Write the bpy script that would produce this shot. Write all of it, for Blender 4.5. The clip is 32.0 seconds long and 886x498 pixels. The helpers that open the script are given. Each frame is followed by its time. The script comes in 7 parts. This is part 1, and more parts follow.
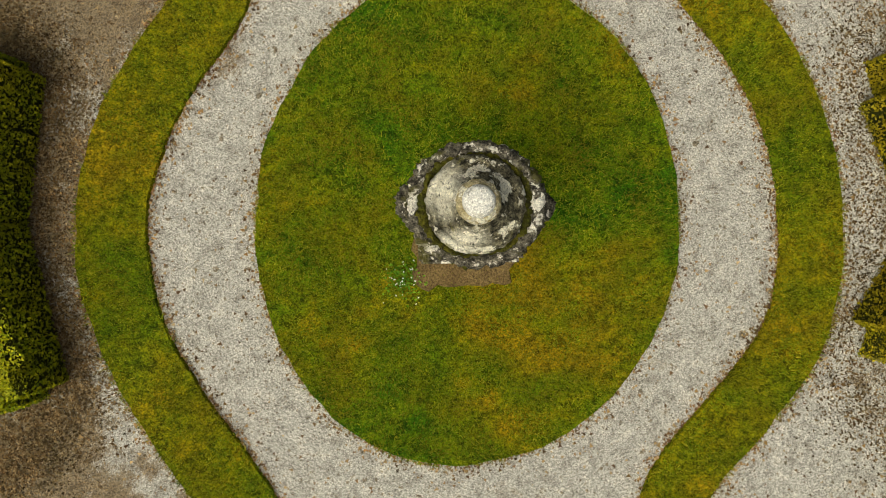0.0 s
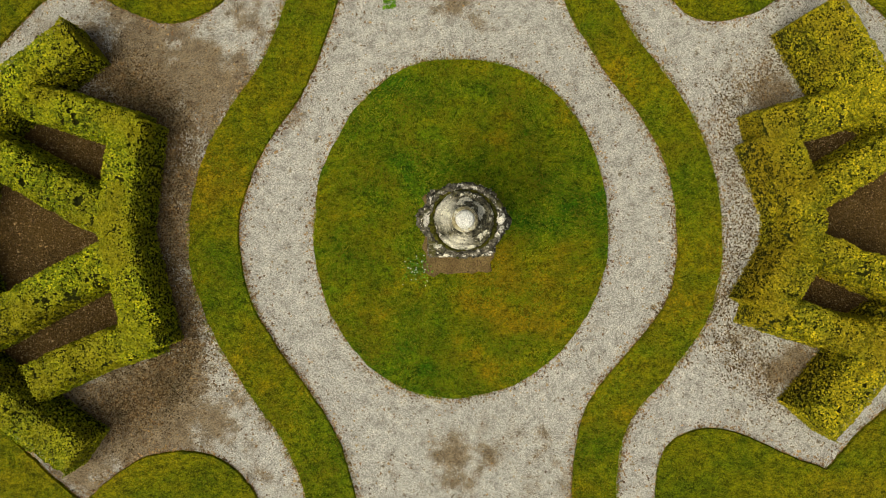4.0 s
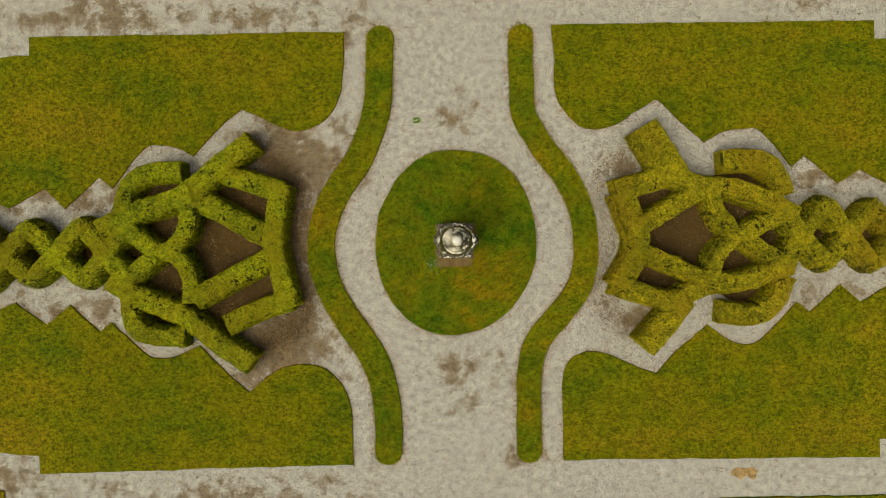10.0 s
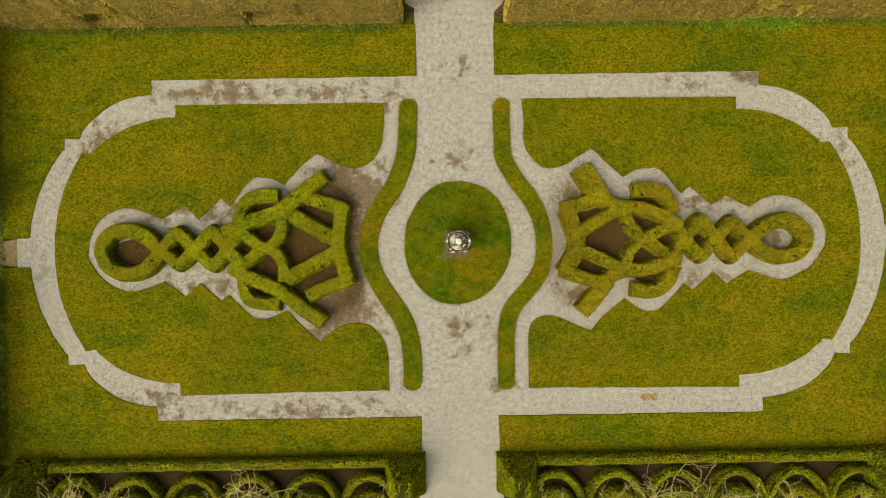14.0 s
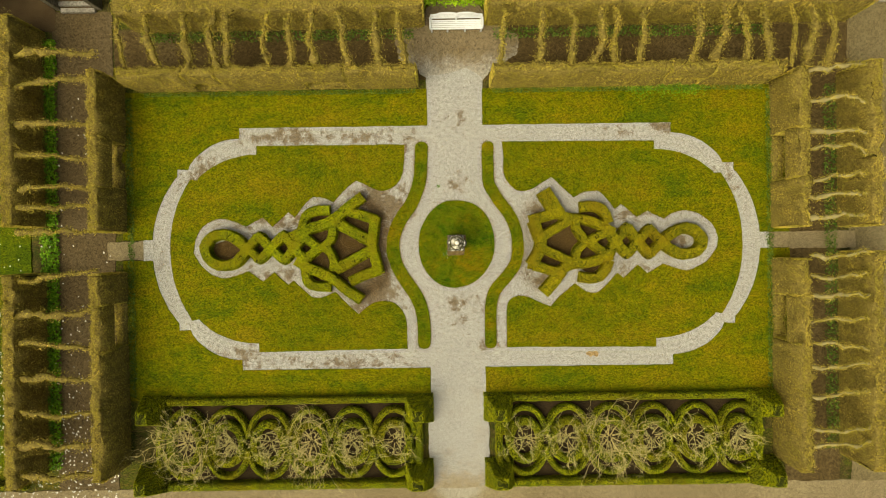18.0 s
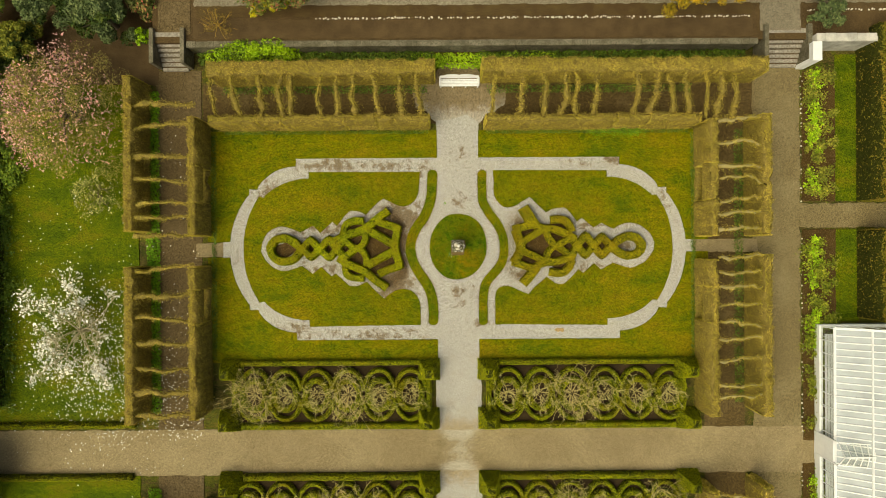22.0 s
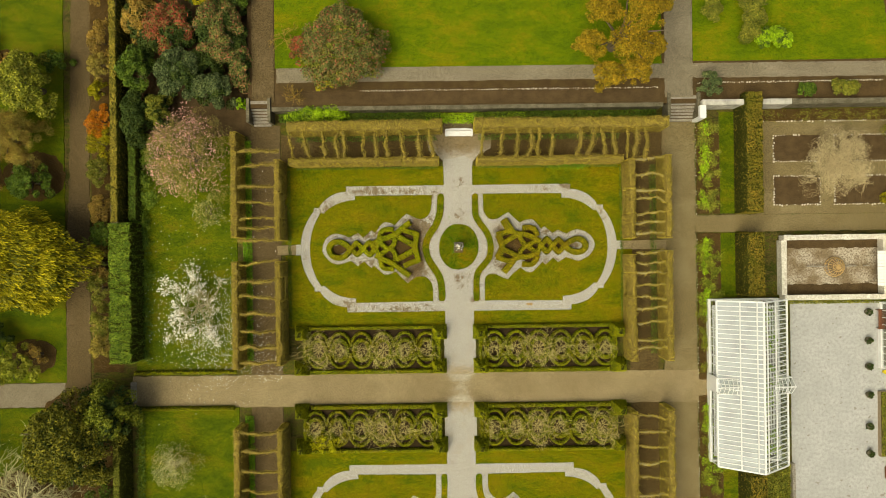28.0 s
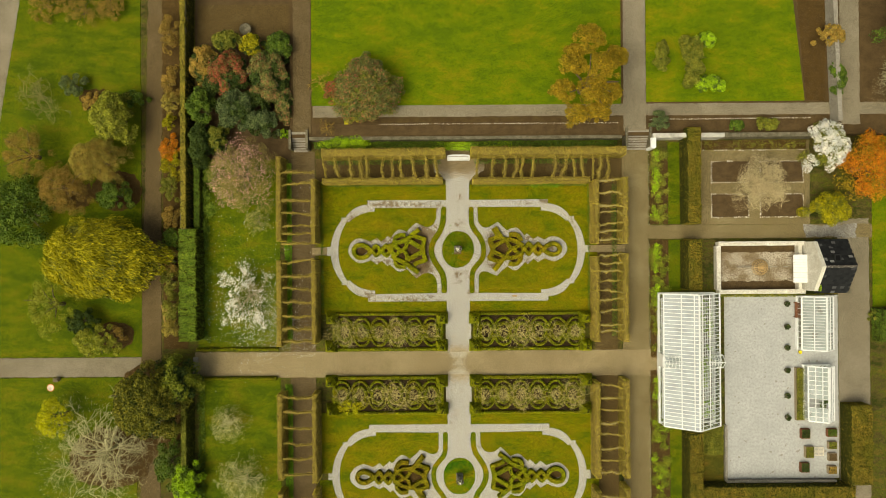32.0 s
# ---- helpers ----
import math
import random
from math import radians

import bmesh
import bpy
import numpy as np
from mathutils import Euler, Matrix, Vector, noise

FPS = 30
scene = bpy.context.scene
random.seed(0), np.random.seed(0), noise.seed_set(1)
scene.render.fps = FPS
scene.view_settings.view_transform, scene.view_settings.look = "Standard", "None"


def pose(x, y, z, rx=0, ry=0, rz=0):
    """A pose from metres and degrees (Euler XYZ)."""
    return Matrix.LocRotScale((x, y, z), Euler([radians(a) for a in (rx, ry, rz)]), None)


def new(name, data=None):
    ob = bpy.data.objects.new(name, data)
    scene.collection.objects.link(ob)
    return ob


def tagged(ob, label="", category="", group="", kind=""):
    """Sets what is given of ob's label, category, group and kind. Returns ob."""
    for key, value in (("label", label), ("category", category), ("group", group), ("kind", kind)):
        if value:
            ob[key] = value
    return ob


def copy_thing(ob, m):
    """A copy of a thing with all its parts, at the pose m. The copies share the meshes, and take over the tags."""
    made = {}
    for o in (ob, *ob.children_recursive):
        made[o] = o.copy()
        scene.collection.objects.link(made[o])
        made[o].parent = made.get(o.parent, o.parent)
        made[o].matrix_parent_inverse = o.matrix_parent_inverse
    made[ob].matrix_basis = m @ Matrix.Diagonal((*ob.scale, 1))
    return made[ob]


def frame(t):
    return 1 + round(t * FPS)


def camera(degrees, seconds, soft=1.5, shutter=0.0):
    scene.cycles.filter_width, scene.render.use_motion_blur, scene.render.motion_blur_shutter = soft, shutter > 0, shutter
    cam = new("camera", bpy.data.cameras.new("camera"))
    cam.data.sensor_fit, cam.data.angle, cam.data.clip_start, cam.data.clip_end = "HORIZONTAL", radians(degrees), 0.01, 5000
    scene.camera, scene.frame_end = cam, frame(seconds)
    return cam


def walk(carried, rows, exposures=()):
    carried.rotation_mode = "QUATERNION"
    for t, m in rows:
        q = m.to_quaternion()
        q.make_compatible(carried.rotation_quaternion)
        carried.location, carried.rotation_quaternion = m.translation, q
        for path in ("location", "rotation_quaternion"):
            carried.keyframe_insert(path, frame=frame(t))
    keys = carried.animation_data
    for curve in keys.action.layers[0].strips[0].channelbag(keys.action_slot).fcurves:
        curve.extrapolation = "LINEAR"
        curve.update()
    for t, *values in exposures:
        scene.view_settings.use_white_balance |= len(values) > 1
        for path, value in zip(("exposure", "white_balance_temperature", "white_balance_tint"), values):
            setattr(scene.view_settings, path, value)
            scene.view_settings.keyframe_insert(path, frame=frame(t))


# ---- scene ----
cam = camera(68.0, 32.0, 0.6)
# seconds, x, y, height, tilt, lean, turn
PATH = [
    (0, -0.212, -0.026, 5.872, -0.88, -0.022, -1.125),
    (0.5, -0.21, -0.017, 6.238, -0.863, -0.022, -1.072),
    (1, -0.209, -0.012, 6.56, -0.846, -0.022, -1.047),
    (1.5, -0.193, -0.006, 6.842, -0.829, -0.021, -1.044),
    (2, -0.171, -0.008, 7.146, -0.812, -0.021, -1.05),
    (2.5, -0.152, -0.025, 7.415, -0.795, -0.021, -1.061),
    (3, -0.17, -0.039, 7.747, -0.778, -0.02, -1.054),
    (3.5, -0.203, -0.043, 8.087, -0.761, -0.02, -1.057),
    (5.5, -0.251, 0.129, 9.624, -0.693, -0.018, -1.198),
    (6, -0.22, 0.162, 10.069, -0.676, -0.018, -1.216),
    (6.5, -0.199, 0.177, 10.541, -0.659, -0.017, -1.226),
    (7, -0.189, 0.177, 11.113, -0.642, -0.017, -1.25),
    (7.5, -0.18, 0.162, 11.69, -0.626, -0.017, -1.253),
    (8, -0.177, 0.157, 12.409, -0.609, -0.016, -1.238),
    (8.5, -0.2, 0.152, 13.101, -0.592, -0.016, -1.218),
    (9, -0.245, 0.141, 13.816, -0.575, -0.015, -1.196),
    (9.5, -0.277, 0.126, 14.596, -0.558, -0.015, -1.175),
    (10, -0.298, 0.121, 15.461, -0.541, -0.015, -1.143),
    (10.5, -0.319, 0.125, 16.274, -0.524, -0.014, -1.107),
    (11, -0.349, 0.119, 17.236, -0.507, -0.014, -1.049),
    (11.5, -0.38, 0.099, 18.157, -0.49, -0.013, -0.986),
    (12, -0.422, 0.08, 19.154, -0.473, -0.013, -0.952),
    (12.5, -0.44, 0.077, 20.148, -0.456, -0.013, -0.929),
    (13, -0.471, 0.074, 21.2, -0.439, -0.012, -0.914),
    (13.5, -0.495, 0.072, 22.206, -0.422, -0.012, -0.909),
    (14, -0.523, 0.074, 23.262, -0.405, -0.011, -0.897),
    (14.5, -0.572, 0.071, 24.269, -0.388, -0.011, -0.894),
    (16.5, -0.648, 0.043, 28.844, -0.32, -0.01, -0.849),
    (17, -0.649, 0.031, 30.121, -0.303, -0.009, -0.842),
    (17.5, -0.662, 0.036, 31.35, -0.286, -0.009, -0.819),
    (18, -0.672, 0.029, 32.746, -0.269, -0.008, -0.808),
    (18.5, -0.707, 0.023, 34.077, -0.252, -0.008, -0.803),
    (19, -0.735, 0.029, 35.417, -0.235, -0.008, -0.797),
    (19.5, -0.782, 0.047, 36.774, -0.218, -0.007, -0.774),
    (20, -0.822, 0.063, 38.094, -0.201, -0.007, -0.726),
    (20.5, -0.867, 0.069, 39.421, -0.184, -0.006, -0.647),
    (21, -0.909, 0.047, 40.839, -0.167, -0.006, -0.554),
    (21.5, -0.953, 0.054, 42.203, -0.15, -0.006, -0.465),
    (22, -1.001, 0.07, 43.657, -0.133, -0.005, -0.378),
    (22.5, -1.051, 0.086, 45.051, -0.116, -0.005, -0.302),
    (23, -1.053, 0.063, 46.573, -0.099, -0.004, -0.265),
    (23.5, -1.058, 0.056, 48.081, -0.082, -0.004, -0.281),
    (24, -1.069, 0.049, 49.57, -0.065, -0.004, -0.346),
    (24.5, -1.106, 0.019, 51.246, -0.048, -0.003, -0.441),
    (25, -1.167, -0.003, 53.084, -0.031, -0.003, -0.522),
    (28, -1.509, -0.154, 62.957, 0.07, -0.001, -0.736),
    (30, -1.732, -0.074, 70.95, 0.138, 0.001, -0.608),
    (32, -1.77, -0.092, 78.284, 0.206, 0.003, -0.399),
]
# exposure and white balance along the rise
EXPOSURES = [(0, -0.07, 6950, -3), (6, -0.07, 7050, -3), (9, -0.17, 7200, -3), (10, -0.21, 7280, -3), (12, -0.18, 7450, -3), (14, -0.05, 7550, -3), (17, 0.08, 7700, -6), (20, 0.07, 7700, -6), (25, 0.05, 7700, -5), (32, 0.04, 7650, -5)]
walk(cam, [(t, pose(x, y, z, rx, ry, rz)) for t, x, y, z, rx, ry, rz in PATH], EXPOSURES)

# ---- light ----
world = bpy.data.worlds.new("sky")
scene.world = world
world.use_nodes = True
wn = world.node_tree.nodes
sky = wn.new("ShaderNodeTexSky")
sky.sky_type, sky.sun_disc = "NISHITA", False
sky.sun_elevation, sky.sun_rotation = radians(60), radians(228)
sky.air_density, sky.dust_density, sky.ozone_density = 0.5, 8.0, 0.3
wn["Background"].inputs["Strength"].default_value = 0.139
world.node_tree.links.new(sky.outputs[0], wn["Background"].inputs[0])
sun = new("sun", bpy.data.lights.new("sun", "SUN"))
sun.data.energy, sun.data.angle, sun.data.color = 1.4, radians(50), (1.0, 0.95, 0.86)
sun.matrix_world = pose(0, 0, 60, 29, 0, -48)

# ---- materials ----


def ramp(nt, fac, stops):
    r = nt.nodes.new("ShaderNodeValToRGB")
    el = r.color_ramp.elements
    while len(el) < len(stops):
        el.new(0.5)
    for e, (p, c) in zip(el, stops):
        e.position, e.color = p, (*c, 1)
    nt.links.new(fac, r.inputs[0])
    return r.outputs[0]


def mixc(nt, fac, a, b, mode="MIX"):
    m = nt.nodes.new("ShaderNodeMix")
    m.data_type, m.blend_type = "RGBA", mode
    for i, v in ((0, fac), (6, a), (7, b)):
        if isinstance(v, (int, float)):
            m.inputs[i].default_value = v
        elif isinstance(v, tuple):
            m.inputs[i].default_value = (*v, 1)
        else:
            nt.links.new(v, m.inputs[i])
    return m.outputs[2]


def start_material(name, rough=0.8, metal=0.0):
    m = bpy.data.materials.new(name)
    m.use_nodes = True
    nt = m.node_tree
    p = nt.nodes["Principled BSDF"]
    p.inputs["Roughness"].default_value = rough
    p.inputs["Metallic"].default_value = metal
    p.inputs["Specular IOR Level"].default_value = 0.12
    co = nt.nodes.new("ShaderNodeNewGeometry").outputs["Position"]
    return m, nt, p, co


def noise_tex(nt, co, scale, detail=4.0, rough=0.55, stretch=None):
    if stretch:
        mp = nt.nodes.new("ShaderNodeMapping")
        mp.inputs["Scale"].default_value = stretch
        nt.links.new(co, mp.inputs[0])
        co = mp.outputs[0]
    n = nt.nodes.new("ShaderNodeTexNoise")
    n.inputs["Scale"].default_value, n.inputs["Detail"].default_value, n.inputs["Roughness"].default_value = scale, detail, rough
    nt.links.new(co, n.inputs["Vector"])
    return n.outputs["Fac"]


def cells(nt, co, scale, out="Color"):
    v = nt.nodes.new("ShaderNodeTexVoronoi")
    v.inputs["Scale"].default_value = scale
    nt.links.new(co, v.inputs["Vector"])
    return v.outputs[out]


def add_bump(nt, p, height, strength, dist):
    b = nt.nodes.new("ShaderNodeBump")
    b.inputs["Strength"].default_value, b.inputs["Distance"].default_value = strength, dist
    nt.links.new(height, b.inputs["Height"])
    nt.links.new(b.outputs[0], p.inputs["Normal"])


def two_scale(name, a, b, c, s1, s2, rough=0.85, bump=0.5, dist=0.02, cut=(0.35, 0.65), s3=None, speck=None, amount=0.0):
    """Base colours a to b in broad patches (s1), c in finer ones (s2), specks of a last colour."""
    m, nt, p, co = start_material(name, rough)
    col = ramp(nt, noise_tex(nt, co, s1, 5), [(cut[0], a), (cut[1], b)])
    fine = noise_tex(nt, co, s2, 4, 0.65)
    col = mixc(nt, ramp(nt, fine, [(0.4, (0, 0, 0)), (0.68, (1, 1, 1))]), col, c)
    if speck:
        k = ramp(nt, noise_tex(nt, co, s3, 2, 0.5), [(amount, (0, 0, 0)), (amount + 0.06, (1, 1, 1))])
        col = mixc(nt, k, col, speck)
    nt.links.new(col, p.inputs["Base Color"])
    add_bump(nt, p, fine, bump, dist)
    return m


def spot_field(nt, co, spots, wobble=0.5):
    """Soft stains: the greatest of several blots (x, y, rx, ry, strength) with ragged rims."""
    sep = nt.nodes.new("ShaderNodeSeparateXYZ")
    nt.links.new(co, sep.inputs[0])
    rag = noise_tex(nt, co, 2.1, 8, 0.66)

    def calc(op, a, b=0.0, c=0.0):
        m = nt.nodes.new("ShaderNodeMath")
        m.operation = op
        for i, v in enumerate((a, b, c)):
            if isinstance(v, (int, float)):
                m.inputs[i].default_value = v
            else:
                nt.links.new(v, m.inputs[i])
        return m.outputs[0]

    best = None
    for x, y, rx, ry, s in spots:
        u = calc("MULTIPLY", calc("SUBTRACT", sep.outputs[0], x), 1 / rx)
        v = calc("MULTIPLY", calc("SUBTRACT", sep.outputs[1], y), 1 / ry)
        d = calc("SQRT", calc("ADD", calc("MULTIPLY", u, u), calc("MULTIPLY", v, v)))
        k = calc("MULTIPLY", calc("SUBTRACT", 1.0, d), s)
        best = k if best is None else calc("MAXIMUM", best, k)
    best = calc("MULTIPLY_ADD", calc("SUBTRACT", rag, 0.51), wobble * 9, calc("MULTIPLY", best, 1.25))
    return calc("MINIMUM", calc("MAXIMUM", best, 0.0), 1.0)


def pebblewise(nt, share, pick, sharp=1.7):
    """Turns a share of 0 to 1 into pebbles that are stained or clean, picked at random."""
    m = nt.nodes.new("ShaderNodeMath")
    m.operation = "MULTIPLY_ADD"
    nt.links.new(share, m.inputs[0])
    m.inputs[1].default_value = 1.0 + 1.0 / sharp
    q = nt.nodes.new("ShaderNodeMath")
    q.operation = "MULTIPLY"
    q.inputs[1].default_value = -1.0
    nt.links.new(pick, q.inputs[0])
    nt.links.new(q.outputs[0], m.inputs[2])
    k = nt.nodes.new("ShaderNodeMath")
    k.operation, k.use_clamp = "MULTIPLY", True
    k.inputs[1].default_value = sharp
    nt.links.new(m.outputs[0], k.inputs[0])
    return k.outputs[0]


def gravel(name, a, b, dirt, s_stain=0.55, stain=(0.5, 0.62), pebble=165.0, spots=(), rough_mix=0.7, spot_colour=None, ragged=0.42):
    m, nt, p, co = start_material(name, 0.9)
    v = cells(nt, co, pebble)
    sep = nt.nodes.new("ShaderNodeSeparateColor")
    nt.links.new(v, sep.inputs[0])
    col = ramp(nt, sep.outputs[0], [(0.0, tuple(x * 0.4 for x in a)), (0.3, a), (0.75, b), (1.0, tuple(min(1, x * 1.25) for x in b))])
    big = noise_tex(nt, co, s_stain, 9, 0.7)
    fine = noise_tex(nt, co, 7.0, 7, 0.8)
    st = mixc(nt, 0.35, big, fine)
    where = noise_tex(nt, co, 0.16, 3, 0.5)
    st = mixc(nt, 0.3, st, where)
    k = ramp(nt, st, [(stain[0], (0, 0, 0)), (stain[1], (1, 1, 1))])
    col = mixc(nt, mixc(nt, k, (0, 0, 0), (0.6, 0.6, 0.6)), col, dirt)
    if spots:
        k = spot_field(nt, co, spots, ragged)
        tone = spot_colour or dirt
        speckled = mixc(nt, sep.outputs[1], tuple(x * 0.5 for x in tone), tuple(min(1, x * 1.8) for x in tone))
        pick = mixc(nt, 0.35, sep.outputs[2], noise_tex(nt, co, 16.0, 5, 0.75))
        col = mixc(nt, mixc(nt, pebblewise(nt, k, pick), (0, 0, 0), (0.85, 0.85, 0.85)), col, speckled)
    col = mixc(nt, rough_mix, col, ramp(nt, fine, [(0.41, (0.45, 0.42, 0.38)), (0.475, (0.93, 0.93, 0.93)), (0.53, (1.05, 1.05, 1.05)), (0.60, (1.4, 1.38, 1.34))]), "MULTIPLY")
    col = mixc(nt, 0.5, col, ramp(nt, noise_tex(nt, co, 50.0, 4, 0.8), [(0.42, (0.28, 0.26, 0.22)), (0.485, (0.98, 0.98, 0.98)), (0.58, (1.5, 1.48, 1.45))]), "MULTIPLY")
    for sc, lim in ((30.0, 0.63), (14.0, 0.64), (8.0, 0.66)):
        k = ramp(nt, noise_tex(nt, co, sc, 3, 0.55), [(lim, (1, 1, 1)), (lim + 0.035, (0.42, 0.36, 0.28))])
        col = mixc(nt, min(1.0, rough_mix + 0.4), col, k, "MULTIPLY")
    nt.links.new(col, p.inputs["Base Color"])
    add_bump(nt, p, cells(nt, co, pebble, "Distance"), 0.5, 0.012)
    return m


def leaf_material(name, stops, rough=0.6, patch=None, patch_scale=0.8, gain=1.45, clump=0.7):
    """Colours picked per leaf, and a broad second tone."""
    m, nt, p, co = start_material(name, rough)
    p.inputs["Specular IOR Level"].default_value = 0.1
    stops = [tuple(min(0.85, x * gain) for x in c) for c in stops]
    g = nt.nodes.new("ShaderNodeNewGeometry")
    col = ramp(nt, g.outputs["Random Per Island"], [(i / max(1, len(stops) - 1), c) for i, c in enumerate(stops)])
    col = mixc(nt, 0.8, col, ramp(nt, noise_tex(nt, co, 1.3, 4, 0.65), [(0.36, (0.62, 0.66, 0.62)), (0.5, (1.0, 1.0, 1.0)), (0.64, (1.34, 1.28, 1.15))]), "MULTIPLY")
    col = mixc(nt, clump, col, ramp(nt, noise_tex(nt, co, 8.0, 5, 0.7), [(0.38, (0.42, 0.46, 0.42)), (0.48, (0.96, 0.98, 0.96)), (0.54, (1.08, 1.06, 1.0)), (0.63, (1.6, 1.5, 1.3))]), "MULTIPLY")
    if patch:
        k = ramp(nt, noise_tex(nt, co, patch_scale, 4, 0.6), [(0.45, (0, 0, 0)), (0.62, (0.75, 0.75, 0.75))])
        col = mixc(nt, k, col, patch)
    nt.links.new(col, p.inputs["Base Color"])
    return m


def lawn_material(name, base, warm, deep, moss, patchy=1.0, grain=0.85):
    m, nt, p, co = start_material(name, 0.9)
    p.inputs["Specular IOR Level"].default_value = 0.08
    broad = noise_tex(nt, co, 0.42, 8, 0.68, (0.6, 1.35, 1))
    small = noise_tex(nt, co, 2.6, 8, 0.74)
    mixed = mixc(nt, 0.32, broad, small)
    col = ramp(nt, mixed, [(0.5 - 0.075 * patchy, deep), (0.5 - 0.02 * patchy, moss), (0.5 + 0.03 * patchy, base), (0.5 + 0.085 * patchy, warm)])
    col = mixc(nt, 1.05 * grain, col, ramp(nt, noise_tex(nt, co, 13.0, 6, 0.85, (0.9, 1.15, 1)), [(0.425, (0.33, 0.37, 0.32)), (0.475, (0.9, 0.92, 0.88)), (0.525, (1.08, 1.05, 1.0)), (0.575, (1.65, 1.5, 1.2))]), "MULTIPLY")
    fine = noise_tex(nt, co, 60.0, 4, 0.75)
    col = mixc(nt, grain, col, ramp(nt, fine, [(0.34, (0.22, 0.22, 0.18)), (0.51, (1, 1, 1)), (0.68, (1.95, 1.85, 1.5))]), "MULTIPLY")
    nt.links.new(col, p.inputs["Base Color"])
    add_bump(nt, p, fine, 0.8, 0.03)
    return m


def plain(name, c, rough=0.6, metal=0.0, var=0.25, scale=3.0, bump=0.15):
    m, nt, p, co = start_material(name, rough, metal)
    n = noise_tex(nt, co, scale, 6, 0.65)
    nt.links.new(ramp(nt, n, [(0.3, tuple(x * (1 - var) for x in c)), (0.7, c)]), p.inputs["Base Color"])
    add_bump(nt, p, noise_tex(nt, co, scale * 9, 4), bump, 0.01)
    return m


STAINS = [(-3.9, 2.1, 2.1, 1.6, 1.15), (-4.3, -2.2, 2.1, 1.7, 1.2), (-3.75, 0.1, 0.85, 2.6, 1.0), (-0.05, 2.95, 0.6, 0.5, 0.6), (0.5, 3.3, 0.7, 0.6, 0.5), (0.05, -2.85, 0.9, 0.6, 0.65), (0.1, -3.6, 0.5, 0.6, 0.6), (0.9, -2.9, 0.5, 0.7, 0.4), (4.0, 1.8, 0.8, 0.6, 0.6), (3.6, -1.6, 0.4, 0.6, 0.25), (4.3, -1.75, 0.8, 0.7, 0.7)]
WALK_STAINS = [(-8.2, 5.6, 3.8, 0.9, 0.6), (-4.3, 5.5, 2.4, 0.6, 0.55), (-2.2, 5.2, 0.6, 0.9, 0.6), (-5.6, -5.75, 4.6, 0.7, 0.55), (-10.6, -5.4, 2.6, 0.9, 0.6), (-12.7, 3.8, 2.2, 1.5, 0.5), (10.3, 5.8, 0.9, 0.5, 0.9), (7.8, 5.6, 1.6, 0.5, 0.4), (13.4, 3.2, 1.4, 1.2, 0.4), (-9.3, 1.4, 3.4, 0.7, 0.65), (-9.3, -1.4, 3.4, 0.7, 0.6), (8.5, 1.5, 3.4, 0.6, 0.55), (8.5, -1.3, 3.0, 0.5, 0.45), (0.3, 6.3, 0.7, 0.9, 0.4), (11.2, 0.12, 0.9, 0.6, 0.8), (1.4, -4.9, 0.6, 0.8, 0.35), (-0.5, -9.5, 0.6, 1.4, 0.3)]
M_GRAVEL = gravel("pale_gravel", (0.335, 0.325, 0.292), (0.485, 0.472, 0.43), (0.135, 0.094, 0.044), 0.8, (0.57, 0.62), spots=STAINS + WALK_STAINS, rough_mix=0.55)
M_PATH = gravel("brown_path", (0.20, 0.155, 0.08), (0.29, 0.23, 0.125), (0.38, 0.315, 0.18), 0.35, (0.46, 0.62), rough_mix=0.4, spots=[(0, -11.6, 1.9, 1.8, 1.3), (0, -15.2, 1.9, 1.8, 1.3), (0.1, -13.4, 1.7, 2.9, 0.5)], spot_colour=(0.36, 0.33, 0.26), ragged=0.1)
M_ALLEY = gravel("alley_earth", (0.08, 0.054, 0.019), (0.118, 0.082, 0.031), (0.21, 0.165, 0.078), 0.8, (0.52, 0.7))
M_GREYPATH = gravel("grey_path", (0.17, 0.145, 0.095), (0.235, 0.205, 0.145), (0.31, 0.275, 0.205), 0.4, (0.46, 0.62), rough_mix=0.45)
M_SOIL = two_scale("soil", (0.045, 0.028, 0.012), (0.085, 0.056, 0.025), (0.125, 0.085, 0.04), 1.2, 30, 0.95, 0.9, 0.05)
# soil colour darkened to carry the deep shade between the ring hedges
M_SHADE_SOIL = two_scale("shade_dark_soil", (0.018, 0.011, 0.005), (0.04, 0.026, 0.012), (0.07, 0.047, 0.022), 1.2, 30, 0.95, 0.9, 0.05)
M_MULCH = two_scale("mulch", (0.024, 0.013, 0.004), (0.056, 0.032, 0.008), (0.105, 0.064, 0.017), 1.5, 45, 0.95, 0.9, 0.03, (0.35, 0.65), 75.0, (0.30, 0.22, 0.11), 0.62)
M_LAWN = lawn_material("lawn_turf", (0.15, 0.142, 0.005), (0.178, 0.146, 0.007), (0.08, 0.11, 0.004), (0.122, 0.132, 0.004), 1.1)
M_TURF = lawn_material("mossy_turf", (0.135, 0.15, 0.005), (0.22, 0.16, 0.007), (0.035, 0.10, 0.004), (0.085, 0.135, 0.005))
M_STRIP = lawn_material("strip_turf", (0.155, 0.15, 0.005), (0.22, 0.165, 0.007), (0.07, 0.115, 0.004), (0.115, 0.137, 0.005))
M_LAWN_G = lawn_material("green_turf", (0.097, 0.125, 0.005), (0.125, 0.128, 0.008), (0.052, 0.085, 0.004), (0.078, 0.112, 0.005))
M_GROUND = lawn_material("rough_ground", (0.07, 0.085, 0.012), (0.11, 0.09, 0.02), (0.04, 0.05, 0.01), (0.09, 0.07, 0.025))
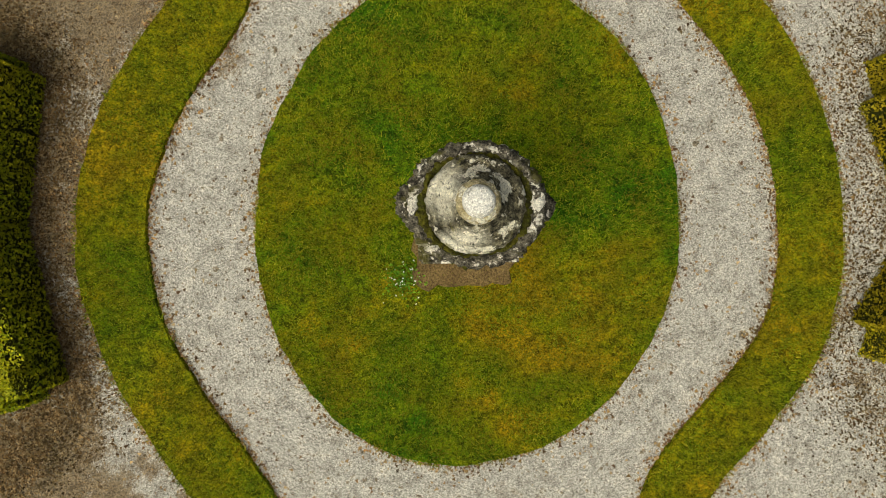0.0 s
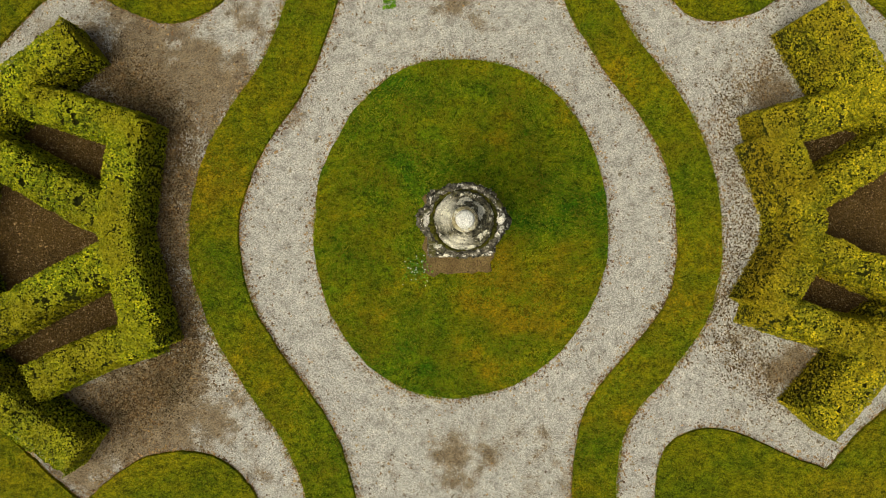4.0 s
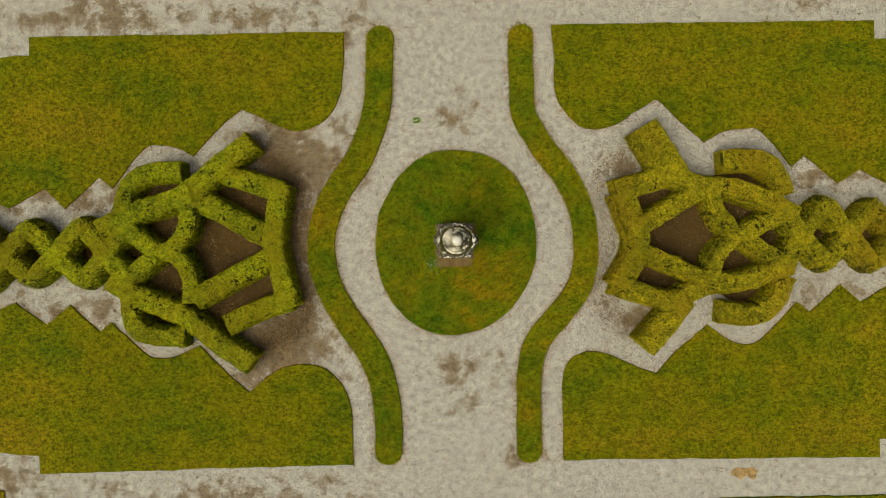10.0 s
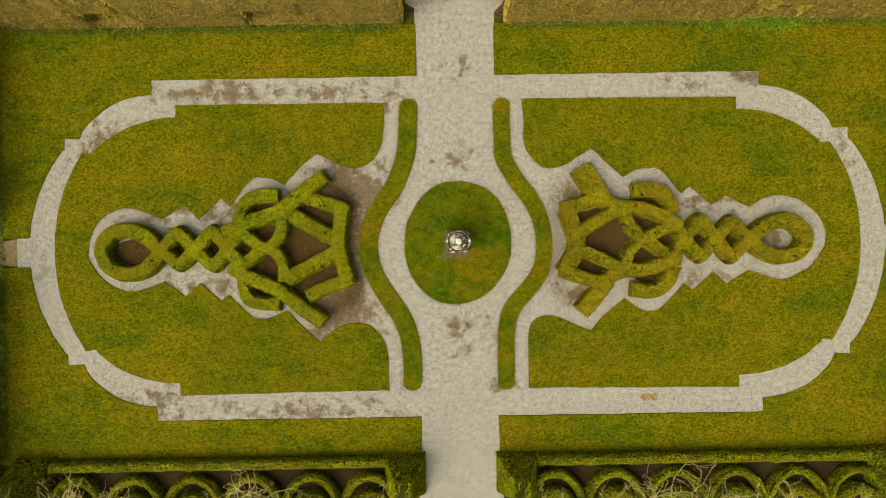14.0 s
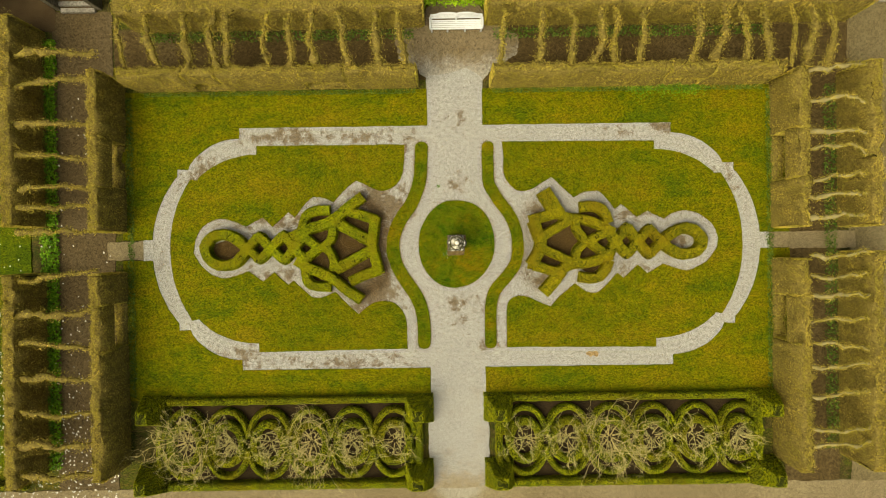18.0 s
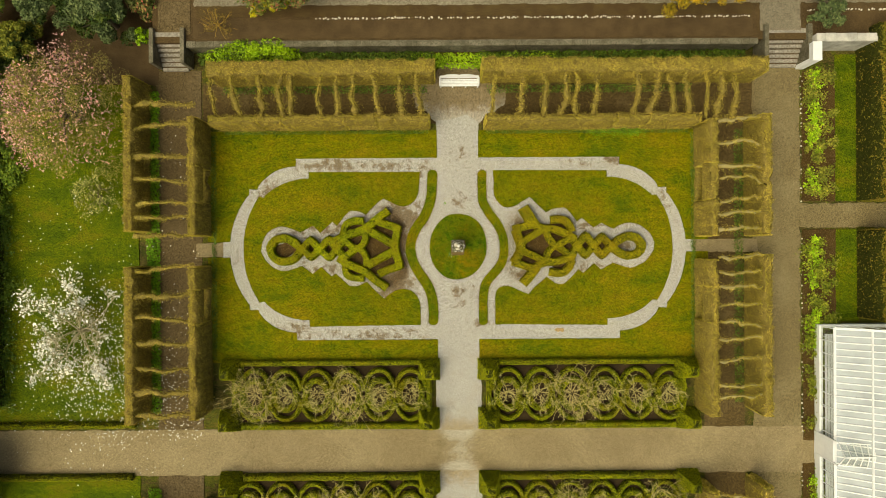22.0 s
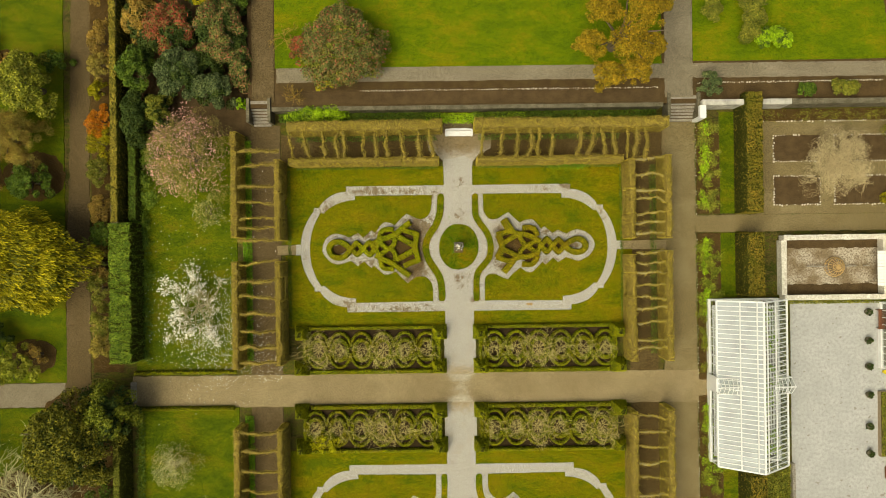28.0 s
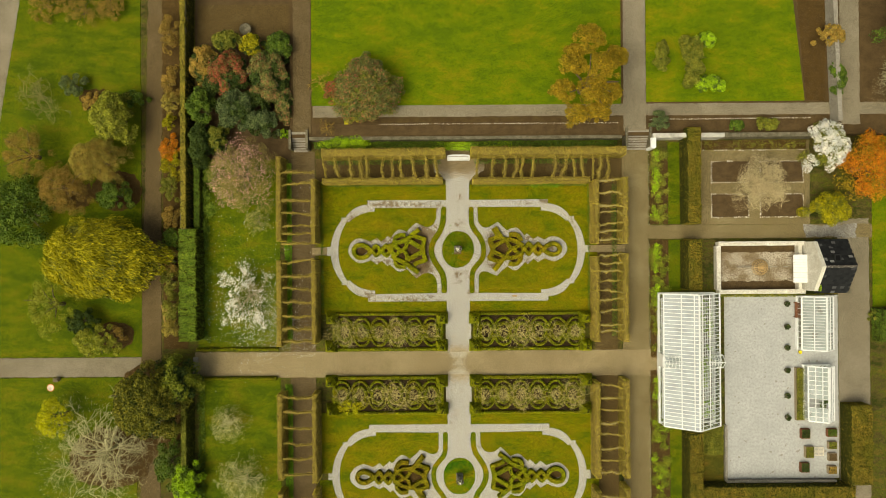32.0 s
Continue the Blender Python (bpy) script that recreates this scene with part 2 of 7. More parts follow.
M_BOX = leaf_material("box_leaves", [(0.045, 0.07, 0.003), (0.115, 0.145, 0.004), (0.178, 0.192, 0.006), (0.29, 0.28, 0.010)], 0.55, (0.26, 0.225, 0.008), 0.9, 1.7)
M_BOX_Y = leaf_material("yellow_box_leaves", [(0.05, 0.056, 0.003), (0.13, 0.128, 0.005), (0.195, 0.175, 0.007), (0.31, 0.255, 0.012)], 0.55, (0.26, 0.19, 0.009), 0.9, 1.5)
M_BOX_DARK = leaf_material("obelisk_box_leaves", [(0.06, 0.085, 0.003), (0.15, 0.165, 0.005), (0.24, 0.22, 0.007)], 0.55, gain=1.8)
M_HORN = leaf_material("hornbeam_twigs", [(0.17, 0.126, 0.022), (0.30, 0.228, 0.042), (0.42, 0.335, 0.075), (0.25, 0.225, 0.026)], 0.8, (0.35, 0.29, 0.033), 0.5, 1.5)
# near-black core colour stands for the shade deep between hedge leaves
M_SHADE_CORE = two_scale("shade_dark_core", (0.03, 0.033, 0.004), (0.06, 0.065, 0.006), (0.012, 0.014, 0.003), 5, 40, 0.95, 0.8, 0.03)
M_HORN_CORE = two_scale("hornbeam_core", (0.22, 0.165, 0.04), (0.33, 0.25, 0.062), (0.08, 0.06, 0.017), 2, 12, 0.95, 0.9, 0.06)
M_BARK = plain("bark", (0.16, 0.125, 0.085), 0.9)
M_SILVER = plain("silver_bark", (0.68, 0.64, 0.36), 0.9, 0, 0.3, 3, 0.0)
M_PALEBARK = plain("pale_bark", (0.50, 0.44, 0.27), 0.9, 0, 0.35, 3, 0.0)
M_TRACK = gravel("track_earth", (0.095, 0.068, 0.03), (0.14, 0.102, 0.048), (0.22, 0.175, 0.10), 0.5, (0.5, 0.7))
M_KITCHEN = gravel("kitchen_earth", (0.155, 0.122, 0.055), (0.22, 0.175, 0.085), (0.31, 0.26, 0.145), 0.4, (0.48, 0.66), rough_mix=0.45)
M_STONE = two_scale("weathered_stone", (0.075, 0.068, 0.06), (0.16, 0.145, 0.12), (0.045, 0.04, 0.036), 6, 30, 0.95, 0.9, 0.03, (0.3, 0.7), 7.0, (0.66, 0.62, 0.55), 0.60)
M_WALL = two_scale("old_wall_stone", (0.12, 0.105, 0.07), (0.24, 0.21, 0.15), (0.055, 0.055, 0.03), 1.5, 12, 0.95, 0.8, 0.03)
M_STEP = two_scale("step_stone", (0.27, 0.245, 0.20), (0.36, 0.33, 0.28), (0.15, 0.135, 0.105), 1.5, 9, 0.9, 0.5, 0.02)
M_WHITE = plain("white_paint", (0.78, 0.79, 0.78), 0.5, 0, 0.12, 2.0, 0.05)

# ---- mesh helpers ----


def part(name, bm, material, parent=None, label=""):
    me = bpy.data.meshes.new(name)
    if isinstance(bm, tuple):
        v, faces = bm
        fill_mesh(me, v, faces)
    else:
        bm.to_mesh(me)
        bm.free()
    me.materials.append(material)
    ob = new(name, me)
    if parent is not None:
        ob.parent = parent
    if label:
        ob["label"] = label
    return ob


def fill_mesh(me, v, faces):
    """v: n x 3 array; faces: list of arrays of equal-sided faces."""
    me.vertices.add(len(v))
    me.vertices.foreach_set("co", np.asarray(v, dtype=np.float32).ravel())
    loops = np.concatenate([f.ravel() for f in faces])
    sizes = np.concatenate([np.full(len(f), f.shape[1]) for f in faces])
    me.loops.add(len(loops))
    me.loops.foreach_set("vertex_index", loops.astype(np.int32))
    me.polygons.add(len(sizes))
    starts = np.concatenate([[0], np.cumsum(sizes)[:-1]])
    me.polygons.foreach_set("loop_start", starts.astype(np.int32))
    me.update(calc_edges=True)
    me.validate()


def merge(*sets):
    vs, fs, n = [], [], 0
    for v, faces in sets:
        vs.append(v)
        fs += [f + n for f in faces]
        n += len(v)
    return np.concatenate(vs), fs


def thing(name, at=(0, 0, 0), label="", category="", group="", kind=""):
    ob = new(name)
    ob.location = at
    return tagged(ob, label, category, group, kind)


def rng(seed):
    return np.random.default_rng(seed)


def spline(pts, closed=False, step=0.08):
    """A smooth line through pts; a point with a third value True is a sharp corner."""
    P = [np.array(p[:2], float) for p in pts]
    corner = [len(p) > 2 and p[2] for p in pts]
    n = len(P)
    out = []
    for i in range(n if closed else n - 1):
        p1, p2 = P[i], P[(i + 1) % n]
        p0 = P[(i - 1) % n] if (closed or i > 0) and not corner[i] else 2 * p1 - p2
        p3 = P[(i + 2) % n] if (closed or i + 2 < n) and not corner[(i + 1) % n] else 2 * p2 - p1
        k = max(1, int(np.linalg.norm(p2 - p1) / step))
        for j in range(k):
            t = j / k
            out.append(0.5 * (2 * p1 + (p2 - p0) * t + (2 * p0 - 5 * p1 + 4 * p2 - p3) * t * t + (3 * p1 - p0 - 3 * p2 + p3) * t ** 3))
    if not closed:
        out.append(P[-1])
    return np.array(out)


def arc(cx, cy, r, a0, a1, n=24, ry=None):
    a = np.radians(np.linspace(a0, a1, n))
    return np.stack([cx + r * np.cos(a), cy + (ry or r) * np.sin(a)], 1)


def rough_edge(line, amount, seed, step=0.07):
    """Resamples a closed outline and makes it uneven."""
    q = np.concatenate([line, line[:1]])
    out = []
    for a, b in zip(q[:-1], q[1:]):
        k = max(1, int(np.linalg.norm(b - a) / step))
        out += [a + (b - a) * j / k for j in range(k)]
    out = np.array(out)
    out[:, 0] += [amount * (noise.noise(Vector((x * 1.7, y * 1.7, seed))) + 0.7 * noise.noise(Vector((x * 7, y * 7, seed + 5)))) for x, y in out]
    out[:, 1] += [amount * (noise.noise(Vector((x * 1.7, y * 1.7, seed + 9))) + 0.7 * noise.noise(Vector((x * 7, y * 7, seed + 14)))) for x, y in out]
    return out


def slab(name, outline, z, material, depth=0.05, amount=0.0, seed=0, label="", kind="structure", category="", step=0.07, skirt=0.015):
    """A flat sheet with soft edges that stands depth thick, its top at z."""
    line = rough_edge(np.asarray(outline, float), amount, seed, step) if amount else np.asarray(outline, float)
    area = 0.5 * np.sum(line[:, 0] * np.roll(line[:, 1], -1) - line[:, 1] * np.roll(line[:, 0], -1))
    if area < 0:
        line = line[::-1]
    tang = np.roll(line, -1, 0) - np.roll(line, 1, 0)
    nrm = np.stack([tang[:, 1], -tang[:, 0]], 1) / (np.linalg.norm(tang, axis=1)[:, None] + 1e-9)
    bm = bmesh.new()
    top = [bm.verts.new((x, y, z)) for x, y in line]
    low = [bm.verts.new((x, y, z - depth)) for x, y in line + nrm * skirt]
    bm.faces.new(top)
    n = len(top)
    for i in range(n):
        bm.faces.new((top[i], low[i], low[(i + 1) % n], top[(i + 1) % n]))
    ob = part(name, bm, material)
    return tagged(ob, label, category, "", kind)


def box_outline(x0, y0, x1, y1):
    return [(x0, y0), (x1, y0), (x1, y1), (x0, y1)]


def leaf_cards(pts, nrm, size, r, spread=0.8, thin=1.0, along=None):
    """Small three-cornered leaves at pts, turned roughly along nrm; along: which way they point."""
    n = len(pts)
    d = nrm + r.normal(0, spread, (n, 3))
    d /= np.linalg.norm(d, axis=1)[:, None] + 1e-9
    a = np.cross(d, r.normal(0, 1, (n, 3))) if along is None else along + r.normal(0, 0.35, (n, 3))
    a /= np.linalg.norm(a, axis=1)[:, None] + 1e-9
    b = np.cross(d, a)
    b /= np.linalg.norm(b, axis=1)[:, None] + 1e-9
    s = (size * r.uniform(0.6, 1.3, n))[:, None]
    v = np.stack([pts - a * s, pts + a * s * 0.7 + b * s * 0.68 * thin, pts + a * s * 0.7 - b * s * 0.68 * thin], 1).reshape(-1, 3)
    return v, [np.arange(3 * n).reshape(n, 3)]


def tube(path, radii, sides=5):
    path = np.asarray(path, float)
    n = len(path)
    t = np.gradient(path, axis=0)
    t /= np.linalg.norm(t, axis=1)[:, None] + 1e-9
    up = np.where(np.abs(t[:, 2:3]) > 0.9, np.array([[1.0, 0, 0]]), np.array([[0, 0, 1.0]]))
    a = np.cross(t, up)
    a /= np.linalg.norm(a, axis=1)[:, None] + 1e-9
    b = np.cross(t, a)
    ang = np.linspace(0, 2 * np.pi, sides, endpoint=False)
    ring = a[:, None] * np.cos(ang)[None, :, None] + b[:, None] * np.sin(ang)[None, :, None]
    v = (path[:, None] + ring * np.asarray(radii, float)[:, None, None]).reshape(-1, 3)
    i = np.arange(n - 1)[:, None] * sides
    j = np.arange(sides)[None]
    k = (j + 1) % sides
    f = np.stack([i + j, i + k, i + sides + k, i + sides + j], 2).reshape(-1, 4)
    return v, [f]


def hedge_arrays(line, w, h, seed, closed=False, leaf=0.022, density=900, taper=0.03, lump=0.02, base=0.0, side=0.8, caps=True, thin=1.0, spread=0.5, holes=0, fuzz=0.0):
    """A clipped hedge along a line: an uneven body with rounded shoulders, covered in small leaves."""
    r = rng(seed)
    line = np.asarray(line, float)
    if closed:
        t = np.roll(line, -1, 0) - np.roll(line, 1, 0)
    else:
        t = np.gradient(line, axis=0)
    t /= np.linalg.norm(t, axis=1)[:, None] + 1e-9
    nr = np.stack([-t[:, 1], t[:, 0]], 1)
    half = w / 2
    sec = np.array([(-half - taper * 0.4, base), (-half, base + (h - base) * 0.55), (-half + taper, h - 0.05), (-half + taper + 0.06, h), (0, h + 0.01), (half - taper - 0.06, h), (half - taper, h - 0.05), (half, base + (h - base) * 0.55), (half + taper * 0.4, base)])
    m, k = len(line), len(sec)
    v = np.empty((m, k, 3))
    v[:, :, :2] = line[:, None] + nr[:, None] * sec[None, :, :1]
    v[:, :, 2] = sec[None, :, 1]
    lump_n = np.array([[noise.noise(Vector((p[0] * 2.3, p[1] * 2.3, p[2] * 2.3 + seed))) for p in row] for row in v])
    v[:, 1:-1] += lump_n[:, 1:-1, None] * lump * 1.6 + r.normal(0, lump * 0.5, (m, k - 2, 3))
    idx = np.arange(m * k).reshape(m, k)
    nxt = np.roll(idx, -1, 0) if closed else idx[1:]
    cur = idx if closed else idx[:-1]
    f = np.stack([cur[:, :-1], nxt[:, :-1], nxt[:, 1:], cur[:, 1:]], 2).reshape(-1, 4)
    fl = [f]
    if caps and not closed:
        fl += [idx[0][None, :], idx[-1][None, ::-1]]
    sunk = v.copy()
    if h < 1:
        sunk[:, 1:-1, 2] -= 0.06
        sunk[:, :, :2] += (line[:, None] - sunk[:, :, :2]) * 0.1
    body = (sunk.reshape(-1, 3), fl)
    length = np.linalg.norm(np.diff(line, axis=0), axis=1).sum()
    nt_, ns_ = int(length * w * density), int(length * (h - base) * 2 * density * side)
    out = []
    nests = max(1, int(length * holes * 0.42))
    hi_ = np.repeat(r.integers(0, m, nests), 6)
    nest = np.repeat(r.uniform(-half, half, nests), 6)
    nh = len(hi_)
    hole_at = np.concatenate([line[hi_] + nr[hi_] * nest[:, None] + r.normal(0, 0.05, (nh, 2)), r.uniform(0.6, 1.6, (nh, 1))], 1)
    hole_r = r.uniform(0.006, 0.034, nh) * np.repeat(r.uniform(0.5, 1.25, nests), 6)
    edge = min(0.2, 0.075 / w)
    share = (edge, 0.5 - edge, 0.5 - edge, edge)
    step_along = lambda n: r.integers(0, len(cur), n)
    for n, lo, hi in ((nt_, 2, 5), (ns_, 0, 7)):
        if n < 1:
            continue
        i, u, q = step_along(n), r.random(n), r.random(n)
        c = r.choice(4, n, p=share) + 2 if lo == 2 else np.where(r.random(n) < 0.5, r.integers(0, 2, n), r.integers(6, 8, n))
        p00, p10, p01, p11 = v[i, c], v.reshape(-1, 3)[nxt[i, c]], v[i, c + 1], v.reshape(-1, 3)[nxt[i, c + 1]]
        pts = (p00 * (1 - u[:, None]) + p10 * u[:, None]) * (1 - q[:, None]) + (p01 * (1 - u[:, None]) + p11 * u[:, None]) * q[:, None]
        nn = np.cross(p10 - p00, p01 - p00)
        nn /= -np.linalg.norm(nn, axis=1)[:, None] - 1e-9
        nn[:, 2] = np.where(lo == 2, np.abs(nn[:, 2]), nn[:, 2])
        pts = pts + nn * r.uniform(-0.2, 1.2, n)[:, None] * leaf
        mid = np.concatenate([line[i], np.full((n, 1), base + (h - base) * 0.4)], 1)
        nn *= np.sign((nn * (pts - mid)).sum(1))[:, None]
        pts = pts + nn * (fuzz * r.random(n) ** 2)[:, None]
        if holes:
            keep = np.ones(n, bool)
            for hc, hr in zip(hole_at, hole_r):
                keep &= np.hypot((pts[:, 0] - hc[0]) * hc[2], pts[:, 1] - hc[1]) > hr * r.uniform(0.75, 1.2, n)
            pts, nn = pts[keep], nn[keep]
        out.append(leaf_cards(pts, nn, leaf, r, spread, thin))
    if not closed and caps:
        for e, s in ((0, -1), (-1, 1)):
            n = int(w * (h - base) * density * side * 2)
            pts = np.empty((n, 3))
            pts[:, :2] = line[e] + nr[e] * r.uniform(-half, half, n)[:, None] + t[e] * s * r.uniform(0, leaf, n)[:, None]
            pts[:, 2] = r.uniform(base, h, n)
            out.append(leaf_cards(pts, np.tile(np.array([*(t[e] * s), 0.2]), (n, 1)), leaf, r))
    return body, merge(*out)


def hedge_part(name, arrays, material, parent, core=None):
    """A stretch of hedge: its leaves over a core, by default coloured dark for inner shade."""
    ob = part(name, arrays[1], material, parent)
    part("twiggy_core", arrays[0], core or M_SHADE_CORE, ob, "inner hedge core, dark by default to stand for shade")
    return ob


def polyline(pts, step=0.15):
    out = []
    for a, b in zip(pts[:-1], pts[1:]):
        a, b = np.array(a, float), np.array(b, float)
        k = max(1, int(np.linalg.norm(b - a) / step))
        out += [a + (b - a) * j / k for j in range(k)]
    return np.array(out + [np.array(pts[-1], float)])


def bm_box(bm, x0, y0, z0, x1, y1, z1, bevel=0.0):
    g = bmesh.ops.create_cube(bm, size=1.0)["verts"]
    for q in g:
        q.co = Vector((x0 + (q.co.x + 0.5) * (x1 - x0), y0 + (q.co.y + 0.5) * (y1 - y0), z0 + (q.co.z + 0.5) * (z1 - z0)))
    if bevel:
        bmesh.ops.bevel(bm, geom=list({e for q in g for e in q.link_edges}), offset=bevel, segments=2, affect="EDGES")


def box(x0, y0, z0, x1, y1, z1, bevel=0.0):
    bm = bmesh.new()
    bm_box(bm, x0, y0, z0, x1, y1, z1, bevel)
    return bm

# ---- ground ----
SOUTH = -26.72  # the twin garden lies mirrored beyond the cross path
slab("ground", box_outline(-1500, -1500, 1500, 1500), -0.06, M_GROUND, 0.3, label="rough grass and bare soil between the garden's beds", category="ground")
slab("gravel_court", [(-15.6, -7.0), (15.6, -7.0), (15.6, 6.9), (1.4, 6.9), (1.4, 8.4), (0.6, 8.9), (-0.3, 8.6), (-1.4, 8.5), (-1.4, 6.9), (-15.6, 6.9)], 0.0, M_GRAVEL, 0.04, label="pale pea gravel of the oval parterre walk", category="gravel path")
M_BENCHPATH = gravel("bench_gravel", (0.31, 0.28, 0.22), (0.45, 0.42, 0.35), (0.165, 0.12, 0.055), 0.8, (0.55, 0.6), spots=[(0.1, 11.1, 7.0, 2.8, 1.35)], ragged=0.12)
slab("main_path", [(-1.4, 8.45), (-0.5, 8.3), (0.5, 8.55), (1.4, 8.2), (1.9, 8.9), (3.1, 9.5), (3.2, 10.5), (1.8, 11.3), (0.9, 12.3), (-1.0, 12.3), (-1.7, 11.3), (-2.9, 10.5), (-2.7, 9.4), (-1.9, 8.9)], -0.003, M_BENCHPATH, 0.04, 0.16, 3, "brownish trodden gravel before the white bench", category="gravel path")
M_JUNCTION = gravel("trodden_gravel", (0.335, 0.325, 0.292), (0.485, 0.472, 0.43), (0.27, 0.21, 0.115), 0.8, (0.5, 0.62), spots=[(0, -13.4, 4.5, 3.2, 1.1)], rough_mix=0.34, ragged=0.12)
slab("main_path_south", box_outline(-1.5, -12.05, 1.5, -7.0), 0.001, M_JUNCTION, 0.04, 0.05, 4, "pale gravel path between the box beds", category="gravel path")
slab("main_path_south", box_outline(-1.5, -19.72, 1.5, -14.75), 0.001, M_JUNCTION, 0.04, 0.05, 6, "pale gravel path of the far parterre", category="gravel path")
slab("gravel_court_south", box_outline(-15.6, SOUTH - 6.9, 15.6, SOUTH + 7.0), 0.0, M_GRAVEL, 0.04, label="pale pea gravel of the second parterre", category="gravel path")
slab("cross_path", box_outline(-31.4, -15.0, 23.6, -11.95), -0.006, M_PATH, 0.05, 0.1, 5, "brown earth and gravel cross path", category="path", step=0.25)

# ---- lawns of the parterre ----
EDGE_NE = [(2.36, 5.18, True), (2.4, 4.41), (2.42, 3.59), (2.61, 3.17), (2.93, 2.84), (3.34, 2.72), (3.84, 2.83), (4.22, 3.08), (4.78, 3.4, True), (5.23, 2.97), (5.88, 2.37, True), (6.3, 2.59), (6.76, 2.66), (7.23, 2.59), (7.93, 1.76, True), (8.23, 2.01, True), (9.03, 1.34, True), (9.51, 1.66, True), (10.36, 1.24, True), (10.72, 1.48), (11.22, 1.64), (11.71, 1.61), (12.25, 1.39), (12.83, 0.85), (13.07, 0.26)]
EDGE_SE = [(2.45, -5.05, True), (2.46, -4.23), (2.47, -3.41), (2.53, -2.91), (2.72, -2.65), (3.1, -2.51), (3.59, -2.6), (4.08, -2.84), (4.67, -3.06, True), (5.07, -2.62), (5.87, -1.94, True), (6.44, -2.33), (6.84, -2.42), (7.22, -2.25), (8.0, -1.44, True), (8.3, -1.69, True), (9.05, -1.04, True), (9.5, -1.49, True), (10.28, -1.01, True), (10.61, -1.13), (11.02, -1.27), (11.51, -1.36), (12.01, -1.17), (12.55, -0.85), (13.0, -0.2)]
EDGE_NW = [(-2.52, 5.1, True), (-2.55, 4.41), (-2.64, 3.67), (-2.9, 3.18), (-3.31, 2.9), (-3.72, 2.82), (-4.13, 2.96), (-4.51, 3.15), (-4.95, 3.35, True), (-5.4, 3.01), (-6.12, 2.29, True), (-6.44, 2.46), (-6.85, 2.54), (-7.27, 2.47), (-8.04, 1.56, True), (-8.35, 1.83, True), (-9.15, 1.1, True), (-9.63, 1.59, True), (-10.47, 1.13, True), (-10.82, 1.3), (-11.31, 1.47), (-11.81, 1.53), (-12.3, 1.37), (-12.72, 1.05), (-13.01, 0.48)]
EDGE_SW = [(-2.51, -5.06, True), (-2.52, -4.31), (-2.56, -3.65), (-2.76, -3.15), (-3.17, -2.78), (-3.66, -2.68), (-4.16, -2.77), (-4.49, -2.96), (-4.91, -3.32, True), (-5.31, -2.98), (-6.07, -2.19, True), (-6.62, -2.43), (-6.95, -2.47), (-7.36, -2.35), (-8.12, -1.61, True), (-8.42, -1.82, True), (-9.1, -1.18, True), (-9.65, -1.64, True), (-10.38, -1.1, True), (-10.88, -1.29), (-11.46, -1.44), (-11.87, -1.4), (-12.36, -1.15), (-12.76, -0.76), (-13.1, -0.15)]


def knot_edge(side, end):
    """The zigzag lawn edge of one quarter, from the main path to the tip."""
    return spline({(1, 1): EDGE_NE, (1, -1): EDGE_SE, (-1, 1): EDGE_NW, (-1, -1): EDGE_SW}[side, end])


def oval_outer(n=20):
    """One quarter of the outer edge of the oval walk."""
    return np.concatenate([[(10.75, 6.04), (10.75, 5.53)], arc(10.75, 2.5, 3.02, 89, 35, n), [(13.3, 4.0), (13.86, 4.02), (13.88, 3.6)], arc(9.5, 0.1, 5.65, 38, 3, n)])


def oval_inner(n=20):
    return np.concatenate([[(9.9, 5.13), (9.9, 4.7)], arc(9.95, 0.5, 4.2, 89, 47, n), [(12.85, 3.46), (13.22, 3.5)], arc(8.2, 0.1, 6.05, 33, 0, n)])


def mirror(line, sx, sy):
    return np.asarray(line) * np.array([sx, sy])


def knot_lawn(side):
    inner = oval_inner()
    top, low = knot_edge(side, 1), knot_edge(side, -1)
    outline = np.concatenate([mirror(inner, side, 1), mirror(inner, side, -1)[::-1], low, top[::-1]])
    return outline


lawns = []
for side in (1, -1):
    lawns.append(slab("lawn", knot_lawn(side), 0.04, M_LAWN, 0.05, 0.022, 11 + side, "mown mossy lawn round the box knot", category="lawn"))
    for end in (1, -1):
        o = mirror(oval_outer(), side, end)
        far = 7.85 if end > 0 else 7.5
        gap = 0.52 if (side, end) != (1, -1) else 0.3
        pts = np.concatenate([[(side * 1.38, end * far), (side * 1.38, end * 6.04)], o[:-1], [(side * 15.15, end * gap), (side * 16.6, end * gap), (side * 16.6, end * far)]])
        lawns.append(slab("lawn", pts, 0.04, M_LAWN, 0.05, 0.022, 21 + side + 3 * end, "mown olive-green lawn between the oval walk and hedge", category="lawn"))
ring = spline([(-0.04, 2.28), (0.7, 2.17), (1.27, 1.8), (1.59, 1.38), (1.8, 0.81), (1.89, 0.15), (1.81, -0.51), (1.55, -1.08), (1.13, -1.57), (0.64, -1.89), (-0.11, -2.07), (-0.68, -1.95), (-1.09, -1.7), (-1.48, -1.28), (-1.72, -0.78), (-1.86, -0.2), (-1.87, 0.29), (-1.75, 0.87), (-1.41, 1.52), (-1.0, 1.98), (-0.53, 2.23)], True)
ring_lawn = slab("ring_lawn", ring, 0.045, M_TURF, 0.06, 0.03, 31, "oval lawn island round the stone urn", category="lawn")
lawns.append(ring_lawn)
STRIP_W = [(-1.68, 4.95), (-1.72, 3.9), (-1.81, 3.2), (-2.17, 2.24), (-2.68, 1.49), (-3.02, 0.84), (-3.16, 0.15), (-3.1, -0.51), (-2.86, -1.17), (-2.41, -1.87), (-2.01, -2.5), (-1.74, -3.25), (-1.66, -4.16), (-1.67, -4.8)]
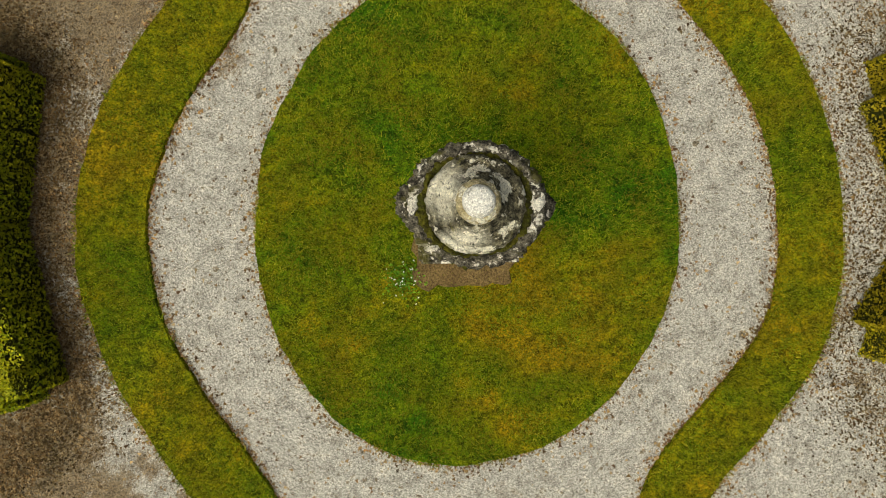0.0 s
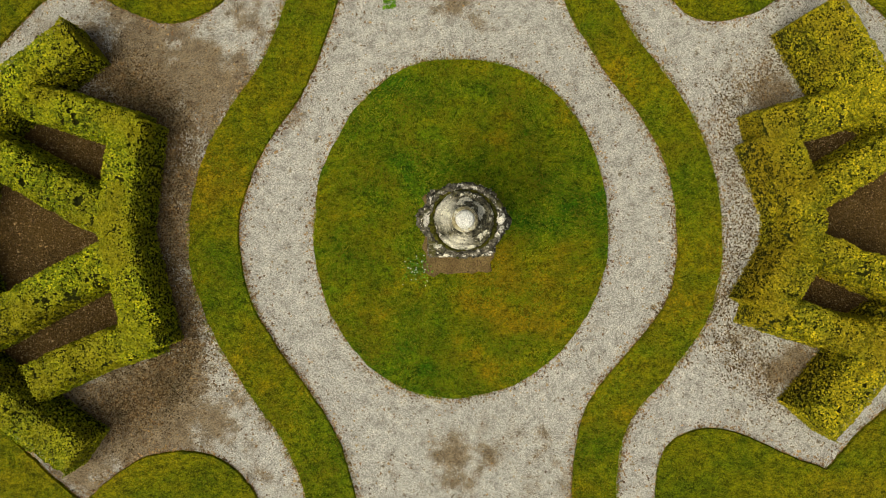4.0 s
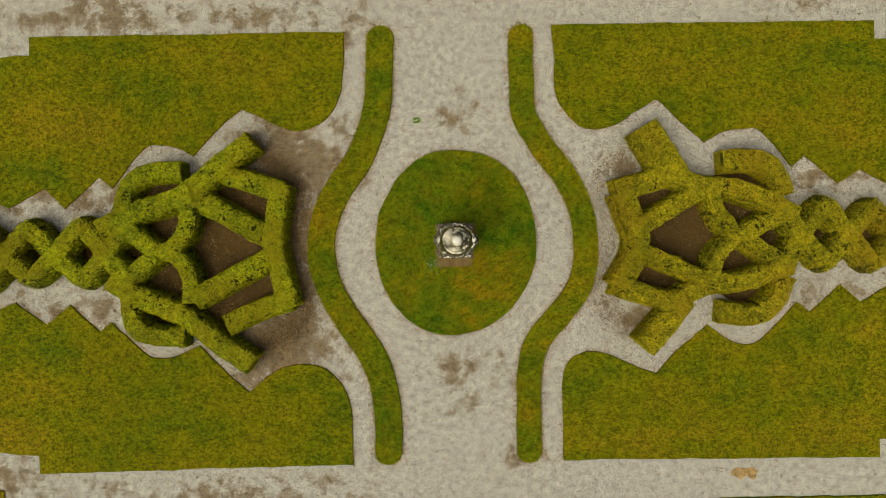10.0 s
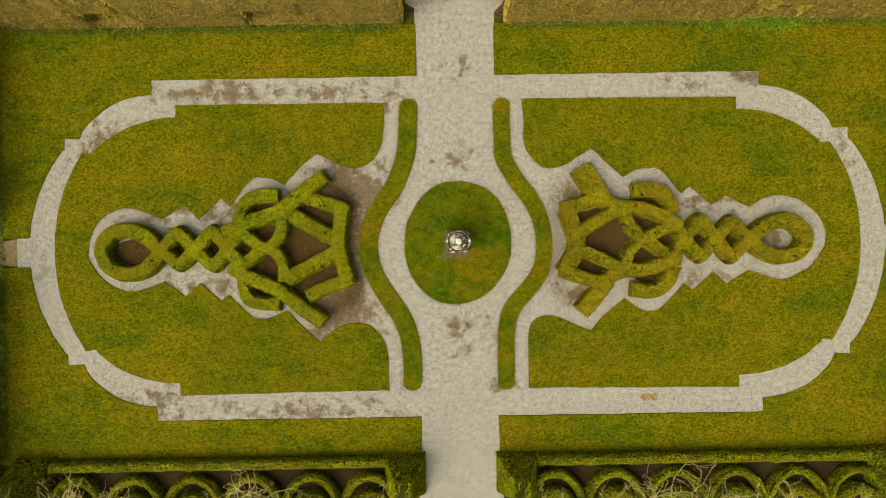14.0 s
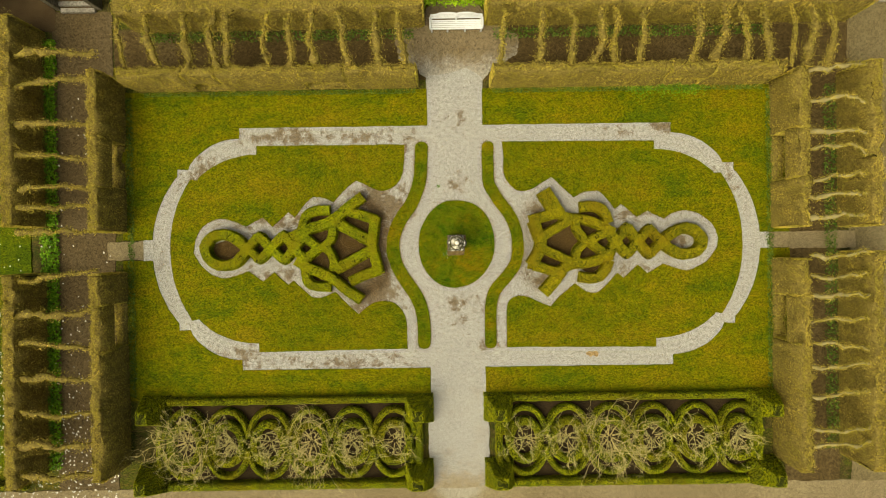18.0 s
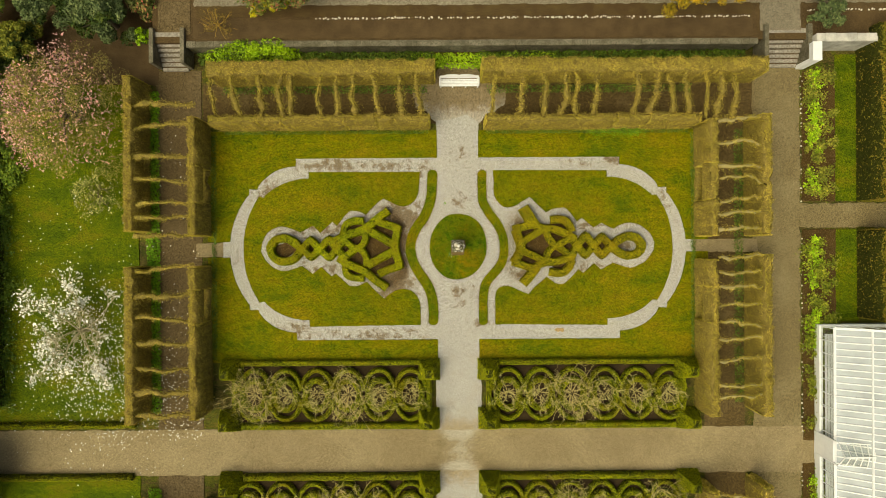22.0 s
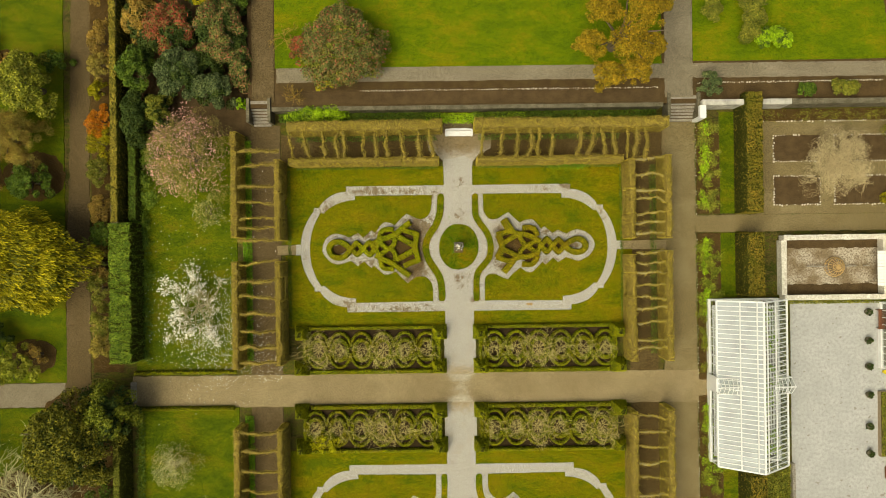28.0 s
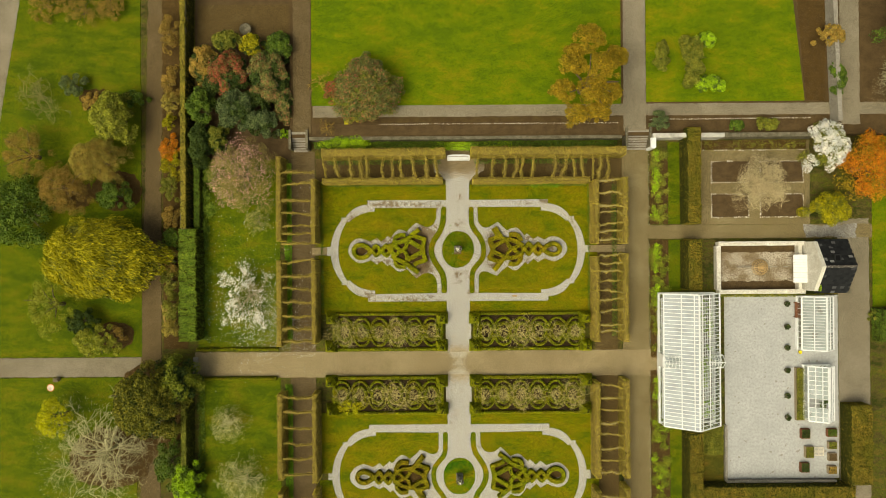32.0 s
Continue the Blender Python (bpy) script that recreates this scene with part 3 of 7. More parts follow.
STRIP_E = [(1.62, 4.95), (1.62, 3.85), (1.68, 3.06), (2.12, 2.28), (2.58, 1.66), (2.9, 1.03), (3.04, 0.37), (3.05, -0.37), (2.87, -1.02), (2.37, -1.67), (1.92, -2.19), (1.72, -2.73), (1.66, -3.56), (1.65, -4.85)]


def ribbon(line, w):
    t = np.gradient(line, axis=0)
    t /= np.linalg.norm(t, axis=1)[:, None]
    n = np.stack([-t[:, 1], t[:, 0]], 1) * w / 2
    turn_ = np.radians(np.linspace(80, -80, 9))[:, None]
    tip = line[-1] + t[-1] * w / 2 * np.cos(turn_) * 0.9 + n[-1] * np.sin(turn_)
    tail = line[0] - t[0] * w / 2 * np.cos(turn_) * 0.9 - n[0] * np.sin(turn_)
    return np.concatenate([line + n, tip, (line - n)[::-1], tail])


for ln, w in ((STRIP_W, 0.62), (STRIP_E, 0.55)):
    lawns.append(slab("grass_strip", ribbon(spline(ln), w), 0.042, M_STRIP, 0.05, 0.025, 41, "winding grass strip between two gravel paths", category="grass strip"))

# leaf-mould beneath the knots
BED_WEST = [(-4.2, 1.3), (-5.2, 1.75), (-6.2, 1.7), (-7.3, 1.7), (-7.7, 0.6), (-7.9, 0.0), (-7.6, -0.7), (-7.2, -1.75), (-6.3, -1.8), (-5.2, -1.65), (-4.1, -1.2), (-4.3, 0.0)]
BED_EAST = [(4.0, 1.1), (5.0, 1.3), (6.2, 1.6), (6.9, 1.7), (7.3, 1.4), (7.5, 0.6), (7.7, 0.1), (7.4, -0.5), (7.1, -1.35), (6.6, -1.45), (6.0, -1.1), (5.0, -1.1), (3.9, -0.85), (4.2, 0.1)]
TAIL_BED = [(8.2, 0.0), (8.6, 0.45), (9.0, 0.1), (9.6, 0.45), (10.2, 0.05), (9.7, -0.4), (9.1, -0.05), (8.6, -0.4)]
LOOP_BED = [(10.6, 0.0), (11.4, 0.5), (12.1, 0.25), (12.1, -0.35), (11.4, -0.6)]
for k, pts in enumerate((BED_WEST, BED_EAST, [(-x, y) for x, y in TAIL_BED], [(x - 0.18, y + 0.14) for x, y in TAIL_BED], [(-x, y) for x, y in LOOP_BED])):
    lawns.append(slab("knot_bed", pts, 0.004, M_MULCH, 0.02, 0.03, 51 + k, "brown leaf-mould bed between the box bars", category="planting bed"))

# ---- box knots ----
# bars of a knot, by distance from the middle path: waypoints and the hedge's width
KNOT_TAIL = [
    ("loop", [(10.3, 0.0, True), (10.75, 0.43), (11.3, 0.72), (11.94, 0.68), (12.32, 0.3), (12.36, -0.1), (12.08, -0.57), (11.5, -0.8), (10.85, -0.62), (10.32, -0.02, True)], 0.54),
    ("wave", [(10.44, -0.13), (9.73, 0.66, True), (9.12, 0.02, True), (8.49, -0.6, True), (7.99, 0.02, True), (7.45, 0.67)], 0.47),
    ("wave", [(10.43, 0.2), (9.69, -0.54, True), (9.12, 0.02, True), (8.53, 0.7, True), (7.99, 0.02, True), (7.48, -0.6)], 0.47),
]
KNOT_BODY = [
    ("arm", [(8.1, 0.55), (7.25, 0.94), (6.32, 1.24), (5.83, 1.56), (5.26, 2.03), (4.6, 2.52)], 0.54),
    ("arm", [(7.9, -0.58), (7.24, -0.99), (6.29, -1.41), (5.66, -1.9), (4.72, -2.58)], 0.54),
    ("brace", [(7.61, 0.7), (6.89, 0.1), (6.45, 0.05)], 0.46),
    ("brace", [(7.64, -0.71), (6.85, -0.03)], 0.46),
    ("bow", [(6.1, 1.3), (6.1, 0.68), (6.28, 0.3), (6.55, 0.06, True), (6.26, -0.17), (6.06, -0.58), (6.05, -1.12)], 0.44),
    ("brace", [(6.07, 1.4), (5.68, 1.12), (4.2, 0.28)], 0.55),
    ("brace", [(5.96, -1.06), (5.48, -0.8), (4.15, -0.1)], 0.54),
]
KNOT_FRONT = [
    ("front", [(3.97, 1.5), (4.17, 0.16, True), (3.84, -1.28)], 0.52),
    ("foot", [(5.3, 1.82), (4.68, 1.61), (3.94, 1.36)], 0.50),
    ("foot", [(5.25, -1.66), (4.58, -1.36), (3.84, -1.13)], 0.50),
    ("hook", [(6.22, 1.86), (6.95, 1.85), (7.4, 1.58), (7.6, 0.94)], 0.48),
    ("hook", [(6.22, -1.92), (7.1, -1.84), (7.41, -1.47), (7.45, -0.85)], 0.48),
]
KNOT = KNOT_TAIL + KNOT_BODY + KNOT_FRONT
EAST_TAIL = [
    ("loop", [(10.11, 0.09, True), (10.68, 0.53), (11.32, 0.74), (11.88, 0.54), (12.12, 0.13), (11.87, -0.37), (11.23, -0.54), (10.67, -0.34), (10.11, 0.07, True)], 0.54),
    ("wave", [(10.2, 0.0), (9.54, 0.76, True), (8.96, 0.14, True), (8.4, -0.53, True), (7.87, 0.13, True), (7.42, 0.77)], 0.47),
    ("wave", [(10.2, 0.18), (9.48, -0.56, True), (8.96, 0.14, True), (8.42, 0.84, True), (7.87, 0.16, True), (7.49, -0.56)], 0.47),
]
EAST_BODY = [
    ("arm", [(4.84, 1.62), (5.47, 1.37), (6.28, 1.24), (7.07, 0.96), (7.74, 0.58)], 0.50),
    ("arm", [(4.92, -1.46), (5.25, -1.16), (5.76, -0.96), (6.57, -0.88), (7.62, -0.54)], 0.50),
    ("arm", [(4.32, 2.67), (4.65, 2.1), (5.03, 1.49)], 0.74),
    ("arm", [(4.27, -2.35), (4.71, -1.85), (5.18, -1.24)], 0.62),
    ("brace", [(6.5, 0.15), (6.99, 0.41), (7.58, 0.71)], 0.45),
    ("brace", [(6.5, 0.15), (7.06, -0.26), (7.65, -0.67)], 0.43),
    ("bow", [(5.83, 1.28), (5.95, 0.72), (6.37, 0.15, True), (5.93, -0.32), (5.84, -0.92)], 0.43),
]
EAST_FRONT = [
    ("brace", [(4.08, 0.33), (5.55, 1.19)], 0.47),
    ("brace", [(4.04, -0.08), (5.64, -0.82)], 0.44),
    ("front", [(3.8, 1.19), (4.17, 0.19, True), (4.07, -0.29), (3.68, -0.96)], 0.60),
    ("foot", [(3.64, 1.22), (4.87, 1.55)], 0.52),
    ("foot", [(3.58, -0.9), (4.86, -1.33)], 0.50),
    ("hook", [(6.12, 1.85), (6.85, 1.87), (7.32, 1.56), (7.49, 1.06)], 0.52),
    ("hook", [(6.03, -1.59), (6.8, -1.66), (7.28, -1.34), (7.52, -0.8)], 0.52),
]
KNOT_EAST = EAST_TAIL + EAST_BODY + EAST_FRONT


def knot_bars(side):
    """Kind, waypoints in the world and width of every bar of one knot."""
    return KNOT_EAST if side > 0 else [(kind, [(-q[0], *q[1:]) for q in pts], w) for kind, pts, w in KNOT]


def knot(side, seed, label, leaf=0.0145, density=6200):
    ob = thing("box_knot", (0, 0, 0), label, "clipped hedge", "box knots")
    for i, (kind, pts, w) in enumerate(knot_bars(side)):
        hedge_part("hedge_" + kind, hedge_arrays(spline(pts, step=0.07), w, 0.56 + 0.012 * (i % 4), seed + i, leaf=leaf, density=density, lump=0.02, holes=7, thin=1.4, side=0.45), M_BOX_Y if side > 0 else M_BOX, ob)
    return ob


knots = [knot(1, 100, "knee-high clipped box knot, yellow-green, with diamonds and loop"), knot(-1, 200, "knee-high clipped box knot of interlaced bars, bright green")]

# ---- south garden: copies, turned about ----
turn = pose(0, SOUTH, 0, 0, 0, 180)
for ob in lawns:
    copy_thing(ob, turn)
for k in (knot(1, 140, "clipped box knot of the far parterre, yellow-green", 0.034, 900), knot(-1, 240, "clipped box knot of the far parterre, green", 0.034, 900)):
    k.matrix_basis = turn

# ---- box beds with rings ----


def obelisk(seed):
    r = rng(seed)
    a, b, h = 0.71, 0.25, 1.9
    n = 14
    vs, fs = [], []
    grid = []
    for k in range(13):
        s = k / 12
        half = a + (b - a) * s ** 1.15 if k else a
        ring_ = []
        for e in range(4):
            for j in range(n):
                u = -1 + 2 * j / n
                x, y = ((u, -1), (1, u), (-u, 1), (-1, -u))[e]
                ring_.append((x * half, y * half, h * s))
        grid.append(ring_)
    v = np.array(grid)
    m = v.shape[1]
    v = v.reshape(-1, 3) + r.normal(0, 0.012, (13 * m, 3))
    idx = np.arange(13 * m).reshape(13, m)
    f = np.stack([idx[:-1], np.roll(idx[:-1], -1, 1), np.roll(idx[1:], -1, 1), idx[1:]], 2).reshape(-1, 4)
    body = (v, [f, idx[-1][None, :]])
    fi = r.integers(0, len(f), 9000)
    q = v[f[fi]]
    u, w = r.random((len(fi), 1)), r.random((len(fi), 1))
    pts = (q[:, 0] * (1 - u) + q[:, 1] * u) * (1 - w) + (q[:, 3] * (1 - u) + q[:, 2] * u) * w
    nn = np.cross(q[:, 1] - q[:, 0], q[:, 3] - q[:, 0])
    nn /= np.linalg.norm(nn, axis=1)[:, None] + 1e-9
    tp = np.stack([r.uniform(-b, b, 700), r.uniform(-b, b, 700), np.full(700, h)], 1)
    return body, merge(leaf_cards(pts + nn * 0.01, nn, 0.027, r), leaf_cards(tp, np.tile(np.array([0, 0, 1.0]), (700, 1)), 0.024, r))


def branches(r, origin, n, length, spread, levels=3, lift=0.6, rad=0.02, sides=3):
    """Bare twigs that fork outwards from one point."""
    out = []

    def grow(p, d, ln, ra, lev):
        k = 4
        path = [p]
        for _ in range(k):
            d = d + r.normal(0, 0.30, 3)
            d /= np.linalg.norm(d)
            path.append(path[-1] + d * ln / k)
        out.append(tube(path, np.linspace(ra, ra * 0.45, k + 1), sides))
        if lev > 0:
            for _ in range(r.integers(2, 5)):
                i = r.integers(1, k + 1)
                e = d + r.normal(0, 0.6, 3)
                e[2] = e[2] * 0.6 + 0.1
                grow(path[i], e / np.linalg.norm(e), ln * r.uniform(0.45, 0.75), ra * 0.62, lev - 1)

    for i in range(n):
        a = 2 * np.pi * (i + r.uniform(-0.3, 0.3)) / n
        d = np.array([np.cos(a) * spread, np.sin(a) * spread, lift])
        grow(np.array(origin, float), d / np.linalg.norm(d), length * r.uniform(0.7, 1.15), rad, levels)
    return merge(*out)


def bare_shrub(seed, n, length, levels, lift, rad, label):
    """Several crooked stems from one stool, with crusts of pale lichen on the twigs."""
    r = rng(seed)
    ob = thing("bare_rose_bush", (0, 0, 0), label, "bush", "bare bushes in the box rings")
    twigs = []
    for k in range(n):
        a = 2 * np.pi * k / n + r.uniform(-0.3, 0.3)
        foot = np.array([math.cos(a), math.sin(a), 0]) * r.uniform(0.05, 0.22) + np.array([0, 0, r.uniform(0.0, 0.12)])
        out = np.array([math.cos(a), math.sin(a)]) * length * r.uniform(0.12, 0.42)
        top = foot + np.array([out[0], out[1], r.uniform(0.3, 0.6)])
        part("stem", tube([foot, (foot + top) / 2 + r.normal(0, 0.05, 3), top], [rad * 1.5, rad * 1.2, rad], 4), M_TWIG, ob)
        twigs.append(branches(r, top, 3, length * 0.5, 1.0, levels, lift, rad * 0.8))
    v, f = merge(*twigs)
    part("twigwork", (v, f), M_TWIG, ob)
    i = r.integers(0, len(v), 1500)
    part("lichen_crust", leaf_cards(v[i] + r.normal(0, 0.012, (1500, 3)), np.tile(np.array([0, 0, 1.0]), (1500, 1)), 0.024, r, 0.7), M_LICHEN, ob, "pale grey-green lichen on the twigs")
    return ob


M_TWIG = plain("pale_twigs", (0.78, 0.64, 0.27), 0.85, 0, 0.5, 8, 0.0)
M_LICHEN = leaf_material("twig_lichen", [(0.26, 0.25, 0.06), (0.50, 0.47, 0.17), (0.66, 0.62, 0.30)], 0.8, gain=1.0)
SHRUBS = [bare_shrub(300 + i, 8, 1.4, 2, 0.5, 0.017, "leafless pale-twigged bush inside a box ring") for i in range(3)]
SHRUBS.append(bare_shrub(310, 13, 2.6, 2, 0.55, 0.022, "wide leafless bush that spreads over its box ring"))
OBELISK = thing("box_obelisk", (0, 0, 0), "clipped box obelisk with a flat top at a bed's corner", "topiary", "obelisks at the bed corners")
hedge_part("foliage", obelisk(320), M_BOX_DARK, OBELISK)


def ring_bed(side, seed, leaf=0.022, density=1550):
    """One bed of six rings, for the north side of the cross path."""
    ob = thing("ring_bed_hedge", (0, 0, 0), "low box hedges of six interlaced rings over dark soil", "clipped hedge", "box ring beds")
    c0, pitch = (3.25, 2.12) if side > 0 else (3.2, 2.06)
    yc = -9.62
    for i in range(6):
        x = side * (c0 + i * pitch)
        hedge_part("ring_hedge", hedge_arrays(arc(x, yc, 0.74, 0, 352, 46, 0.95), 0.40, 0.55, seed + i, closed=True, leaf=leaf, density=density), M_BOX, ob)
        for up in (1, -1):
            e = [arc(x, yc + up * 0.12, pitch / 2, up * 8, up * 172, 30, 1.50)][0]
            hedge_part("arch_hedge", hedge_arrays(e, 0.30, 0.50 + 0.01 * (i % 2), seed + 20 + i + up, leaf=leaf, density=density), M_BOX, ob)
    lo, hi = (2.7, 14.2) if side > 0 else (2.6, 14.3)
    for y, w in ((-7.5, 0.36), (-11.68, 0.40)):
        hedge_part("border_hedge", hedge_arrays(polyline([(side * lo, y), (side * hi, y)]), w, 0.58, seed + 50, leaf=leaf, density=density), M_BOX, ob)
    for x in (1.98, 14.75):
        hedge_part("border_hedge", hedge_arrays(polyline([(side * x, -8.5), (side * x, -10.7)]), 0.36, 0.56, seed + 60, leaf=leaf, density=density), M_BOX, ob)
    return ob


north_bed = []
for side in (1, -1):
    north_bed.append(slab("bed_soil", box_outline(*sorted((side * 1.9, side * 15.0))[:1], -11.9, sorted((side * 1.9, side * 15.0))[1], -7.4), 0.01, M_SHADE_SOIL, 0.05, 0.04, 61, "bare soil in the box bed, darkened for hedge shade", category="planting bed"))
    north_bed.append(ring_bed(side, 400 + 100 * side))
    ring_bed(side, 450 + 100 * side, 0.034, 620).matrix_basis = turn
    for x, y in ((1.96, -8.0), (15.0, -7.95), (2.0, -11.25), (15.12, -11.3)):
        o = copy_thing(OBELISK, pose(side * x, y, 0, 0, 0, 90 * int(x * 3)))
        north_bed.append(o)
    for i in range(6):
        c0, pitch = (3.25, 2.12) if side > 0 else (3.2, 2.06)
        k = 3 if (side < 0 and i in (2, 5)) or (side > 0 and i == 2) else (i + side) % 3
        o = copy_thing(SHRUBS[k], pose(side * (c0 + i * pitch), -9.62, 0, 0, 0, 67 * i + 20 * side))
        north_bed.append(o)
for ob in north_bed:
    if ob.name.startswith("ring_bed"):
        continue
    q = ob.matrix_basis.copy()
    copy_thing(ob, turn @ Matrix.LocRotScale(q.translation, q.to_quaternion(), None))
for o in (*SHRUBS, OBELISK):
    for c in list(o.children_recursive):
        bpy.data.objects.remove(c)
    bpy.data.objects.remove(o)

# ---- hornbeam cloister ----


def hornbeam_row(x0, y0, x1, y1, w, h, seed, windows=(), fine=True):
    """One clipped row; windows: stretches, in metres from its start, with an opening at waist height."""
    ob = thing("hornbeam_hedge", (0, 0, 0), "clipped hornbeam hedge with window openings, twiggy and brown" if windows else "clipped hornbeam hedge row, twiggy and still brown", "hedge", "hornbeam rows")
    a, b = np.array((x0, y0), float), np.array((x1, y1), float)
    ln = np.linalg.norm(b - a)
    cuts, at = [], 0.0
    for lo, hi in windows:
        cuts += [(at, lo, 0.0, h), (lo, hi, 1.45, h), (lo, hi, 0.0, 0.3)]
        at = hi
    cuts.append((at, ln, 0.0, h))
    leaf, dens = (0.055, 900) if fine else (0.11, 210)
    for k, (lo, hi, base, top) in enumerate(cuts):
        line = polyline([a + (b - a) * lo / ln, a + (b - a) * hi / ln], 0.25)
        hedge_part("foliage", hedge_arrays(line, w * 0.85, top, seed + 17 * k, leaf=leaf, density=dens, lump=0.09, taper=0.08, side=0.5, thin=0.22, spread=1.3, fuzz=0.16, base=base), M_HORN, ob, M_HORN_CORE)
    return ob


def hornbeam_arch(p0, p1, h, seed, rise=0.45, bulk=1.0, bough=None):
    """A twisted leafy bough bent over the alley."""
    r = rng(seed)
    a, b = np.array(p0, float), np.array(p1, float)
    s = np.linspace(0, 1, 16)
    d = b - a
    nrm = np.array([-d[1], d[0]]) / np.linalg.norm(d)
    wob = np.cumsum(r.normal(0, 0.06, 16))
    wob -= np.linspace(0, wob[-1] * 0.6, 16)
    path = np.concatenate([a + d * s[:, None] + nrm * wob[:, None], (h - 0.35 + rise * np.sin(np.pi * s))[:, None]], 1)
    rad = bulk * r.uniform(0.12, 0.25) * (1 + 0.45 * r.normal(0, 1, 16)).clip(0.45, 1.6) * np.linspace(1.25, 0.75, 16)
    n = int(1100 * bulk)
    i = r.integers(0, 15, n)
    u = r.random((n, 1))
    pts = path[i] * (1 - u) + path[i + 1] * u
    q = r.normal(0, 1, (n, 3))
    q /= np.linalg.norm(q, axis=1)[:, None]
    pts = pts + q * (rad[i] * r.uniform(0.45, 1.35, n))[:, None]
    ob = thing("hornbeam_arch", (0, 0, 0), "bent hornbeam bough arching over the alley", "hedge arch", "hornbeam arches")
    part("bough", tube(path, rad * (0.55 if bough is None else 0.4), 6), bough or M_HORN_CORE, ob)
    part("foliage", leaf_cards(pts, q, 0.05, r, 0.8, 0.5), M_HORN, ob)
    return ob


M_BOUGH = plain("pale_hornbeam_bark", (0.42, 0.35, 0.16), 0.9, 0, 0.45, 5, 0.1)
HB = 2.6
ROWS_N = [(-15.7, 11.35, -1.5, 11.45), (1.6, 11.5, 19.4, 11.45), (-15.6, 8.17, -1.85, 8.2), (1.8, 8.15, 15.2, 8.15)]
WINDOWS_N = [(), (), ((3.0, 4.5), (8.4, 10.45)), ((8.2, 10.25),)]
for i, q in enumerate(ROWS_N):
    hornbeam_row(*q, 1.15 if i < 2 else 0.62, HB, 700 + i, WINDOWS_N[i])
for y0, y1, s in ((10.9, 1.25, 0), (-1.1, -10.9, 1), (-16.6, -26.3, 2), (-28.0, -40.0, 3)):
    hornbeam_row(-20.7, y0, -20.7, y1, 0.8, HB, 710 + s, (), s < 2)
    hornbeam_row(-16.7, min(y0, 8.3), -16.7, y1 + (0.3 if s == 1 else -0.3), 0.7, HB, 720 + s, (((3.0, 5.3),), ((1.4, 3.6),), (), ())[s], s < 2)
for y0, y1, s in ((8.0, 0.75, 0), (-0.85, -10.6, 1), (-15.5, -26.3, 2), (-28.0, -40.0, 3)):
    hornbeam_row(16.0, y0, 16.0, y1, 0.7, HB, 730 + s, (((2.7, 5.0),), ((1.65, 3.9),), (), ())[s], s < 2)
    hornbeam_row(19.35, y0 + 0.3, 19.35, y1, 0.75, HB, 740 + s, (), s < 2)
ra = rng(77)
for i, x in enumerate((-15.4, -14.1, -12.6, -11.1, -10.45, -8.7, -7.7, -6.45, -5.3, -3.7, -2.35)):
    hornbeam_arch((x + 0.15 + ra.normal(0, 0.1), 8.3), (x - 0.1 + ra.normal(0, 0.1), 11.0), HB, 760 + i, bulk=1.15)
for i, x in enumerate((2.35, 4.1, 5.4, 6.6, 7.5, 8.9, 11.15, 12.3, 13.35, 14.4, 15.7, 16.4, 17.4)):
    hornbeam_arch((x - 0.1 + ra.normal(0, 0.1), 8.2), (x + 0.1 + ra.normal(0, 0.1), 11.0), HB, 780 + i, bulk=1.15)
WEST_ARCHES = (9.2, 7.7, 5.9, 4.35, 2.9, 2.1, 0.95, *np.linspace(-1.3, -10.4, 7), *np.linspace(-16.8, -25.8, 6), *np.linspace(-28.5, -39.5, 6))
for i, y in enumerate(WEST_ARCHES):
    hornbeam_arch((-20.4, y + ra.normal(0, 0.12)), (-16.7, y + ra.normal(0, 0.12)), HB, 800 + i)
EAST_ARCHES = (7.85, 6.65, 5.3, 4.35, 3.15, 2.05, 1.25, -0.7, -1.5, -2.6, -3.75, -4.9, -5.9, -7.0, -8.6, -9.4, *np.linspace(-15.8, -25.8, 8), *np.linspace(-28.5, -39.5, 8))
for i, y in enumerate(EAST_ARCHES):
    hornbeam_arch((16.4, y + ra.normal(0, 0.12)), (19.1, y + ra.normal(0, 0.15)), HB, 860 + i, bulk=0.8, bough=M_BOUGH)

# ---- terrace, walls and steps on the north side ----
T = 1.4
M_LITTER = two_scale("leaf_strewn_earth", (0.04, 0.025, 0.010), (0.075, 0.048, 0.020), (0.115, 0.077, 0.034), 0.9, 18, 0.95, 0.8, 0.03)
M_LAWN_N = lawn_material("bright_turf", (0.115, 0.16, 0.005), (0.165, 0.17, 0.007), (0.08, 0.13, 0.005), (0.10, 0.15, 0.005), 1.0, 0.55)
slab("terrace", box_outline(-19.6, 13.35, 300, 400), T - 0.05, M_LITTER, 1.5, label="raised terrace of leaf-covered earth", category="terrace")
slab("terrace_bed", box_outline(-17.0, 13.6, 19.0, 14.75), T - 0.03, M_SOIL, 0.03, 0.05, 71, "dark narrow terrace bed behind the wall", category="planting bed")
slab("terrace_verge", box_outline(-16.8, 14.95, 19.0, 16.1), T - 0.02, two_scale("worn_verge", (0.065, 0.04, 0.015), (0.10, 0.07, 0.024), (0.045, 0.026, 0.012), 1.2, 16), 0.03, 0.08, 72, "worn brown verge beside the terrace path", category="verge")
slab("terrace_path", box_outline(-16.9, 15.7, 60, 17.05), T - 0.012, M_GREYPATH, 0.03, 0.08, 73, "grey gravel terrace path", category="path")
slab("north_path", box_outline(19.5, 13.9, 22.1, 120), T - 0.006, M_GREYPATH, 0.03, 0.04, 74, "straight grey path across the upper lawns", category="path")
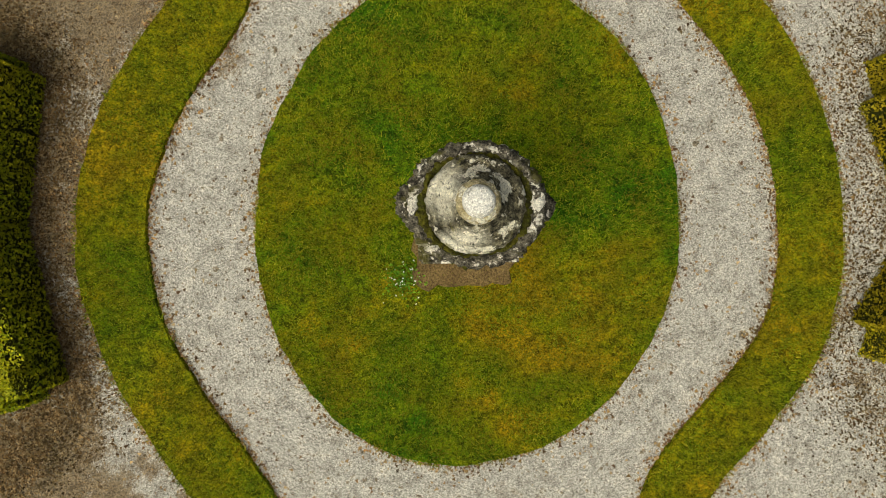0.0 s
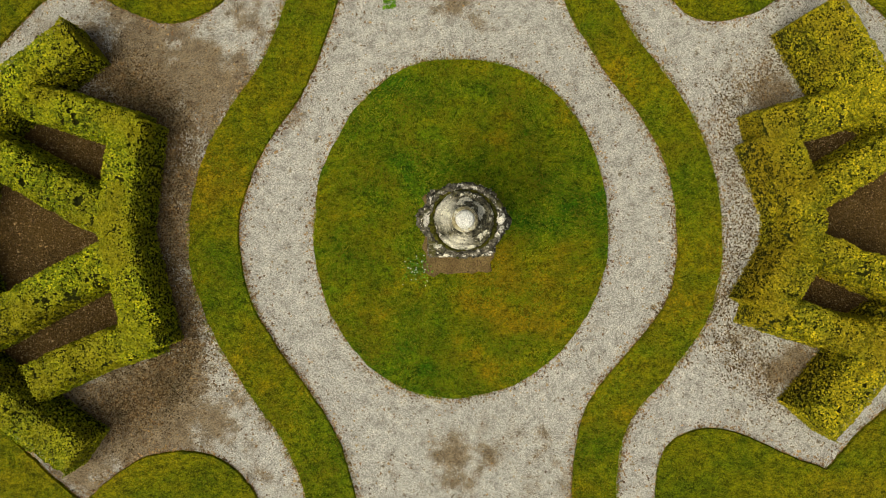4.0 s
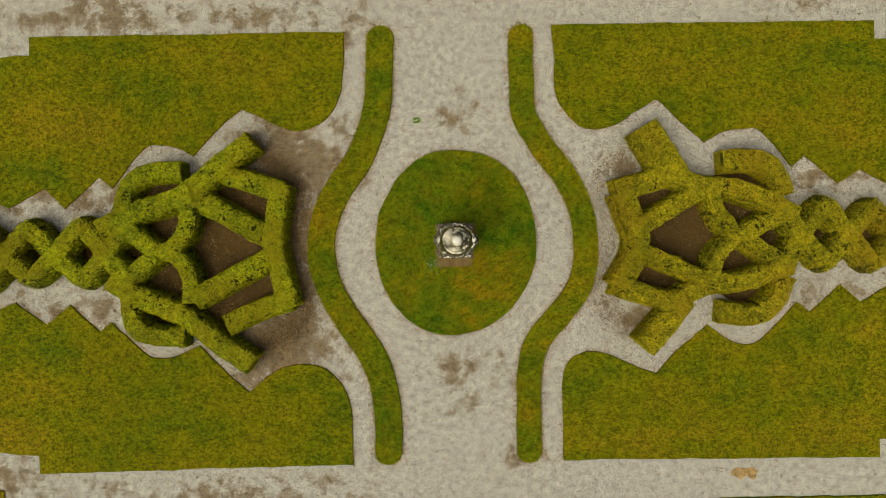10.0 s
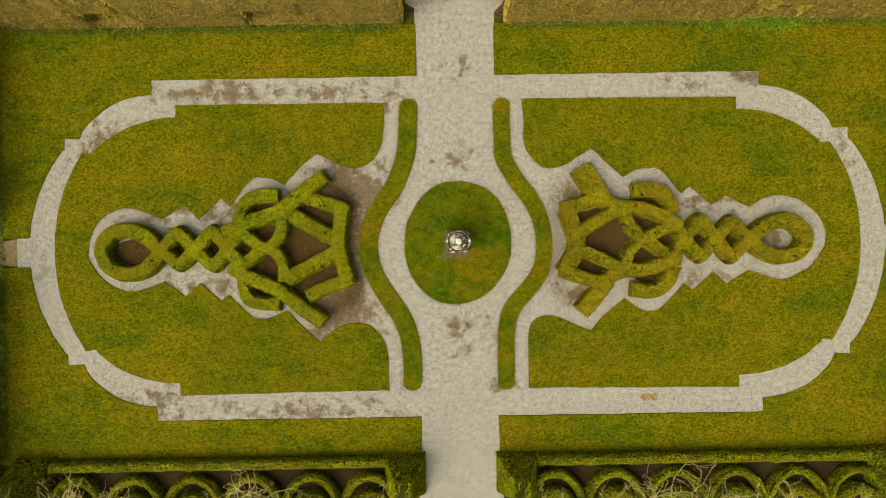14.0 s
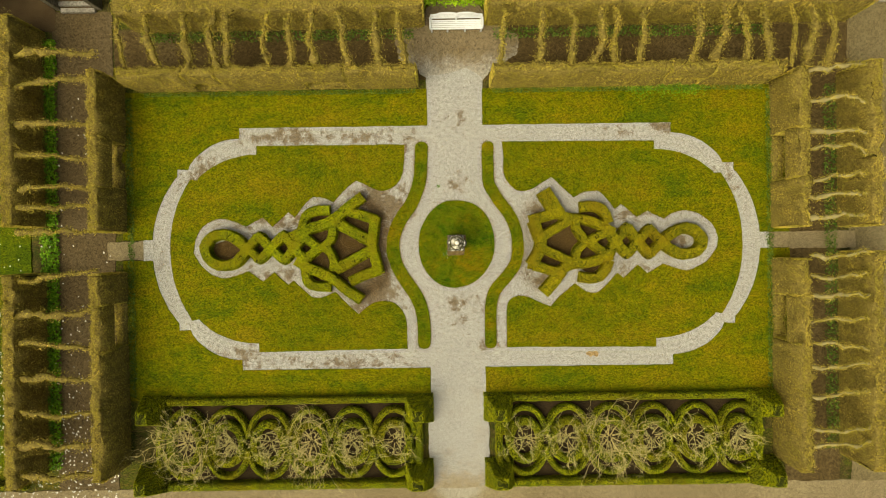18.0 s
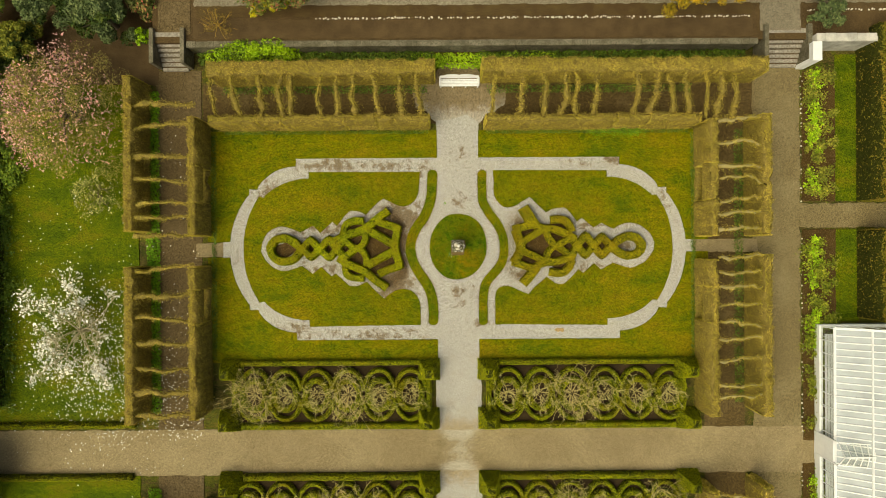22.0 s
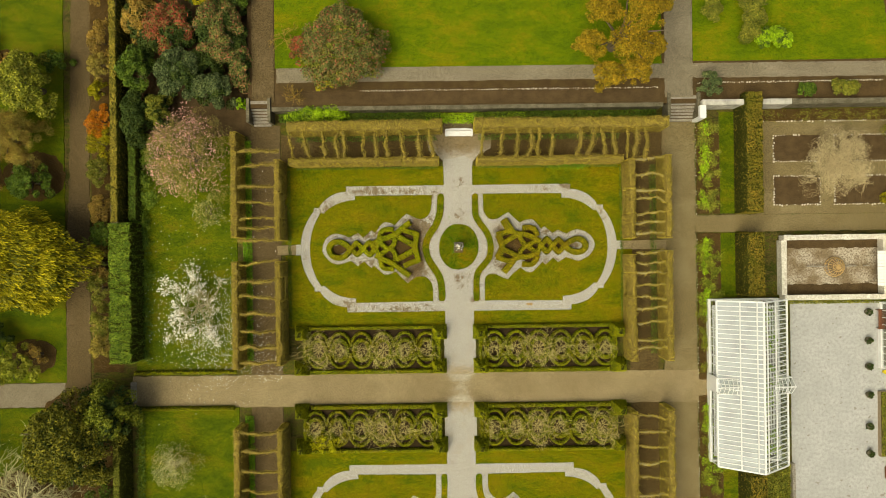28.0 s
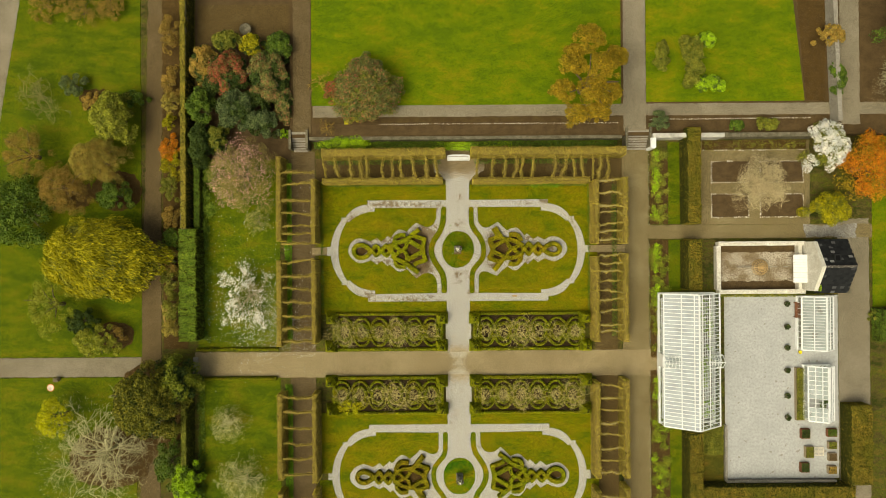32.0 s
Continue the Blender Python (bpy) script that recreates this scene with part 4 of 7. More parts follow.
slab("side_path", box_outline(-19.2, 13.9, -17.15, 120), T - 0.01, M_TRACK, 0.03, 0.06, 75, "grey-brown path along the shrubs", category="path")
slab("upper_lawn", box_outline(-17.05, 17.05, 19.2, 120), T + 0.03, M_LAWN_N, 0.05, 0.03, 76, "bright mown upper lawn with yellowish patches", category="lawn", step=0.3)
slab("upper_lawn", [(22.15, 17.25), (40.7, 17.3), (39.4, 29.5), (38.5, 120), (22.2, 120)], T + 0.03, M_LAWN_N, 0.05, 0.03, 77, "bright mown lawn with shrub islands", category="lawn", step=0.3)
slab("shrub_bed", [(40.9, 17.4), (43.2, 17.2), (43.0, 60), (39.6, 60), (39.9, 29)], T + 0.0, M_MULCH, 0.05, 0.1, 78, "brown leaf-strewn shrub bed", category="planting bed", step=0.3)
slab("far_path", [(45.0, 14.5), (47.2, 14.5), (46.9, 80), (44.6, 80)], T - 0.008, M_GREYPATH, 0.03, 0.08, 79, "grey path behind a white wall", category="path", step=0.3)


def stone_wall(name, x0, y0, x1, y1, z0, z1, thick, label, mat, cope=None, seed=0):
    """A straight wall with a coping of single stones."""
    ob = thing(name, (0, 0, 0), label, "wall", "", "structure")
    a, b = np.array((x0, y0)), np.array((x1, y1))
    ln = np.linalg.norm(b - a)
    d = (b - a) / ln
    ang = math.degrees(math.atan2(d[1], d[0]))
    body = part("wall_body", box(0, -thick / 2, 0, ln, thick / 2, z1 - z0 - 0.07, 0.01), mat, ob)
    ob.matrix_world = pose(x0, y0, z0, 0, 0, ang)
    r = rng(seed)
    n = max(1, int(ln / 0.62))
    cuts = np.linspace(0, ln, n + 1)
    cuts[1:-1] += r.uniform(-0.1, 0.1, n - 1)
    for i in range(n):
        w = thick / 2 + 0.04 + r.uniform(-0.015, 0.015)
        part("coping_stone", box(cuts[i] + 0.006, -w, z1 - z0 - 0.07, cuts[i + 1] - 0.006, w, z1 - z0 + r.uniform(-0.012, 0.012), 0.015), cope or mat, ob)
    return ob


stone_wall("retaining_wall", -17.4, 13.2, 19.3, 13.2, -0.05, T + 0.12, 0.30, "old mossy terrace wall with a flat coping", M_WALL, None, 1)
stone_wall("garden_wall", 22.7, 13.2, 31.0, 13.2, -0.05, T + 0.75, 0.45, "white-limed garden wall with patches of grey", plain("limed_wall", (0.62, 0.60, 0.53), 0.8, 0, 0.6, 0.9), None, 3)
stone_wall("garden_wall", 31.0, 13.25, 42.0, 13.25, -0.05, T + 0.5, 0.42, "grey weathered garden wall", M_WALL, None, 4)
stone_wall("stair_wall", 22.75, 11.75, 22.75, 12.95, -0.05, T + 0.75, 0.5, "white-limed wall beside the wide steps", M_WHITE, None, 5)
stone_wall("white_wall", 43.9, 14.6, 43.2, 34.0, T - 0.1, T + 1.7, 0.4, "pale wall between the lawn bed and path", M_STEP, None, 6)


def stairs(x0, x1, y0, y1, n, label):
    ob = thing("garden_steps", (0, 0, 0), label, "steps", "", "structure")
    r = rng(int(abs(x0) * 10))
    tread = (y1 - y0) / n
    for i in range(n):
        z = T * (i + 1) / n
        part("step", box(x0, y0 + i * tread, z - T / n - 0.05, x1, y0 + (i + 1) * tread + 0.03, z + r.uniform(-0.008, 0.008), 0.018), M_STEP, ob)
        if i < n - 1:
            # dark strip sets each tread off from the next
            part("moss_line", box(x0 + 0.01, y0 + (i + 1) * tread - 0.06, z - 0.02, x1 - 0.01, y0 + (i + 1) * tread + 0.01, z + 0.022), M_SOIL, ob, "dark strip at the back of a tread")
    for x in (x0 - 0.28, x1):
        part("cheek_wall", box(x, y0 + 0.15, -0.05, x + 0.28, y1 + 0.25, T + 0.25, 0.02), M_WALL, ob)
    return ob


stairs(19.95, 22.45, 11.85, 14.0, 8, "wide flight of eight worn pale stone steps")
stairs(-19.45, -17.75, 11.85, 14.0, 8, "narrow flight of weathered grey stone steps")

# ---- paths round the parterre ----
slab("alley_north", box_outline(-16.9, 8.3, 19.9, 11.0), -0.02, M_ALLEY, 0.03, 0.05, 81, "dark earth alley under the hornbeam arches", category="path")
slab("alley_west", box_outline(-20.0, -45, -17.0, 11.9), -0.015, M_TRACK, 0.03, 0.08, 82, "dark earth alley between hornbeam rows", category="path", step=0.2)
slab("alley_east", box_outline(16.3, -45, 19.0, 8.5), -0.018, M_ALLEY, 0.03, 0.08, 83, "dark earth alley between hornbeam rows", category="path", step=0.2)
slab("east_path", box_outline(19.6, -48, 22.75, 11.95), -0.012, M_KITCHEN, 0.03, 0.1, 84, "long straight brown earth path", category="path", step=0.2)
slab("link_path", box_outline(15.2, -0.33, 19.9, 0.52), -0.009, M_PATH, 0.03, 0.05, 85, "short brown path through the hornbeam gap", category="path")
slab("link_path", box_outline(-17.4, -0.45, -15.1, 0.45), -0.009, M_PATH, 0.03, 0.05, 86, "short brown path through the hornbeam gap", category="path")
slab("kitchen_path", box_outline(22.7, 1.25, 49.5, 2.85), -0.01, M_KITCHEN, 0.03, 0.1, 88, "brown earth path past the walled room", category="path", step=0.2)
slab("magnolia_lawn", box_outline(-31.0, -11.5, -21.2, 11.0), 0.02, M_LAWN_G, 0.05, 0.05, 89, "green lawn strewn with fallen white petals", category="lawn", step=0.2)
slab("south_west_lawn", box_outline(-30.9, -46, -21.2, -15.0), 0.02, M_LAWN_G, 0.05, 0.05, 90, "green lawn south of the cross path", category="lawn", step=0.2)
slab("west_path", [(-38.2, -60), (-36.0, -60), (-35.4, -11.6), (-35.3, 10), (-34.8, 30), (-34.6, 120), (-36.8, 120), (-36.8, 30), (-37.2, 10), (-37.9, -11.6)], -0.015, M_TRACK, 0.03, 0.12, 91, "brown earth track along the wall shrubs", category="path", step=0.25)
slab("west_cross_path", box_outline(-140, -14.75, -37.0, -12.5), -0.02, M_GREYPATH, 0.03, 0.1, 92, "grey-brown path across the west lawn", category="path", step=0.3)
slab("far_west_track", [(-60, -20), (-57, 0), (-54.5, 16), (-52.3, 29), (-47.0, 60), (-49.5, 60), (-55.3, 27), (-57.5, 14), (-63, -20)], 0.016, M_GREYPATH, 0.03, 0.12, 93, "grey track beyond the west lawn", category="path", step=0.3)
slab("west_lawn", box_outline(-140, -12.4, -37.7, 120), 0.0, M_LAWN_G, 0.1, 0.1, 94, "rough green lawn under the west trees", category="lawn", step=0.4)
slab("west_lawn", box_outline(-140, -120, -38.4, -14.85), 0.0, M_LAWN_G, 0.1, 0.1, 95, "rough green lawn under the west trees", category="lawn", step=0.4)
slab("wall_bed", box_outline(-35.1, -11.5, -32.2, 60), 0.0, M_MULCH, 0.05, 0.1, 96, "brown leaf-covered bed at the wall's foot", category="planting bed", step=0.3)
slab("shrubbery_bed", box_outline(-31.2, 11.0, -19.8, 60), 0.0, M_SOIL, 0.05, 0.1, 97, "dark shaded bed under the shrubs", category="planting bed", step=0.3)
slab("east_border", box_outline(22.9, 3.0, 25.1, 11.6), 0.02, M_MULCH, 0.05, 0.08, 98, "brown flower border beside the east path", category="planting bed")
slab("east_border", box_outline(22.9, -12.9, 25.1, 1.1), 0.02, M_MULCH, 0.05, 0.08, 99, "brown flower border beside the east path", category="planting bed")
slab("east_border", box_outline(22.85, -46, 25.1, -14.4), 0.02, M_MULCH, 0.05, 0.08, 100, "brown flower border beside the greenhouse", category="planting bed")
for ya, yb in ((3.0, 12.7), (-5.0, 1.1), (-46, -20.8)):
    slab("grass_strip", box_outline(25.1, ya, 26.6, yb), 0.03, M_LAWN_G, 0.05, 0.04, 101, "narrow grass strip at the tall hedge's foot", category="grass strip")

# ---- kitchen garden ----
slab("kitchen_garden", box_outline(28.6, 2.9, 42.0, 12.9), -0.014, M_KITCHEN, 0.03, 0.06, 102, "brown earth paths of the kitchen garden", category="path")
slab("kitchen_bed", box_outline(29.2, 11.8, 41.6, 12.9), 0.02, M_MULCH, 0.05, 0.06, 103, "brown bed with rows of young plants", category="planting bed")
for xa, xb in ((30.3, 34.7), (36.1, 41.2)):
    for ya, yb in ((7.9, 10.4), (3.75, 6.5)):
        slab("vegetable_bed", box_outline(xa, ya, xb, yb), 0.03, M_SOIL, 0.06, 0.05, 104, "dark dug square bed edged in pale stones", category="planting bed")


def pebble_row(name, lines, seed, size, gap, label, mat):
    """A row of pale edging stones laid on the ground."""
    r = rng(seed)
    out = []
    for x0, y0, x1, y1, z in lines:
        n = int(math.hypot(x1 - x0, y1 - y0) / gap)
        for i in range(n):
            if r.random() < 0.22:
                continue
            s = size * r.uniform(0.6, 1.3)
            c = np.array([x0 + (x1 - x0) * i / n + r.normal(0, 0.03), y0 + (y1 - y0) * i / n + r.normal(0, 0.03), z])
            a = np.array([(sx * s, sy * s * 0.8, sz) for sz in (-0.02, s * 0.7) for sx, sy in ((-1, -1), (1, -1), (1, 1), (-1, 1))]) * np.array([1, 1, 1])
            a[4:, :2] *= 0.7
            t = r.uniform(0, 3)
            rot = np.array([[np.cos(t), -np.sin(t), 0], [np.sin(t), np.cos(t), 0], [0, 0, 1]])
            out.append((a @ rot.T + c, [np.array([(4, 5, 6, 7), (0, 1, 5, 4), (1, 2, 6, 5), (2, 3, 7, 6), (3, 0, 4, 7)])]))
    return tagged(part(name, merge(*out), mat), label, "edging stones", "", "stuff")


M_PEBBLE = plain("edging_stone", (0.68, 0.63, 0.52), 0.9)
edges = []
for xa, xb in ((30.3, 34.7), (36.1, 41.2)):
    for ya, yb in ((7.9, 10.4), (3.75, 6.5)):
        edges += [(xa, ya, xb, ya, 0.02), (xa, yb, xb, yb, 0.02), (xa, ya, xa, yb, 0.02), (xb, ya, xb, yb, 0.02)]
edges += [(29.2, 11.75, 41.6, 11.75, 0.0)]
pebble_row("bed_edging", edges, 5, 0.075, 0.24, "pale rounded stones edging the dug beds", M_PEBBLE)
pebble_row("terrace_edging", [(-9.0, 14.85, 19.0, 14.85, T - 0.03), (22.4, 15.2, 41.5, 15.3, T - 0.03)], 6, 0.055, 0.14, "row of pale stones along the terrace bed", M_PEBBLE)
pebble_row("border_edging", [(22.85, 3.0, 22.85, 11.6, 0.0), (22.85, -12.9, 22.85, 1.1, 0.0), (22.8, -40, 22.8, -14.4, 0.0)], 7, 0.045, 0.3, "small pale stones along the border", M_PEBBLE)

for x, y, rx, ry, k in ((-40.6, 7.4, 3.0, 2.4, 1), (-45.6, 7.0, 2.2, 1.8, 2), (-43.0, 18.2, 2.0, 1.4, 3), (-36.5, -18.5, 4.5, 5.5, 4), (-40.8, -9.8, 2.2, 1.6, 5), (-41.5, -24.5, 5.0, 3.6, 6)):
    slab("leaf_patch", arc(x, y, rx, 0, 345, 24, ry), 0.008 + 0.005 * k, M_MULCH, 0.03, 0.35, 120 + k, "brown leaf-strewn ground under the trees", category="planting bed", step=0.25)

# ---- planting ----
# M_YEW, M_LAUREL and M_OLIVE also colour the painted shade inside other crowns
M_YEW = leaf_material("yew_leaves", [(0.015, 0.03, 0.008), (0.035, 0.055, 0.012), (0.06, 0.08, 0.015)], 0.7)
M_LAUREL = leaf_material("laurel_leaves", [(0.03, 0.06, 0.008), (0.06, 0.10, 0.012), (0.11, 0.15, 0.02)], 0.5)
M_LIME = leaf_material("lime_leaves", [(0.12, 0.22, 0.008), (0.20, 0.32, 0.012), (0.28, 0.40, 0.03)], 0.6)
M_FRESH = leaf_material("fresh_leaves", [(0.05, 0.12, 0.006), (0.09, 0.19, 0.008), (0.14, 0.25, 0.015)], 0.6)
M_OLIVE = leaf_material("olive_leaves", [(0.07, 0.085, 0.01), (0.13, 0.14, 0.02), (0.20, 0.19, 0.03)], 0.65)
M_GOLD = leaf_material("gold_leaves", [(0.11, 0.11, 0.006), (0.23, 0.21, 0.010), (0.36, 0.315, 0.016)], 0.65)
M_YELLOW = leaf_material("yellow_leaves", [(0.20, 0.20, 0.008), (0.36, 0.36, 0.012), (0.48, 0.45, 0.02)], 0.6)
M_BUD = leaf_material("pale_buds", [(0.17, 0.17, 0.05), (0.30, 0.29, 0.11), (0.42, 0.39, 0.19)], 0.7)
M_GATE = leaf_material("gate_tree_leaves", [(0.05, 0.07, 0.008), (0.13, 0.15, 0.015), (0.20, 0.215, 0.025)], 0.55)
M_HOLM = leaf_material("holm_leaves", [(0.03, 0.035, 0.006), (0.12, 0.12, 0.015), (0.22, 0.20, 0.022)], 0.55)
M_SPRING = leaf_material("spring_leaves", [(0.09, 0.11, 0.012), (0.20, 0.21, 0.025), (0.30, 0.30, 0.04)], 0.65)
M_HEDGE_G = leaf_material("hedge_leaves", [(0.035, 0.068, 0.007), (0.085, 0.135, 0.012), (0.16, 0.20, 0.024)], 0.55, gain=1.5)
M_RUST = leaf_material("rust_leaves", [(0.07, 0.055, 0.006), (0.19, 0.13, 0.012), (0.31, 0.20, 0.016), (0.16, 0.15, 0.014)], 0.7)
M_ORANGE = leaf_material("orange_leaves", [(0.22, 0.05, 0.008), (0.42, 0.13, 0.010), (0.50, 0.20, 0.015), (0.28, 0.18, 0.02)], 0.7)
M_RHODO = leaf_material("rhododendron_leaves", [(0.05, 0.075, 0.015), (0.10, 0.12, 0.03), (0.15, 0.15, 0.05), (0.30, 0.08, 0.06)], 0.6)
M_CRIMSON = leaf_material("crimson_flowers", [(0.05, 0.07, 0.012), (0.11, 0.11, 0.03), (0.34, 0.05, 0.04), (0.14, 0.07, 0.03)], 0.6)
M_BLUEFIR = leaf_material("grey_green_leaves", [(0.035, 0.055, 0.02), (0.07, 0.095, 0.035), (0.12, 0.14, 0.06)], 0.65)
M_BROWN = leaf_material("budding_twigs", [(0.15, 0.09, 0.02), (0.27, 0.175, 0.042), (0.22, 0.175, 0.034)], 0.8)
M_PINK = leaf_material("pink_buds", [(0.16, 0.135, 0.035), (0.24, 0.21, 0.06), (0.30, 0.235, 0.09), (0.15, 0.16, 0.03)], 0.7)
M_FAWN = leaf_material("fawn_twig_leaves", [(0.16, 0.12, 0.025), (0.28, 0.22, 0.052), (0.25, 0.225, 0.038)], 0.8)
M_STRAW = leaf_material("withered_ivy_leaves", [(0.14, 0.10, 0.015), (0.24, 0.18, 0.03), (0.30, 0.25, 0.04), (0.12, 0.13, 0.02)], 0.8)
M_PETAL = leaf_material("white_petals", [(0.75, 0.74, 0.68), (0.85, 0.84, 0.80)], 0.6, gain=1.0, clump=0.1)
M_PINKPETAL = leaf_material("pink_petals", [(0.60, 0.27, 0.27), (0.72, 0.46, 0.42)], 0.6, gain=1.0)


def shell(r, n, c, rad, flat=0.8):
    """Points and outward directions in the upper, leafy rind of a lump."""
    d = r.normal(0, 1, (n, 3))
    d[:, 2] = np.abs(d[:, 2]) * 1.1 - 0.25
    d /= np.linalg.norm(d, axis=1)[:, None]
    p = np.array(c) + d * np.array([rad, rad, rad * flat]) * (0.45 + 0.72 * np.sqrt(r.random(n)))[:, None]
    return p, d


def crown_arrays(seed, rx, ry, h0, h1, n, leaf, lumps, thin=1.0, spread=0.7, lump_size=0.30, droop=0.0):
    """Leaves set in many lumps of uneven size inside a ragged crown between the heights h0 and h1."""
    r = rng(seed)
    ps, ds, ax = [], [], []
    lumps, lump_size, leaf, n = int(lumps * 1.7), lump_size * 0.76, leaf * 0.86, int(n * 1.3)
    weight = r.uniform(0.45, 1.3, lumps)
    per = np.maximum(16, (n * weight / weight.sum()).astype(int))
    f1, f2 = r.uniform(0, 6.28, 2)
    for i in range(lumps):
        a = 2.39996 * i + r.uniform(-0.6, 0.6)
        q = math.sqrt((i + 0.5) / lumps) * r.uniform(0.78, 1.1) * (1 + 0.10 * math.sin(3 * a + f1) + 0.07 * math.sin(5 * a + f2))
        z = h0 + (h1 - h0) * (1 - min(1.2, q ** 3) * 0.7) * r.uniform(0.82, 1.03)
        s = (rx + ry) / 2 * lump_size * math.sqrt(weight[i]) * r.uniform(0.75, 1.2)
        c = (math.cos(a) * q * (rx - s * 0.5), math.sin(a) * q * (ry - s * 0.5), max(z - s * 0.7, s * 0.5))
        p, d = shell(r, per[i], c, s)
        if droop:
            out = np.stack([p[:, 0], p[:, 1], np.full(len(p), -droop)], 1)
            out = out / (np.linalg.norm(out, axis=1)[:, None] + 1e-6)
            ax.append(0.4 * out + r.normal(0, 0.22, (len(p), 3)) + np.array([0.85, -0.35, -0.1]))
        ps.append(p)
        ds.append(d)
    return leaf_cards(np.concatenate(ps), np.concatenate(ds), leaf, r, spread, thin, np.concatenate(ax) if droop else None)


def limbs_arrays(seed, n, r_out, h_fork, h_top, rad):
    r = rng(seed)
    out = [tube([(0, 0, -0.1), (0.03, 0, h_fork * 0.5), (0, 0.04, h_fork), (0, 0, h_fork + 0.4)], [rad * 1.5, rad * 1.15, rad, rad * 0.6], 8)]
    limb = []
    for i in range(n):
        a = 2 * np.pi * i / n + r.uniform(-0.4, 0.4)
        q = r_out * r.uniform(0.55, 0.9)
        z = h_fork + (h_top - h_fork) * r.uniform(0.4, 0.85)
        mid = np.array([math.cos(a) * q * 0.4, math.sin(a) * q * 0.4, h_fork + (z - h_fork) * 0.6]) + r.normal(0, 0.1, 3)
        limb.append(tube([(0, 0, h_fork - 0.1), mid, (math.cos(a) * q, math.sin(a) * q, z)], [rad * 0.6, rad * 0.4, rad * 0.12], 5))
    return out[0], merge(*limb)


def leafy_tree(name, x, y, z, rx, ry, h, mat, label, seed, n=6000, leaf=0.11, lumps=22, category="tree", bark=None, low=0.15, under=None, **kw):
    ob = thing(name, (x, y, z), label, category)
    trunk, limb = limbs_arrays(seed, 6, min(rx, ry), h * 0.3, h, 0.03 + 0.035 * h)
    part("trunk", trunk, bark or M_BARK, ob)
    tagged(part("limbs", limb, bark or M_BARK, ob), kind="stuff")
    part("crown", crown_arrays(seed, rx, ry, h * low, h, n, leaf, lumps, **kw), mat, ob)
    # second crown, mostly in a darker leaf colour, stands for shade between clumps
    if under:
        part("inner_crown", crown_arrays(seed, rx * 0.93, ry * 0.93, h * low, h * 0.93, n // 2, leaf * 1.3, lumps, **kw), under, ob, "inner leaves, mostly coloured darker to stand for shade")
    return ob


def bare_tree(name, x, y, z, r_out, h, mat, label, seed, n=9, levels=4, rad=0.09, lift=0.8, category="tree", haze=0, buds=0):
    r = rng(seed)
    ob = thing(name, (x, y, z), label, category)
    part("trunk", tube([(0, 0, -0.1), (0.02, 0.03, h * 0.15), (0, 0, h * 0.28)], [rad * 2.2, rad * 1.7, rad * 1.3], 8), mat, ob)
    part("branchwork", branches(r, (0, 0, h * 0.25), n, r_out * 0.52, 1.0, levels, lift, rad), mat, ob)
    if haze:
        part("twig_haze", crown_arrays(seed + 5, r_out * 0.98, r_out * 0.98, h * 0.2, h, haze, 0.2, 40, thin=0.09, spread=1.0, lump_size=0.3), mat, ob)
    if buds:
        part("bud_haze", crown_arrays(seed + 6, r_out * 0.95, r_out * 0.95, h * 0.3, h, buds, 0.09, 34, thin=0.7, lump_size=0.2), M_BUD, ob, "pale opening buds")
    return ob


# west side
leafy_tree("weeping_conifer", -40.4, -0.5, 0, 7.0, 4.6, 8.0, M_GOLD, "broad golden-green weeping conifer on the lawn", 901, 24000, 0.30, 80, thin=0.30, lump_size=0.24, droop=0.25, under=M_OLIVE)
leafy_tree("laurel_tree", -50.5, 5.0, 0, 4.0, 4.6, 5.0, M_LAUREL, "dense dark green spreading evergreen", 902, 9000, 0.15, 30)
leafy_tree("budding_tree", -45.4, 7.4, 0, 3.4, 3.0, 4.6, M_BROWN, "brown budding tree not yet in leaf", 903, 16000, 0.17, 60, thin=0.12, spread=1.1, lump_size=0.2)
leafy_tree("budding_tree", -41.6, 10.6, 0, 3.4, 2.8, 5.0, M_FAWN, "fawn twiggy tree not yet in leaf", 923, 18000, 0.17, 60, thin=0.12, spread=1.1, lump_size=0.2, under=M_BROWN)
leafy_tree("budding_tree", -49.8, 11.4, 0, 3.0, 3.4, 4.6, M_BROWN, "reddish brown leafless shrub on the lawn", 924, 12000, 0.18, 50, thin=0.10, spread=1.1, lump_size=0.2)
bare_tree("bare_sapling", -46.0, -1.0, 0, 2.6, 3.0, M_PALEBARK, "small leafless tree beside the conifer", 925, 8, 3, 0.04)
leafy_tree("holly_bush", -40.1, 6.7, 0, 2.2, 1.9, 3.2, M_LAUREL, "rounded blue-green evergreen bush", 904, 4500, 0.12, 16)
leafy_tree("budding_tree", -39.6, 15.5, 0, 2.6, 3.3, 5.5, M_SPRING, "tall yellow-green tree breaking bud", 905, 8000, 0.13, 34, under=M_OLIVE, lump_size=0.24)
leafy_tree("evergreen_bush", -37.9, 18.2, 0, 1.4, 1.1, 1.8, M_LAUREL, "low dark evergreen bush", 906, 2200, 0.1, 9, "bush")
leafy_tree("dark_bush", -44.1, -8.0, 0, 2.1, 1.8, 2.6, M_YEW, "dark compact yew bush on the lawn", 907, 4000, 0.11, 14, "bush")
leafy_tree("pale_tree", -47.0, -6.0, 0, 2.8, 4.4, 4.5, M_SPRING, "thin yellowish tree in young leaf", 908, 5000, 0.12, 40, thin=0.5, lump_size=0.17)
leafy_tree("pale_tree", -42.2, -10.3, 0, 3.0, 2.0, 3.6, M_SPRING, "small tree in pale young leaf", 909, 5500, 0.11, 30, lump_size=0.2)
